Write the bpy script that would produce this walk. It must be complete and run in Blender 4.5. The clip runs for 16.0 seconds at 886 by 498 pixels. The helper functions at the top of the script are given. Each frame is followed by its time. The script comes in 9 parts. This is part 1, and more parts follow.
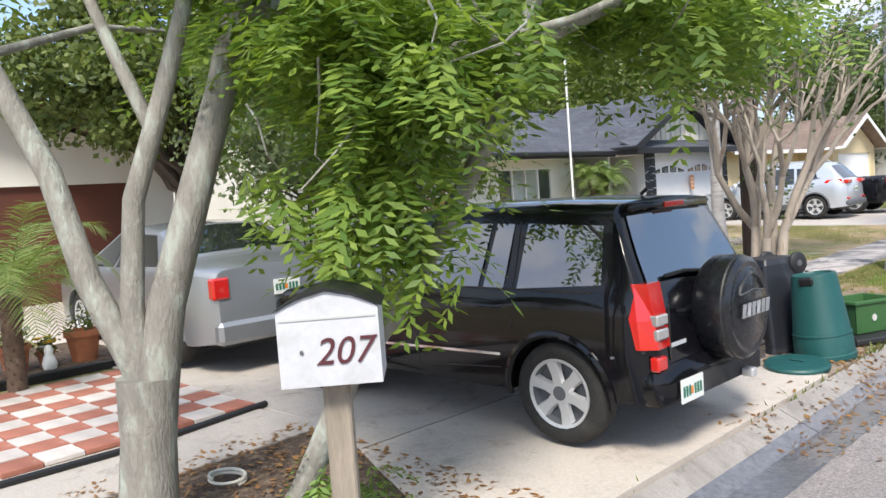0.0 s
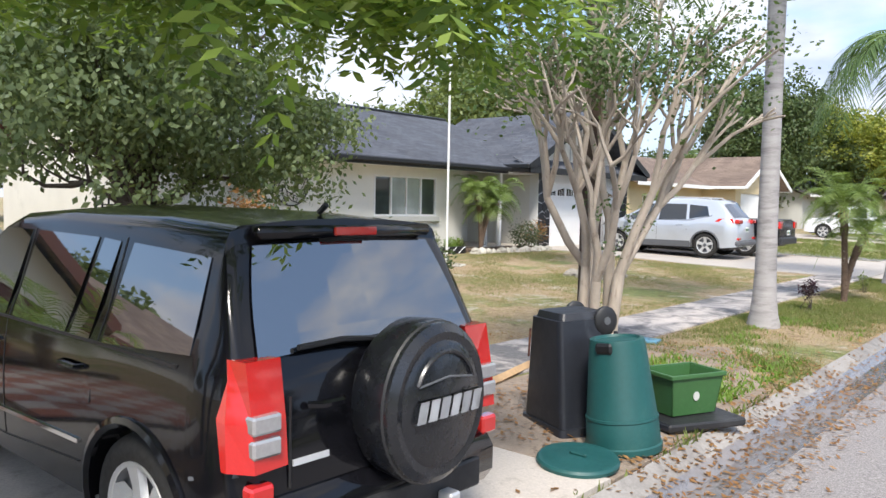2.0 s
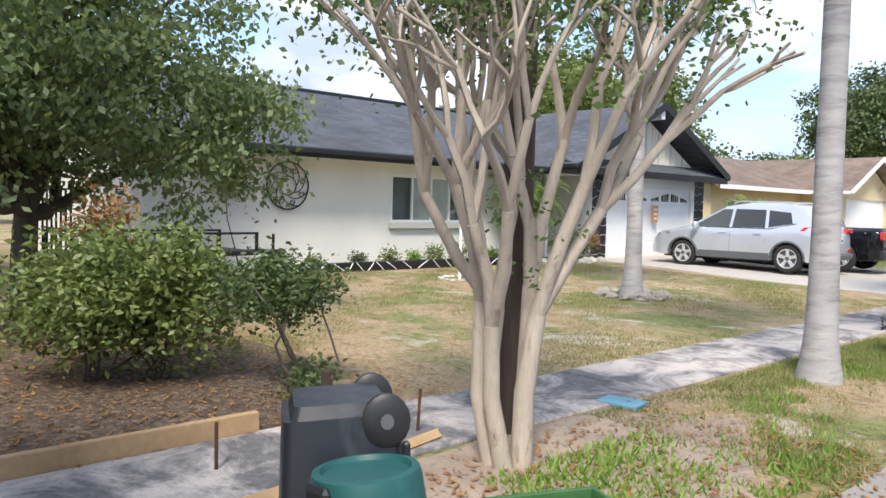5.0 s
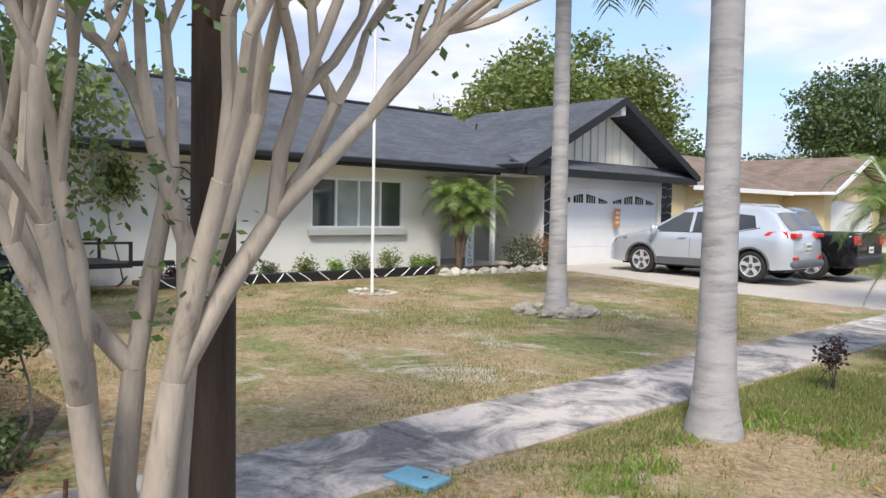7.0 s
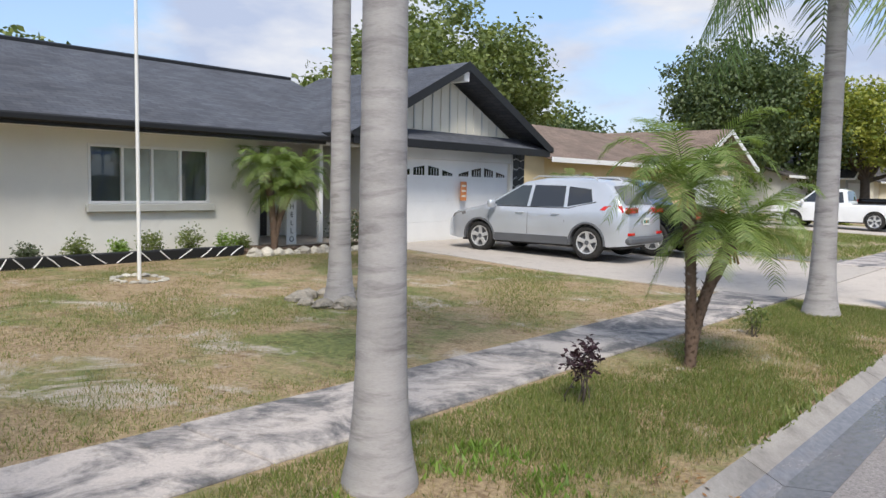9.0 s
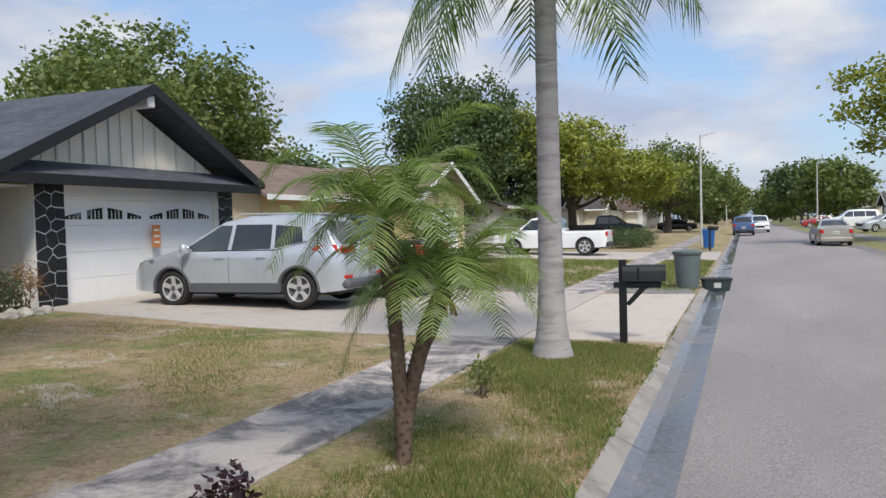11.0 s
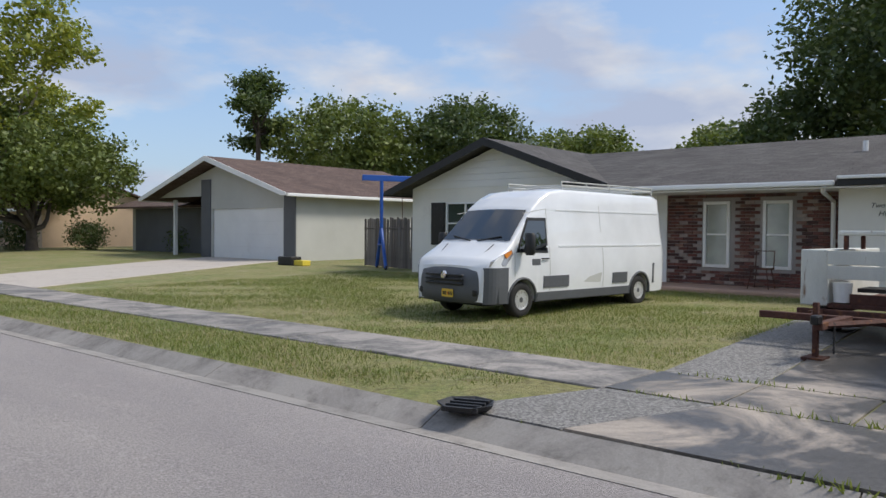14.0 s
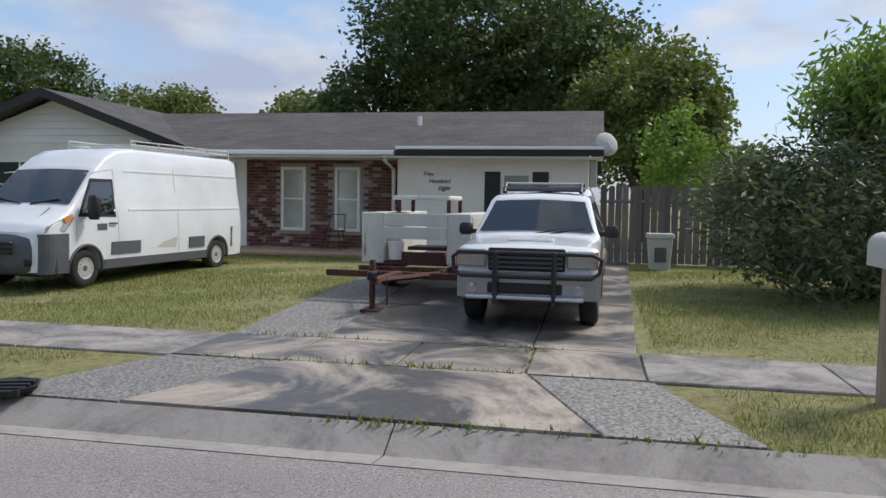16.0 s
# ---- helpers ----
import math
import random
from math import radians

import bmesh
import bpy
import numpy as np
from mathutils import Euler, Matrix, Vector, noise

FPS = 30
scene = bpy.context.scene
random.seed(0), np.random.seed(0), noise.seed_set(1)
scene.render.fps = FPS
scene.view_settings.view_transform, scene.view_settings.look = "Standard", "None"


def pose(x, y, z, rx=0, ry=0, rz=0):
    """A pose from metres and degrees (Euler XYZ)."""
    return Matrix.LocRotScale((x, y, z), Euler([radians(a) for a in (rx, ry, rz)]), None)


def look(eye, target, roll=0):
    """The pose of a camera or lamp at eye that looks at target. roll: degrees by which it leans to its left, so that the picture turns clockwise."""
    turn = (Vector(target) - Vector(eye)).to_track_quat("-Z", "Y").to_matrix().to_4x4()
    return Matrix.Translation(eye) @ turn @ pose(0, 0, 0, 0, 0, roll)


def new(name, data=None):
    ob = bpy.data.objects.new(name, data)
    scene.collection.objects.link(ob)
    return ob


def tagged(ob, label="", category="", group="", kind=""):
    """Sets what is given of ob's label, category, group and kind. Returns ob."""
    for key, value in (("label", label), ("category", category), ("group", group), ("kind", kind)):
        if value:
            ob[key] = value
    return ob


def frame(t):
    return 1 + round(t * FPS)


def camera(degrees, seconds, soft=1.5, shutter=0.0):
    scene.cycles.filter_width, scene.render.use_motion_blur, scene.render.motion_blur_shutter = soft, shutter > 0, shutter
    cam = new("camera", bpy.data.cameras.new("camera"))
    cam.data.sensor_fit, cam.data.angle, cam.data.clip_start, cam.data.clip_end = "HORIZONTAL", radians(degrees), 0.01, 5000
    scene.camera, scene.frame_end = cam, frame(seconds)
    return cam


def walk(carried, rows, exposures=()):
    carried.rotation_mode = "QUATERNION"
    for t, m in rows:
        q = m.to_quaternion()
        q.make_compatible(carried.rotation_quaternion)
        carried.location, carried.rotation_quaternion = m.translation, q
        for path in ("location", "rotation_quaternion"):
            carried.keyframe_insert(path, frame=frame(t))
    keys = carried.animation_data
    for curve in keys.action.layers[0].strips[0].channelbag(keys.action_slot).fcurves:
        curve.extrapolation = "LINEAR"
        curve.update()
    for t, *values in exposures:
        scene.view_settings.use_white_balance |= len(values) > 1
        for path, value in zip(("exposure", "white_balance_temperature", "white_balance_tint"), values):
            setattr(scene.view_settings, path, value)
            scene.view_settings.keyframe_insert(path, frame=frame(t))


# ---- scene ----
# camera and walk; x across the street, y along it
cam = camera(59.5, 16.0)
PATH = [
    (0, (0.043, 1.234, 1.748), (-1.383, 2.63, 1.618), -4.3),
    (0.5, (0.0, 1.835, 1.739), (-1.292, 3.354, 1.592), -1.6),
    (1, (-0.006, 2.397, 1.735), (-1.295, 3.92, 1.593), -0.2),
    (1.5, (-0.06, 2.974, 1.727), (-1.344, 4.501, 1.586), 0.8),
    (2, (-0.114, 3.547, 1.729), (-1.397, 5.077, 1.611), 1.1),
    (2.5, (-0.143, 4.088, 1.734), (-1.426, 5.619, 1.634), 1.2),
    (3, (-0.214, 4.601, 1.745), (-1.519, 6.113, 1.644), 1.3),
    (3.2, (-0.238, 4.809, 1.731), (-1.563, 6.304, 1.625), 1.5),
    (5.3, (-0.562, 7.109, 1.701), (-2.051, 8.439, 1.58), 1.5),
    (5.5, (-0.581, 7.358, 1.687), (-2.079, 8.677, 1.557), 1.6),
    (6, (-0.628, 7.975, 1.693), (-2.128, 9.293, 1.583), 1.0),
    (6.5, (-0.681, 8.553, 1.731), (-2.169, 9.886, 1.635), 0.9),
    (7, (-0.658, 9.115, 1.759), (-2.133, 10.462, 1.662), 1.0),
    (7.5, (-0.604, 9.739, 1.816), (-2.028, 11.138, 1.694), 0.7),
    (8, (-0.505, 10.366, 1.824), (-1.872, 11.818, 1.662), 0.8),
    (8.2, (-0.467, 10.611, 1.813), (-1.808, 12.084, 1.636), 0.8),
    (10.3, (-0.947, 12.974, 1.793), (-2.019, 14.661, 1.724), -0.2),
    (10.5, (-1.045, 13.211, 1.767), (-2.022, 14.955, 1.697), -0.7),
    (11, (-1.22, 13.772, 1.766), (-1.946, 15.634, 1.702), -1.5),
    (11.5, (-1.236, 14.215, 1.788), (-1.726, 16.154, 1.766), -0.5),
    (12, (-1.135, 14.611, 1.711), (-1.223, 16.609, 1.71), -1.6),
    (12.5, (-1.11, 14.974, 1.689), (-0.775, 16.946, 1.664), -0.4),
    (13, (-0.969, 15.358, 1.661), (-0.268, 17.231, 1.647), 0.2),
    (13.5, (-0.773, 15.437, 1.64), (0.355, 17.088, 1.603), 0.3),
    (14, (-0.698, 15.397, 1.648), (0.813, 16.706, 1.601), 0.5),
    (14.5, (-0.632, 15.345, 1.648), (1.119, 16.312, 1.612), 0.9),
    (15, (-0.609, 15.262, 1.638), (1.273, 15.939, 1.579), 0.3),
    (15.5, (-0.614, 15.218, 1.638), (1.321, 15.713, 1.538), 0.4),
    (16, (-0.631, 15.193, 1.63), (1.327, 15.579, 1.505), 0.9),
]
EXPOSURE = [(0, 1.2), (3.0, 1.22), (5.5, 1.2), (7.5, 0.88), (10.5, 0.6), (12.5, 0.36), (14.0, 0.46), (15.5, 0.4), (16, 0.46)]
walk(cam, [(t, look(eye, target, roll)) for t, eye, target, roll in PATH], EXPOSURE)

# ---- daylight: hazy sky with broken cloud, soft high sun ----
SUN_ELEVATION, SUN_TURN = radians(50), radians(140)
world = bpy.data.worlds.new("sky")
scene.world = world
world.use_nodes = True
wn, wl = world.node_tree.nodes, world.node_tree.links
wn.clear()
w_out = wn.new("ShaderNodeOutputWorld")
w_bg = wn.new("ShaderNodeBackground")
w_sky = wn.new("ShaderNodeTexSky")
w_sky.sky_type, w_sky.sun_disc = "NISHITA", False
w_sky.sun_elevation, w_sky.sun_rotation = SUN_ELEVATION, SUN_TURN
w_sky.dust_density, w_sky.ozone_density, w_sky.air_density = 1.5, 1.6, 1.0
w_co = wn.new("ShaderNodeTexCoord")
w_map = wn.new("ShaderNodeMapping")
w_map.inputs["Scale"].default_value = (1.0, 1.0, 2.6)
w_map.inputs["Location"].default_value = (0.35, 1.2, 0.1)
wl.new(w_co.outputs["Generated"], w_map.inputs["Vector"])
w_n1 = wn.new("ShaderNodeTexNoise")
w_n1.inputs["Scale"].default_value, w_n1.inputs["Detail"].default_value, w_n1.inputs["Roughness"].default_value = 2.1, 9, 0.55
w_n2 = wn.new("ShaderNodeTexNoise")
w_n2.inputs["Scale"].default_value, w_n2.inputs["Detail"].default_value = 5.0, 6
for n in (w_n1, w_n2):
    wl.new(w_map.outputs["Vector"], n.inputs["Vector"])
w_r1 = wn.new("ShaderNodeValToRGB")
w_r1.color_ramp.elements[0].position, w_r1.color_ramp.elements[1].position = 0.455, 0.56
wl.new(w_n1.outputs["Fac"], w_r1.inputs["Fac"])
w_r2 = wn.new("ShaderNodeValToRGB")
w_r2.color_ramp.elements[0].position, w_r2.color_ramp.elements[1].position = 0.4, 0.66
w_r2.color_ramp.elements[0].color, w_r2.color_ramp.elements[1].color = (3.2, 3.7, 4.9, 1), (5.7, 5.7, 5.8, 1)
wl.new(w_n2.outputs["Fac"], w_r2.inputs["Fac"])
w_mix = wn.new("ShaderNodeMix")
w_mix.data_type = "RGBA"
wl.new(w_r1.outputs["Color"], w_mix.inputs["Factor"])
w_haze = wn.new("ShaderNodeMix")
w_haze.data_type = "RGBA"
w_haze.inputs["Factor"].default_value = 0.35
w_haze.inputs["B"].default_value = (3.4, 5.0, 8.0, 1)
wl.new(w_sky.outputs["Color"], w_haze.inputs["A"])
wl.new(w_haze.outputs["Result"], w_mix.inputs["A"])
wl.new(w_r2.outputs["Color"], w_mix.inputs["B"])
wl.new(w_mix.outputs["Result"], w_bg.inputs["Color"])
w_bg.inputs["Strength"].default_value = 0.1
wl.new(w_bg.outputs["Background"], w_out.inputs["Surface"])

sun = new("sun", bpy.data.lights.new("sun", "SUN"))
sun.data.energy, sun.data.angle, sun.data.color = 2.25, radians(14), (1.0, 0.945, 0.86)
sun.matrix_basis = look((0, 0, 0), (-math.sin(SUN_TURN) * math.cos(SUN_ELEVATION), -math.cos(SUN_TURN) * math.cos(SUN_ELEVATION), -math.sin(SUN_ELEVATION)))

# ---- materials ----
def nodes_of(name):
    m = bpy.data.materials.new(name)
    m.use_nodes = True
    t = m.node_tree
    return m, t, t.nodes["Principled BSDF"]


def node(t, kind, **values):
    n = t.nodes.new(kind)
    for k, v in values.items():
        n.inputs[k.replace("_", " ")].default_value = v
    return n


def noise_of(t, scale, detail=4, rough=0.55, stretch=None, distort=0.0, world=False):
    co = t.nodes.new("ShaderNodeNewGeometry") if world else t.nodes.new("ShaderNodeTexCoord")
    out = co.outputs["Position"] if world else co.outputs["Object"]
    n = node(t, "ShaderNodeTexNoise", Scale=scale, Detail=detail, Roughness=rough, Distortion=distort)
    if stretch:
        mp = node(t, "ShaderNodeMapping", Scale=stretch)
        t.links.new(out, mp.inputs["Vector"])
        out = mp.outputs["Vector"]
    t.links.new(out, n.inputs["Vector"])
    return n.outputs["Fac"]


def ramp(t, src, lo, hi, a=(0, 0, 0), b=(1, 1, 1)):
    r = t.nodes.new("ShaderNodeValToRGB")
    e = r.color_ramp.elements
    e[0].position, e[1].position = lo, hi
    e[0].color, e[1].color = (*a, 1), (*b, 1)
    t.links.new(src, r.inputs["Fac"])
    return r.outputs["Color"]


def mixed(t, fac, a, b, mode="MIX"):
    m = t.nodes.new("ShaderNodeMix")
    m.data_type, m.blend_type = "RGBA", mode
    for sock, v in (("Factor", fac), ("A", a), ("B", b)):
        if isinstance(v, (int, float)):
            m.inputs[sock].default_value = v
        elif isinstance(v, tuple):
            m.inputs[sock].default_value = (*v, 1)
        else:
            t.links.new(v, m.inputs[sock])
    return m.outputs["Result"]


def shade(c, k):
    return tuple(min(1.0, v * k) for v in c[:3])


def bumped(t, p, src, strength, dist=0.01):
    b = node(t, "ShaderNodeBump", Strength=strength, Distance=dist)
    t.links.new(src, b.inputs["Height"])
    t.links.new(b.outputs["Normal"], p.inputs["Normal"])


def surface(name, col, rough=0.7, metal=0.0, var=0.15, big=0.8, fine=30.0, bump=0.2, dist=0.004, stain=None, stain_at=(0.55, 0.72), stain_scale=1.2,
            stretch=None, rnd=0.0, island=0.0, coat=0.0, world=False, spec=0.5):
    """A painted, mineral or plastic surface with coarse and fine variation."""
    m, t, p = nodes_of(name)
    c = mixed(t, ramp(t, noise_of(t, big, 5, 0.6, stretch, 0, world), 0.3, 0.7), shade(col, 1 - var), shade(col, 1 + var))
    c = mixed(t, ramp(t, noise_of(t, fine, 3, 0.6, stretch, 0, world), 0.25, 0.75), c, mixed(t, 1.0, c, shade((1, 1, 1), 1 - var), "MULTIPLY"))
    if stain:
        c = mixed(t, ramp(t, noise_of(t, stain_scale, 7, 0.65, stretch, 0.4, world), *stain_at), c, stain)
    if rnd or island:
        info = t.nodes.new("ShaderNodeObjectInfo") if rnd else t.nodes.new("ShaderNodeNewGeometry")
        src = info.outputs["Random"] if rnd else info.outputs["Random Per Island"]
        k = rnd or island
        c = mixed(t, 1.0, c, ramp(t, src, 0, 1, (1 - k, 1 - k, 1 - k), (1, 1, 1)), "MULTIPLY")
    t.links.new(c, p.inputs["Base Color"])
    p.inputs["Metallic"].default_value = metal
    p.inputs["Coat Weight"].default_value = coat
    p.inputs["Coat Roughness"].default_value = 0.05
    p.inputs["Specular IOR Level"].default_value = spec
    rr = ramp(t, noise_of(t, fine * 0.4, 4, 0.6, stretch, 0, world), 0.3, 0.7, (rough * 0.85,) * 3, (min(1, rough * 1.12),) * 3)
    t.links.new(rr, p.inputs["Roughness"])
    if bump:
        bumped(t, p, noise_of(t, fine, 5, 0.6, stretch, 0, world), bump, dist)
    return m


def leaf_mat(name, a, b, trans=0.35):
    m, t, p = nodes_of(name)
    geo = t.nodes.new("ShaderNodeNewGeometry")
    c = mixed(t, geo.outputs["Random Per Island"], a, b)
    c = mixed(t, ramp(t, noise_of(t, 0.7, 2, 0.5, None, 0, True), 0.35, 0.65), mixed(t, 1.0, c, (0.8, 0.82, 0.78), "MULTIPLY"), c)
    t.links.new(c, p.inputs["Base Color"])
    p.inputs["Roughness"].default_value = 0.5
    tr = t.nodes.new("ShaderNodeBsdfTranslucent")
    t.links.new(mixed(t, 1.0, c, (1.0, 1.0, 0.55), "MULTIPLY"), tr.inputs["Color"])
    mx = node(t, "ShaderNodeMixShader", Fac=trans)
    t.links.new(p.outputs[0], mx.inputs[1])
    t.links.new(tr.outputs[0], mx.inputs[2])
    t.links.new(mx.outputs[0], t.nodes["Material Output"].inputs["Surface"])
    return m


def paint(name, col, metal=0.0, rough=0.25, coat=1.0, dirt=0.1):
    m, t, p = nodes_of(name)
    c = mixed(t, ramp(t, noise_of(t, 1.2, 4), 0.3, 0.7), shade(col, 1 - dirt), shade(col, 1 + dirt * 0.5))
    t.links.new(c, p.inputs["Base Color"])
    p.inputs["Metallic"].default_value, p.inputs["Roughness"].default_value = metal, rough
    p.inputs["Coat Weight"].default_value, p.inputs["Coat Roughness"].default_value = coat, 0.06
    return m


def glass_mat(name, tint, rough=0.03, ior=1.55):
    """Dark tinted glass, as seen on cars and windows by day."""
    m, t, p = nodes_of(name)
    c = mixed(t, ramp(t, noise_of(t, 1.3, 3), 0.35, 0.65), shade(tint, 0.8), shade(tint, 1.2))
    t.links.new(c, p.inputs["Base Color"])
    p.inputs["Roughness"].default_value = rough
    p.inputs["Specular IOR Level"].default_value = 0.9
    p.inputs["IOR"].default_value = ior
    p.inputs["Coat Weight"].default_value = 0.5
    p.inputs["Coat Roughness"].default_value = 0.02
    return m


def ground_mat():
    m, t, p = nodes_of("lawn_soil")
    grass = mixed(t, ramp(t, noise_of(t, 14, 6, 0.7, None, 0, True), 0.3, 0.7), (0.08, 0.11, 0.03), (0.29, 0.3, 0.1))
    dry = mixed(t, ramp(t, noise_of(t, 22, 5, 0.7, None, 0, True), 0.3, 0.7), (0.21, 0.14, 0.08), (0.55, 0.42, 0.25))
    dryness = ramp(t, noise_of(t, 0.55, 7, 0.7, None, 0.3, True), 0.40, 0.52)
    pos = t.nodes.new("ShaderNodeNewGeometry")
    sep = t.nodes.new("ShaderNodeSeparateXYZ")
    t.links.new(pos.outputs["Position"], sep.inputs[0])
    watered = t.nodes.new("ShaderNodeMapRange")  # lawns across the street are watered and green
    watered.inputs["From Min"].default_value, watered.inputs["From Max"].default_value = 3.0, 4.0
    watered.inputs["To Min"].default_value, watered.inputs["To Max"].default_value = 1.0, 0.3
    t.links.new(sep.outputs["X"], watered.inputs["Value"])
    c = mixed(t, mixed(t, 1.0, dryness, watered.outputs["Result"], "MULTIPLY"), grass, dry)
    sand = mixed(t, ramp(t, noise_of(t, 40, 4, 0.7, None, 0, True), 0.35, 0.65), (0.4, 0.34, 0.27), (0.55, 0.48, 0.4))
    c = mixed(t, ramp(t, noise_of(t, 3.5, 7, 0.75, None, 0.5, True), 0.52, 0.64), c, mixed(t, 1.0, c, (0.62, 0.56, 0.5), "MULTIPLY"))
    bare = ramp(t, noise_of(t, 0.9, 7, 0.75, None, 0.6, True), 0.56, 0.64)
    c = mixed(t, mixed(t, 1.0, bare, watered.outputs["Result"], "MULTIPLY"), c, sand)
    t.links.new(c, p.inputs["Base Color"])
    p.inputs["Roughness"].default_value = 0.95
    bumped(t, p, noise_of(t, 30, 6, 0.75, None, 0, True), 0.9, 0.03)
    return m


def asphalt_mat():
    m, t, p = nodes_of("asphalt")
    c = mixed(t, ramp(t, noise_of(t, 60, 5, 0.85, None, 0, True), 0.36, 0.64), (0.14, 0.125, 0.12), (0.48, 0.44, 0.42))
    c = mixed(t, ramp(t, noise_of(t, 0.5, 5, 0.6, (1.0, 0.35, 1.0), 0.3, True), 0.35, 0.7), c, mixed(t, 1.0, c, (0.78, 0.77, 0.79), "MULTIPLY"))
    c = mixed(t, ramp(t, noise_of(t, 1.1, 7, 0.7, (1.0, 0.5, 1.0), 0.5, True), 0.6, 0.75), c, mixed(t, 1.0, c, (1.25, 1.2, 1.2), "MULTIPLY"))
    t.links.new(c, p.inputs["Base Color"])
    r = ramp(t, noise_of(t, 0.5, 5, 0.6, (1.0, 0.35, 1.0), 0.3, True), 0.35, 0.7, (0.8, 0.8, 0.8), (0.62, 0.62, 0.62))
    t.links.new(r, p.inputs["Roughness"])
    bumped(t, p, noise_of(t, 60, 5, 0.85, None, 0, True), 0.7, 0.012)
    return m


def concrete_mat(name, col, dark, lo=0.45, hi=0.62, wet=0.0, scale=1.4, stretch=None):
    m, t, p = nodes_of(name)
    c = mixed(t, ramp(t, noise_of(t, 55, 5, 0.75, None, 0, True), 0.3, 0.7), shade(col, 0.82), shade(col, 1.12))
    blot = ramp(t, noise_of(t, scale, 8, 0.72, stretch, 0.6, True), lo, hi)
    c = mixed(t, blot, c, mixed(t, ramp(t, noise_of(t, 18, 5, 0.75, None, 0, True), 0.35, 0.65), dark, shade(dark, 1.7)))
    c = mixed(t, ramp(t, noise_of(t, 5, 6, 0.7, None, 0.3, True), 0.56, 0.7), c, mixed(t, 1.0, c, (0.7, 0.69, 0.67), "MULTIPLY"))
    info = t.nodes.new("ShaderNodeObjectInfo")
    c = mixed(t, 1.0, c, ramp(t, info.outputs["Random"], 0, 1, (0.84, 0.84, 0.84), (1.04, 1.02, 1.0)), "MULTIPLY")
    t.links.new(c, p.inputs["Base Color"])
    if wet:
        t.links.new(mixed(t, blot, (0.75, 0.75, 0.75), (0.75 - wet,) * 3), p.inputs["Roughness"])
    else:
        p.inputs["Roughness"].default_value = 0.85
    bumped(t, p, noise_of(t, 70, 6, 0.7, None, 0, True), 0.35, 0.004)
    return m


def shingle_mat(name, a, b, rows):
    m, t, p = nodes_of(name)
    co = t.nodes.new("ShaderNodeTexCoord")
    mp = node(t, "ShaderNodeMapping", Scale=(1, 1, 1))
    br = t.nodes.new("ShaderNodeTexBrick")
    br.inputs["Scale"].default_value = 1.0
    br.inputs["Brick Width"].default_value, br.inputs["Row Height"].default_value, br.inputs["Mortar Size"].default_value = 0.3, rows, 0.006
    br.inputs["Color1"].default_value, br.inputs["Color2"].default_value, br.inputs["Mortar"].default_value = (*a, 1), (*b, 1), (*shade(a, 0.45), 1)
    t.links.new(co.outputs["UV"], mp.inputs["Vector"])
    t.links.new(mp.outputs["Vector"], br.inputs["Vector"])
    c = mixed(t, ramp(t, noise_of(t, 0.9, 6, 0.65), 0.4, 0.68), br.outputs["Color"], mixed(t, 1.0, br.outputs["Color"], (0.62, 0.6, 0.6), "MULTIPLY"))
    c = mixed(t, ramp(t, noise_of(t, 45, 3, 0.7), 0.3, 0.7), c, mixed(t, 1.0, c, (0.75, 0.75, 0.75), "MULTIPLY"))
    t.links.new(c, p.inputs["Base Color"])
    p.inputs["Roughness"].default_value = 0.9
    bumped(t, p, br.outputs["Fac"], 0.5, -0.01)
    return m


M_GROUND, M_ASPHALT = ground_mat(), asphalt_mat()
M_WALKWAY = concrete_mat("sidewalk_concrete", (0.52, 0.47, 0.44), (0.1, 0.097, 0.1), 0.43, 0.58)
M_OLDWALK = concrete_mat("old_sidewalk_concrete", (0.34, 0.315, 0.295), (0.1, 0.098, 0.097), 0.42, 0.6)
M_KERB = concrete_mat("kerb_concrete", (0.33, 0.31, 0.29), (0.12, 0.11, 0.105), 0.45, 0.7)
M_GUTTER = concrete_mat("wet_gutter", (0.3, 0.27, 0.26), (0.11, 0.115, 0.135), 0.36, 0.5, 0.68, 0.6, (1.0, 0.3, 1.0))
M_DRIVE = concrete_mat("drive_concrete", (0.52, 0.47, 0.42), (0.3, 0.26, 0.23), 0.52, 0.72)
M_DRIVE_DARK = concrete_mat("weathered_drive", (0.4, 0.35, 0.3), (0.065, 0.062, 0.06), 0.4, 0.55, 0.35, 0.75)
M_GRAVEL = concrete_mat("shell_gravel", (0.34, 0.327, 0.31), (0.085, 0.082, 0.08), 0.42, 0.58, 0, 30.0)
M_WHITEWALL = surface("white_stucco", (0.78, 0.76, 0.7), 0.85, var=0.06, fine=70, bump=0.35, stain=(0.62, 0.6, 0.55), stain_at=(0.6, 0.8))
M_WHITEPAINT = surface("white_paint", (0.8, 0.8, 0.79), 0.55, var=0.05, fine=40, bump=0.1, stain=(0.66, 0.65, 0.62), stain_at=(0.6, 0.85))
M_CREAM = surface("cream_siding", (0.72, 0.68, 0.58), 0.7, var=0.07, fine=40, bump=0.1)
M_BLACKTRIM = surface("black_trim", (0.012, 0.012, 0.013), 0.45, var=0.2, fine=30, bump=0.05)
M_GREYWALL = surface("grey_stucco", (0.5, 0.5, 0.47), 0.85, var=0.06, fine=70, bump=0.35)
M_GREYDARK = surface("dark_grey_paint", (0.12, 0.125, 0.135), 0.7, var=0.1, fine=50, bump=0.1)
M_YELLOWWALL = surface("yellow_stucco", (0.66, 0.54, 0.33), 0.85, var=0.08, fine=60, bump=0.3)
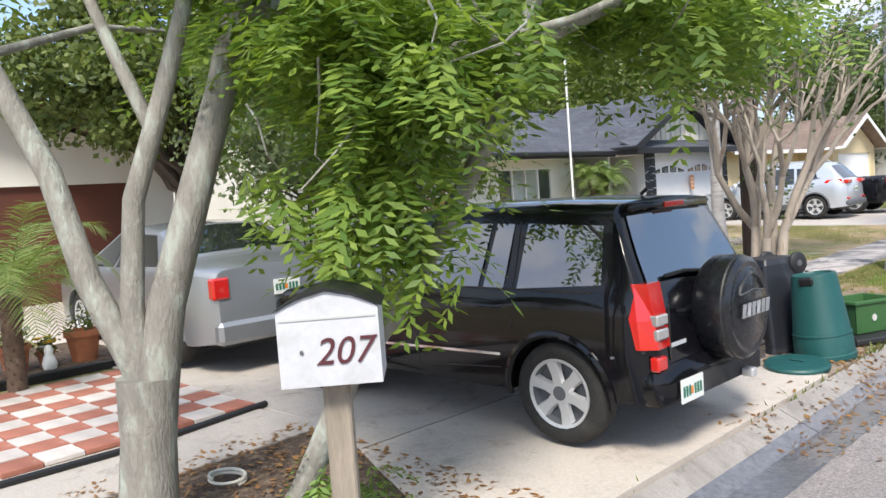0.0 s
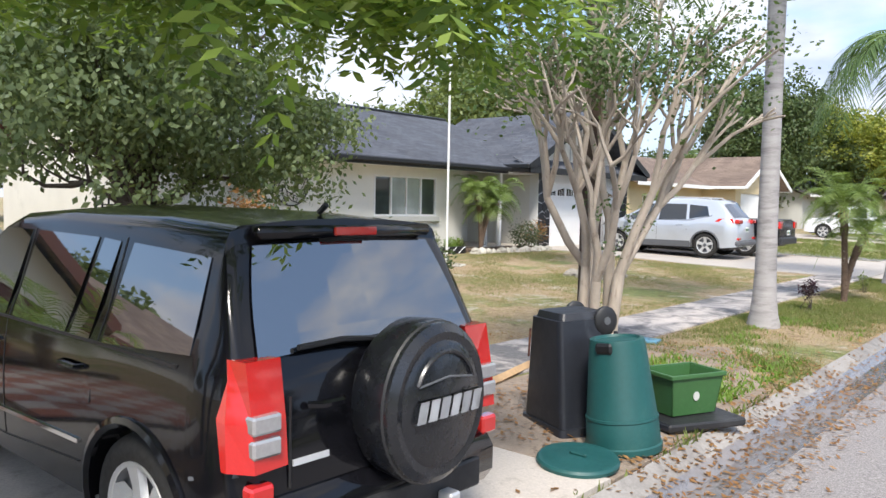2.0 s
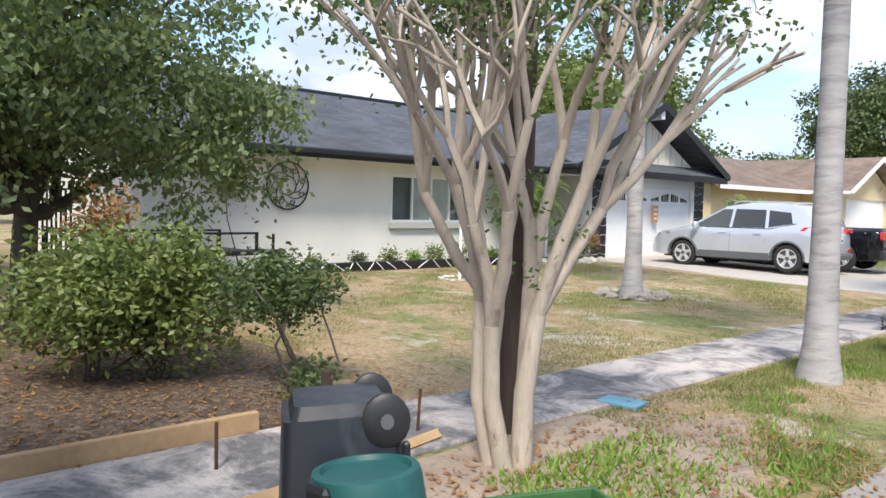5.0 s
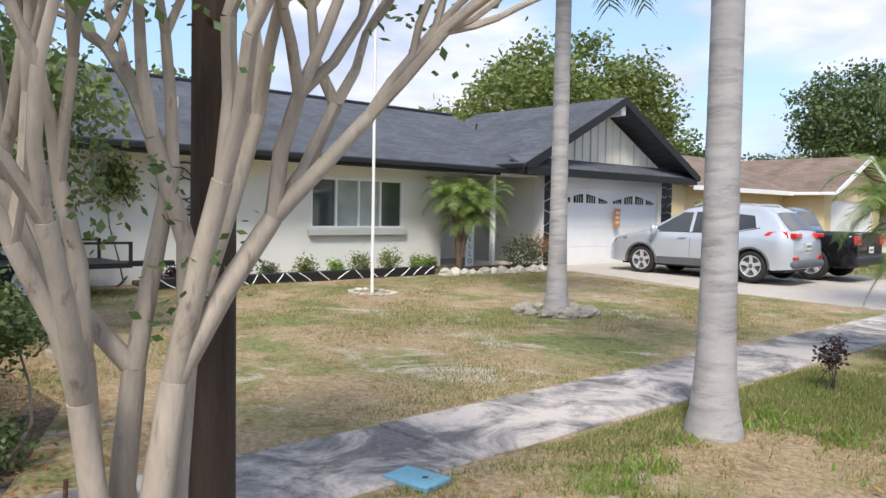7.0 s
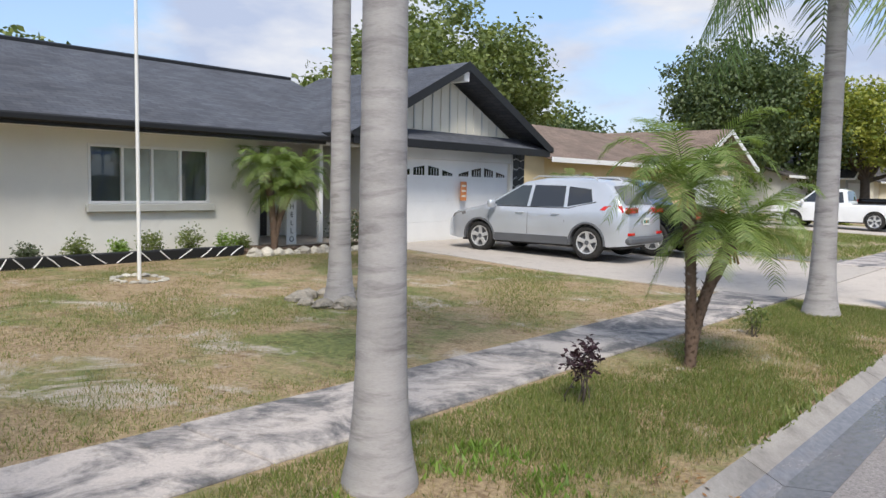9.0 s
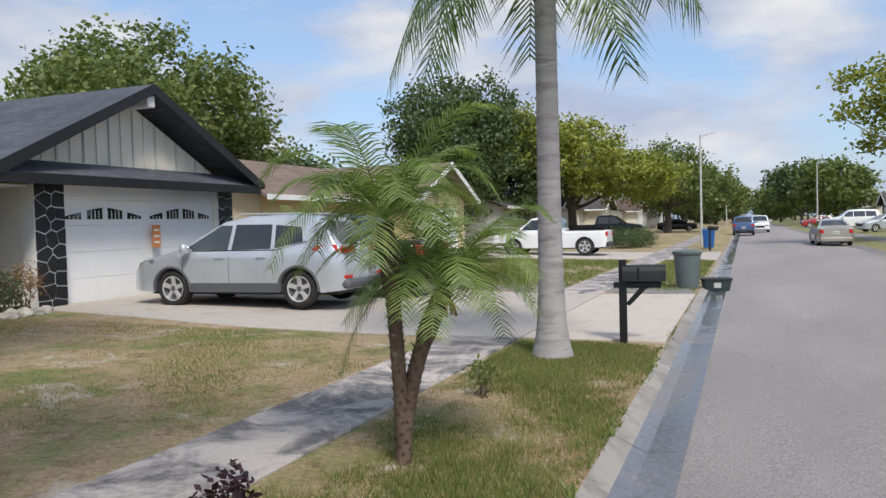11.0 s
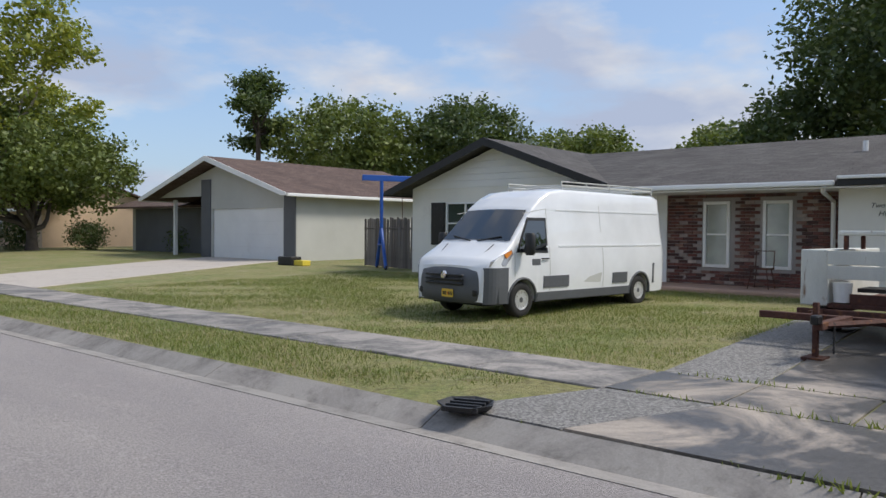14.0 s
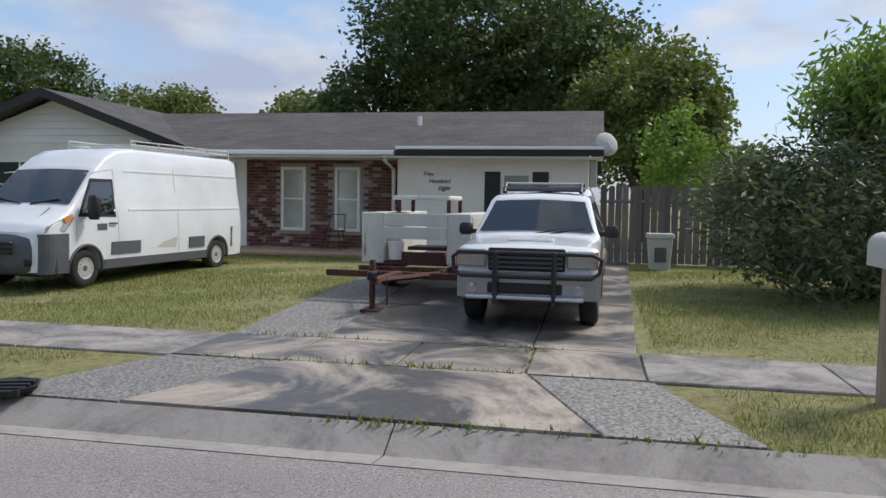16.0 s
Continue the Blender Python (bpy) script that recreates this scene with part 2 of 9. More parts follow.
M_PEACH = surface("peach_stucco", (0.62, 0.46, 0.32), 0.85, var=0.08, fine=60, bump=0.3)
M_BROWNDOOR = surface("brown_door", (0.13, 0.045, 0.03), 0.5, var=0.15, fine=30, bump=0.1)
M_ROOF_BLUE = shingle_mat("slate_shingles", (0.08, 0.088, 0.11), (0.12, 0.128, 0.15), 0.14)
M_ROOF_GREY = shingle_mat("weathered_shingles", (0.085, 0.078, 0.075), (0.13, 0.12, 0.115), 0.14)
M_ROOF_BROWN = shingle_mat("brown_shingles", (0.12, 0.075, 0.06), (0.17, 0.115, 0.095), 0.14)
M_ROOF_TAN = shingle_mat("tan_shingles", (0.22, 0.16, 0.125), (0.3, 0.22, 0.17), 0.14)
M_GLASS = glass_mat("window_glass", (0.05, 0.065, 0.06))
M_GLASS_CURT = glass_mat("curtained_glass", (0.3, 0.34, 0.31), 0.12)
M_CARGLASS = glass_mat("tinted_car_glass", (0.008, 0.01, 0.012), 0.02)
M_FILMGLASS = glass_mat("mirror_film_glass", (0.008, 0.01, 0.013), 0.02, 2.15)
M_CARGLASS_L = glass_mat("light_car_glass", (0.022, 0.03, 0.032), 0.02)
M_BLACKPAINT = surface("black_car_paint", (0.006, 0.006, 0.008), 0.12, 0.0, 0.1, 1.5, 60, 0.0, coat=0.5, spec=0.15)
M_SILVERPAINT = paint("silver_car_paint", (0.56, 0.59, 0.64), 0.45, 0.3)
M_GREYCAR = paint("grey_car_paint", (0.3, 0.315, 0.33), 0.5, 0.35)
M_WHITECAR = paint("white_car_paint", (0.78, 0.79, 0.8), 0.0, 0.35)
M_BLUECAR = paint("blue_car_paint", (0.05, 0.1, 0.22), 0.3, 0.3)
M_REDCAR = paint("red_car_paint", (0.4, 0.03, 0.03), 0.0, 0.3)
M_CHAMPAGNE = paint("champagne_car_paint", (0.42, 0.38, 0.32), 0.5, 0.3)
M_PLASTIC = surface("black_plastic", (0.02, 0.02, 0.022), 0.55, var=0.25, fine=40, bump=0.15, stain=(0.05, 0.05, 0.05))
M_GREYPLASTIC = surface("grey_plastic", (0.1, 0.105, 0.115), 0.6, var=0.12, fine=50, bump=0.15)
M_TYRE = surface("tyre_rubber", (0.022, 0.021, 0.02), 0.85, var=0.3, fine=60, bump=0.5, stain=(0.06, 0.055, 0.05))
M_ALLOY = surface("alloy", (0.66, 0.66, 0.66), 0.38, 0.5, var=0.08, fine=40, bump=0.05)
M_CHROME = surface("chrome", (0.75, 0.75, 0.76), 0.12, 1.0, var=0.05, fine=40, bump=0.0)
M_REDLIGHT = surface("red_lens", (0.55, 0.015, 0.012), 0.12, var=0.1, fine=90, bump=0.1, coat=1.0)
M_CLEARLIGHT = surface("clear_lens", (0.42, 0.41, 0.41), 0.1, 0.4, var=0.15, fine=50, bump=0.1, coat=1.0)
M_AMBER = surface("amber_lens", (0.75, 0.25, 0.04), 0.15, var=0.1, fine=60, bump=0.05, coat=1.0)
M_WOODPOST = surface("grey_wood", (0.36, 0.3, 0.23), 0.85, var=0.25, big=3, fine=25, bump=0.5, stretch=(4, 4, 0.5), stain=(0.12, 0.1, 0.08), stain_at=(0.55, 0.75))
M_FENCE = surface("weathered_fence", (0.24, 0.21, 0.185), 0.9, var=0.25, big=2, fine=20, bump=0.5, stretch=(5, 5, 0.5), stain=(0.09, 0.08, 0.075), rnd=0.45)
M_POLE = surface("creosote_pole", (0.075, 0.05, 0.037), 0.9, var=0.3, big=2, fine=18, bump=0.6, dist=0.01, stretch=(6, 6, 0.4))
M_TIMBER = surface("pine_board", (0.5, 0.33, 0.18), 0.8, var=0.2, big=2, fine=22, bump=0.3, stretch=(1, 1, 1))
M_BARK_PALE = surface("pale_smooth_bark", (0.46, 0.39, 0.32), 0.8, var=0.14, big=5, fine=25, bump=0.45, dist=0.008, stretch=(2.5, 2.5, 0.6), stain=(0.2, 0.15, 0.115), stain_at=(0.58, 0.72), stain_scale=6)
M_BARK_GREY = surface("grey_lichen_bark", (0.3, 0.28, 0.24), 0.9, var=0.22, big=5, fine=30, bump=0.9, dist=0.015, stretch=(2, 2, 0.7), stain=(0.4, 0.43, 0.37), stain_at=(0.52, 0.68), stain_scale=5)
M_BARK_DARK = surface("dark_bark", (0.1, 0.08, 0.065), 0.95, var=0.3, big=4, fine=20, bump=0.9, dist=0.02)
M_PALMTRUNK = surface("palm_trunk", (0.39, 0.37, 0.365), 0.85, var=0.18, big=1.5, fine=40, bump=0.4, stretch=(1, 1, 5), stain=(0.2, 0.185, 0.185), stain_at=(0.5, 0.68), stain_scale=2.2)
M_PYGMYTRUNK = surface("boot_scar_trunk", (0.15, 0.1, 0.07), 0.95, var=0.3, big=8, fine=30, bump=0.6, stain=(0.35, 0.34, 0.3), stain_at=(0.6, 0.7), stain_scale=7)
L_CRAPE = leaf_mat("myrtle_leaf", (0.076, 0.136, 0.043), (0.153, 0.221, 0.076))
L_FRONT = leaf_mat("pinnate_leaf", (0.115, 0.215, 0.04), (0.33, 0.44, 0.085), 0.5)
L_OAK = leaf_mat("oak_leaf", (0.1, 0.145, 0.04), (0.24, 0.285, 0.085))
L_DARK = leaf_mat("dark_leaf", (0.06, 0.1, 0.037), (0.145, 0.19, 0.068))
L_YELLOW = leaf_mat("yellowing_leaf", (0.17, 0.235, 0.045), (0.42, 0.42, 0.07))
L_BRIGHT = leaf_mat("fresh_leaf", (0.136, 0.255, 0.034), (0.289, 0.425, 0.085))
L_GREYGREEN = leaf_mat("greygreen_leaf", (0.08, 0.11, 0.06), (0.16, 0.19, 0.11))
L_PALM = leaf_mat("palm_leaflet", (0.076, 0.145, 0.043), (0.170, 0.255, 0.085))
L_JUNIPER = leaf_mat("scaly_leaf", (0.12, 0.17, 0.085), (0.27, 0.33, 0.16), 0.5)
L_PYGMY = leaf_mat("pygmy_leaflet", (0.15, 0.24, 0.06), (0.32, 0.41, 0.13), 0.45)
L_ORANGE = leaf_mat("withered_leaf", (0.3, 0.14, 0.05), (0.45, 0.25, 0.1))
L_PURPLE = leaf_mat("purple_leaf", (0.03, 0.015, 0.02), (0.07, 0.03, 0.045))
L_GRASS = leaf_mat("grass_blade", (0.14, 0.19, 0.05), (0.29, 0.33, 0.1), 0.45)
L_DRYGRASS = leaf_mat("dry_grass_blade", (0.34, 0.27, 0.14), (0.52, 0.43, 0.25), 0.4)
M_MULCH = surface("mulch_soil", (0.12, 0.08, 0.055), 0.95, var=0.4, big=6, fine=45, bump=1.0, dist=0.03, stain=(0.26, 0.19, 0.13), stain_at=(0.5, 0.65), stain_scale=18, world=True)
M_DIRT = surface("sandy_dirt", (0.33, 0.26, 0.2), 0.95, var=0.2, big=3, fine=45, bump=0.6, dist=0.02, stain=(0.15, 0.11, 0.08), stain_at=(0.55, 0.68), stain_scale=12, world=True)

# ---- mesh helpers ----
class Geo:
    """Vertices and faces gathered for one mesh."""

    def __init__(self):
        self.v, self.f = [], []

    def add(self, verts, faces):
        o = len(self.v)
        self.v += [tuple(p) for p in verts]
        self.f += [tuple(i + o for i in q) for q in faces]
        return self

    def loft(self, rings, caps=True, loop=True):
        n = len(rings[0])
        faces = []
        for a in range(len(rings) - 1):
            for b in range(n if loop else n - 1):
                c = (b + 1) % n
                faces.append((a * n + b, a * n + c, a * n + n + c, a * n + n + b))
        if caps:
            faces += [tuple(range(n)), tuple(range((len(rings) - 1) * n, len(rings) * n))]
        return self.add([p for r in rings for p in r], faces)

    def box(self, x0, y0, z0, x1, y1, z1, b=0.0):
        if b <= 0:
            return self.loft([[(x0, y0, z), (x1, y0, z), (x1, y1, z), (x0, y1, z)] for z in (z0, z1)])
        b = min(b, (x1 - x0) / 2.1, (y1 - y0) / 2.1, (z1 - z0) / 2.1)

        def ring(z, i):
            c = b
            return [(x0 + i + c, y0 + i, z), (x1 - i - c, y0 + i, z), (x1 - i, y0 + i + c, z), (x1 - i, y1 - i - c, z),
                    (x1 - i - c, y1 - i, z), (x0 + i + c, y1 - i, z), (x0 + i, y1 - i - c, z), (x0 + i, y0 + i + c, z)]
        b0 = b
        lo, hi = ring(z0 + b0, 0), ring(z1 - b0, 0)
        b = b0 * 0.3
        i = b0 * 0.7
        return self.loft([ring(z0, i), lo, hi, ring(z1, i)])

    def tube(self, pts, radii, seg=8, caps=True, twist=0.0):
        pts = [Vector(p) for p in pts]
        rings, side = [], None
        for n, p in enumerate(pts):
            d = (pts[min(n + 1, len(pts) - 1)] - pts[max(n - 1, 0)]).normalized()
            if side is None:
                side = d.cross(Vector((0.3, 0.9, 0.1)) if abs(d.y) < 0.9 else Vector((1, 0, 0))).normalized()
            side = (side - d * side.dot(d)).normalized()
            up = d.cross(side)
            r = radii[n] if hasattr(radii, "__len__") else radii
            rings.append([p + (side * math.cos(a) + up * math.sin(a)) * r for a in (2 * math.pi * k / seg for k in range(seg))])
        return self.loft(rings, caps)

    def prism(self, poly, axis, a, b):
        """A polygon in the two other axes, pushed along one axis from a to b."""
        put = {"x": lambda p, q: (q, p[0], p[1]), "y": lambda p, q: (p[0], q, p[1]), "z": lambda p, q: (p[0], p[1], q)}[axis]
        return self.loft([[put(p, a) for p in poly], [put(p, b) for p in poly]])

    def lathe(self, prof, seg=20, centre=(0, 0, 0), axis="z", caps=True):
        put = {"z": lambda r, h, c, s: (r * c, r * s, h), "y": lambda r, h, c, s: (r * c, h, r * s), "x": lambda r, h, c, s: (h, r * c, r * s)}[axis]
        rings = []
        for r, h in prof:
            rings.append([tuple(np.add(centre, put(r, h, math.cos(a), math.sin(a)))) for a in (2 * math.pi * k / seg for k in range(seg))])
        return self.loft(rings, caps)


def mesh_of(name, geo, mat, smooth=0):
    me = bpy.data.meshes.new(name)
    me.from_pydata(geo.v, [], geo.f)
    bm = bmesh.new()
    bm.from_mesh(me)
    if name == "wall":
        bmesh.ops.remove_doubles(bm, verts=bm.verts, dist=1e-4)
    bmesh.ops.recalc_face_normals(bm, faces=bm.faces)
    bm.to_mesh(me)
    bm.free()
    if smooth:
        me.polygons.foreach_set("use_smooth", [True] * len(me.polygons))
        me.set_sharp_from_angle(angle=radians(smooth))
    me.materials.append(mat)
    return me


def part(name, geo, mat, parent=None, label="", smooth=0):
    ob = new(name, mesh_of(name, geo, mat, smooth))
    ob.parent = parent
    return tagged(ob, label)


def thing(name, m, label, category, group="", kind=""):
    ob = new(name)
    ob.empty_display_size = 0.2
    ob.matrix_basis = m
    return tagged(ob, label, category, group, kind)


def raw_mesh(name, verts, tris, mat, parent=None, label="", sides=3):
    """A large mesh straight from number arrays."""
    verts, tris = np.asarray(verts, np.float32), np.asarray(tris, np.int32)
    me = bpy.data.meshes.new(name)
    me.vertices.add(len(verts))
    me.vertices.foreach_set("co", verts.ravel())
    me.loops.add(tris.size)
    me.loops.foreach_set("vertex_index", tris.ravel())
    me.polygons.add(len(tris))
    me.polygons.foreach_set("loop_start", np.arange(len(tris), dtype=np.int32) * sides)
    me.update(calc_edges=True)
    me.materials.append(mat)
    ob = new(name, me)
    ob.parent = parent
    return tagged(ob, label)


def slope_uv(me, along, up):
    """Lays shingle courses on a roof plane."""
    uv = me.uv_layers.new(name="courses")
    a, u = Vector(along), Vector(up)
    for lp in me.loops:
        co = me.vertices[lp.vertex_index].co
        uv.data[lp.index].uv = (co.dot(a), co.dot(u))


# height of the ground across the street
GX = [-400, -60, -30, -13.5, -10.2, -7.3, -4.75, -3.8, -2.02, -2.0, -1.76, -1.5, 1.0, 3.5, 3.74, 4.0, 4.02, 5.4, 6.5, 9.0, 16.0, 30, 60, 400]
GZ = [0.4, 0.4, 0.36, 0.30, 0.25, 0.17, 0.12, 0.12, 0.09, 0.08, -0.035, 0.0, 0.07, 0.0, -0.03, 0.09, 0.1, 0.12, 0.12, 0.17, 0.28, 0.34, 0.4, 0.4]


def gz(x):
    return float(np.interp(x, GX, GZ))


PLAN = Matrix.Scale(1.1, 4)  # one unit of the plan is 1.1 m


def on_ground(x, y, turn=0.0, lift=0.0):
    """A pose in metres on the ground at a place of the plan."""
    return pose(1.1 * x, 1.1 * y, 1.1 * gz(x) + lift, 0, 0, turn)


def plan_part(ob):
    ob.matrix_basis = PLAN @ ob.matrix_basis
    return ob


# the first garden, laid out nine tenths of its plan size
NEAR = pose(0.118, 1.729, 0.013, 0, 0, 1.3) @ Matrix.Scale(0.9, 4)


def slab(name, poly_rows, mat, lift, parent=None, label="", thick=0.07):
    """A sheet laid on the ground. poly_rows: (x, y_from, y_to) along x."""
    xs = [r[0] for r in poly_rows]
    rows = []
    for x in sorted(set(xs + [g for g in GX if min(xs) < g < max(xs)])):
        rows.append((x, float(np.interp(x, xs, [r[1] for r in poly_rows])), float(np.interp(x, xs, [r[2] for r in poly_rows]))))
    g = Geo()
    g.loft([[(x, a, gz(x) - thick), (x, a, gz(x) + lift - 0.008), (x, a + 0.008, gz(x) + lift), (x, b - 0.008, gz(x) + lift), (x, b, gz(x) + lift - 0.008), (x, b, gz(x) - thick)] for x, a, b in rows])
    return part(name, g, mat, parent, label)

# ---- ground, road, walks and drives ----
Y0, Y1 = -120.0, 420.0
g = Geo()
ys = [-500, Y0, Y1, 900]
low = [z - (0.02 if -2.05 < x < 4.05 else 0.0) for x, z in zip(GX, GZ)]
g.loft([[(x, y, z) for x, z in zip(GX, low)] for y in ys], caps=False, loop=False)
ground = tagged(plan_part(part("ground", g, M_GROUND)), "patchy lawn and sandy soil on both sides of street", "ground", kind="structure")

g = Geo()
xs = np.linspace(-1.5, 3.5, 9)
g.loft([[(x, y, gz(x) + 0.006) for x in xs] for y in np.linspace(Y0, Y1, 60)], caps=False, loop=False)
road = tagged(plan_part(part("road", g, M_ASPHALT)), "worn grey asphalt road with pale streaks", "road", kind="structure")


def kerb_run(name, xs, label):
    """A low rolled concrete kerb cast in three-metre lengths."""
    base = tagged(new(name), label, "kerb", kind="structure")
    plan_part(base)
    left = name == "kerb_left"
    cut = 2 if left else 3
    meshes = []
    for piece, run in (("kerb_stone", xs[:cut + 1] if left else xs[cut - 1:]), ("gutter_pan", xs[cut:] if left else xs[:cut])):
        ring = [(x, gz(x) + 0.012) for x in run] + [(run[-1], -0.15), (run[0], -0.15)]
        meshes.append((piece, mesh_of(piece, Geo().prism(ring, "y", 0.006, 2.994), M_GUTTER if left and piece == "gutter_pan" else M_KERB)))
    for k in range(int((Y1 - Y0) / 3) - 60):
        for piece, me in meshes:
            o = new(piece, me)
            o.parent = base
            o.location = (0, Y0 + 90 + k * 3, 0)


kerb_run("kerb_left", [-2.0, -1.94, -1.86, -1.76, -1.64, -1.5], "rolled concrete kerb with a wet gutter")
kerb_run("kerb_right", [3.5, 3.63, 3.74, 3.84, 3.94, 4.0], "rolled concrete kerb, stained and cracked")


def walkway(name, x0, x1, y_from, y_to, label):
    base = tagged(new(name), label, "sidewalk", kind="structure")
    plan_part(base)
    geo = Geo().box(x0, 0.006, 0.02, x1, 1.494, 0.14, 0.012)
    me = mesh_of("panel", geo, M_OLDWALK if x0 > 0 else M_WALKWAY)
    y = y_from
    n = 0
    while y < y_to:
        o = new("panel", me)
        o.parent = base
        o.location, o.rotation_euler = (0, y, 0.003 * math.sin(n * 2.3)), (0.003 * math.sin(n * 1.7), 0, 0)
        y += 1.5
        n += 1


walkway("sidewalk_left", -4.75, -3.8, 7.0, 21.2, "mould-stained concrete sidewalk between lawn and verge")
walkway("sidewalk_left_far", -4.75, -3.8, 28.2, 120, "pale concrete sidewalk running along the street")
walkway("sidewalk_right", 5.4, 6.5, 17.37, 120, "grey stained concrete sidewalk beside the lawn")
walkway("sidewalk_right_near", 5.4, 6.5, -6.1, 13.3, "grey stained concrete sidewalk beside the lawn")

drives = {}


def drive(name, label):
    drives[name] = tagged(new(name), label, "driveway", kind="structure")
    plan_part(drives[name])
    return drives[name]


d = drive("driveway_1", "pale concrete driveway with cut joints")
slab("panel", [(-3.61, 3.88, 6.93), (-2.9, 3.6, 6.95), (-2.03, 3.25, 6.97)], M_DRIVE, 0.016, d)
slab("panel", [(-7.4, 4.0, 6.9), (-4.42, 4.1, 6.9), (-3.63, 3.9, 6.93)], M_DRIVE, 0.016, d)
slab("panel", [(-14.0, 4.0, 9.2), (-7.42, 4.0, 6.9)], M_DRIVE, 0.016, d)
d = drive("driveway_2", "wide pale concrete driveway in front of a garage")
slab("panel", [(-3.78, 22.1, 28.0), (-2.03, 22.3, 28.5)], M_DRIVE, 0.016, d)
slab("panel", [(-8.0, 21.9, 28.0), (-3.8, 21.9, 28.0)], M_DRIVE, 0.02, d)
slab("panel", [(-12.8, 22.6, 28.4), (-8.02, 21.9, 28.0)], M_DRIVE, 0.016, d)
d = drive("driveway_3", "dark stained concrete driveway with gravel strips")
slab("panel", [(4.02, 13.75, 16.9), (5.42, 14.31, 16.32)], M_DRIVE_DARK, 0.02, d)
slab("panel", [(5.44, 15.4, 16.34), (6.5, 15.4, 16.36)], M_DRIVE_DARK, 0.02, d)
slab("panel", [(5.44, 14.34, 15.38), (6.5, 14.34, 15.38)], M_DRIVE_DARK, 0.02, d)
slab("panel", [(5.44, 13.4, 14.32), (6.5, 13.42, 14.32)], M_DRIVE_DARK, 0.02, d)
slab("panel", [(5.44, 16.36, 17.36), (6.5, 16.38, 17.34)], M_DRIVE_DARK, 0.02, d)
slab("panel", [(6.52, 14.37, 16.37), (15.6, 14.37, 16.75)], M_DRIVE_DARK, 0.02, d)
slab("panel", [(6.52, 13.43, 14.35), (15.6, 13.15, 14.35)], M_DRIVE_DARK, 0.02, d)
slab("gravel_strip", [(4.02, 16.92, 17.95), (5.42, 16.34, 17.37)], M_GRAVEL, 0.012, d)
slab("gravel_strip", [(6.52, 16.39, 17.34), (12, 16.65, 17.6)], M_GRAVEL, 0.01, d)
slab("gravel_strip", [(4.02, 12.8, 13.73), (5.42, 13.35, 14.29)], M_GRAVEL, 0.012, d)
d = drive("driveway_4", "pale concrete driveway leading to a white garage door")
slab("panel", [(4.02, 31.0, 36.2), (5.38, 32.0, 36.6)], M_DRIVE, 0.016, d)
slab("panel", [(6.52, 32.4, 37.2), (17.9, 38.0, 43.2)], M_DRIVE, 0.016, d)
d = drive("driveway_5", "concrete driveway with a pale shell strip")
slab("panel", [(-14.0, 41.5, 47.5), (-4.77, 41.5, 47.5)], M_DRIVE, 0.016, d)
slab("panel", [(-3.78, 41.2, 47.5), (-2.03, 41.0, 47.8)], M_DRIVE, 0.016, d)
slab("shell_strip", [(-12.0, 28.45, 29.6), (-2.1, 28.55, 29.8)], M_GRAVEL, 0.012, d)

# ---- houses ----
def wall_with_holes(geo, axis, at, thick, a0, a1, z0, z1, holes):
    """An upright wall across axis, at a plane, from a0 to a1, cut through by holes (a, b, lo, hi)."""
    put = (lambda a, b, lo, hi: geo.box(at, a, lo, at + thick, b, hi)) if axis == "x" else (lambda a, b, lo, hi: geo.box(a, at, lo, b, at + thick, hi))
    edge = a0
    for a, b, lo, hi in sorted(holes):
        if a > edge:
            put(edge, a, z0, z1)
        if lo > z0:
            put(a, b, z0, lo)
        if hi < z1:
            put(a, b, hi, z1)
        edge = b
    if edge < a1:
        put(edge, a1, z0, z1)


def window(parent, at, y0, y1, z0, z1, side, mat_frame, panes, sill=None, deep=0.1, fr=0.05, rows=1):
    """A framed window in a wall facing side (+1 or -1 along x). panes: glass materials in a row."""
    s = side
    x_out, x_in = at + s * 0.015, at - s * deep
    lo, hi = min(x_out, x_in), max(x_out, x_in)
    g = Geo()
    g.box(lo, y0, z0, hi, y0 + fr, z1, 0.006).box(lo, y1 - fr, z0, hi, y1, z1, 0.006).box(lo, y0 + fr, z1 - fr, hi, y1 - fr, z1, 0.006).box(lo, y0 + fr, z0, hi, y1 - fr, z0 + fr, 0.006)
    w = (y1 - y0 - 2 * fr) / len(panes)
    for k in range(1, len(panes)):
        g.box(lo, y0 + fr + k * w - 0.025, z0 + fr, hi, y0 + fr + k * w + 0.025, z1 - fr, 0.005)
    for k in range(1, rows):
        z = z0 + (z1 - z0) * k / rows
        g.box(lo + 0.01, y0 + fr, z - 0.02, hi - 0.005, y1 - fr, z + 0.02, 0.004)
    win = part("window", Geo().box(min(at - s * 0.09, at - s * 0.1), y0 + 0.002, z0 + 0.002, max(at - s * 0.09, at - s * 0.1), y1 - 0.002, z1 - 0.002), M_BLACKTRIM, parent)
    part("frame", g, mat_frame, win)
    for k, pm in enumerate(panes):
        xg = at - s * 0.04
        part("pane", Geo().box(min(xg, xg + s * 0.006), y0 + fr + k * w, z0 + fr, max(xg, xg + s * 0.006), y0 + fr + (k + 1) * w, z1 - fr), pm, win)
    if sill:
        part("sill", Geo().box(min(at + s * 0.002, at + s * 0.1), y0 - 0.06, z0 - 0.14, max(at + s * 0.002, at + s * 0.1), y1 + 0.06, z0 - 0.002, 0.015), sill, win)
    return win


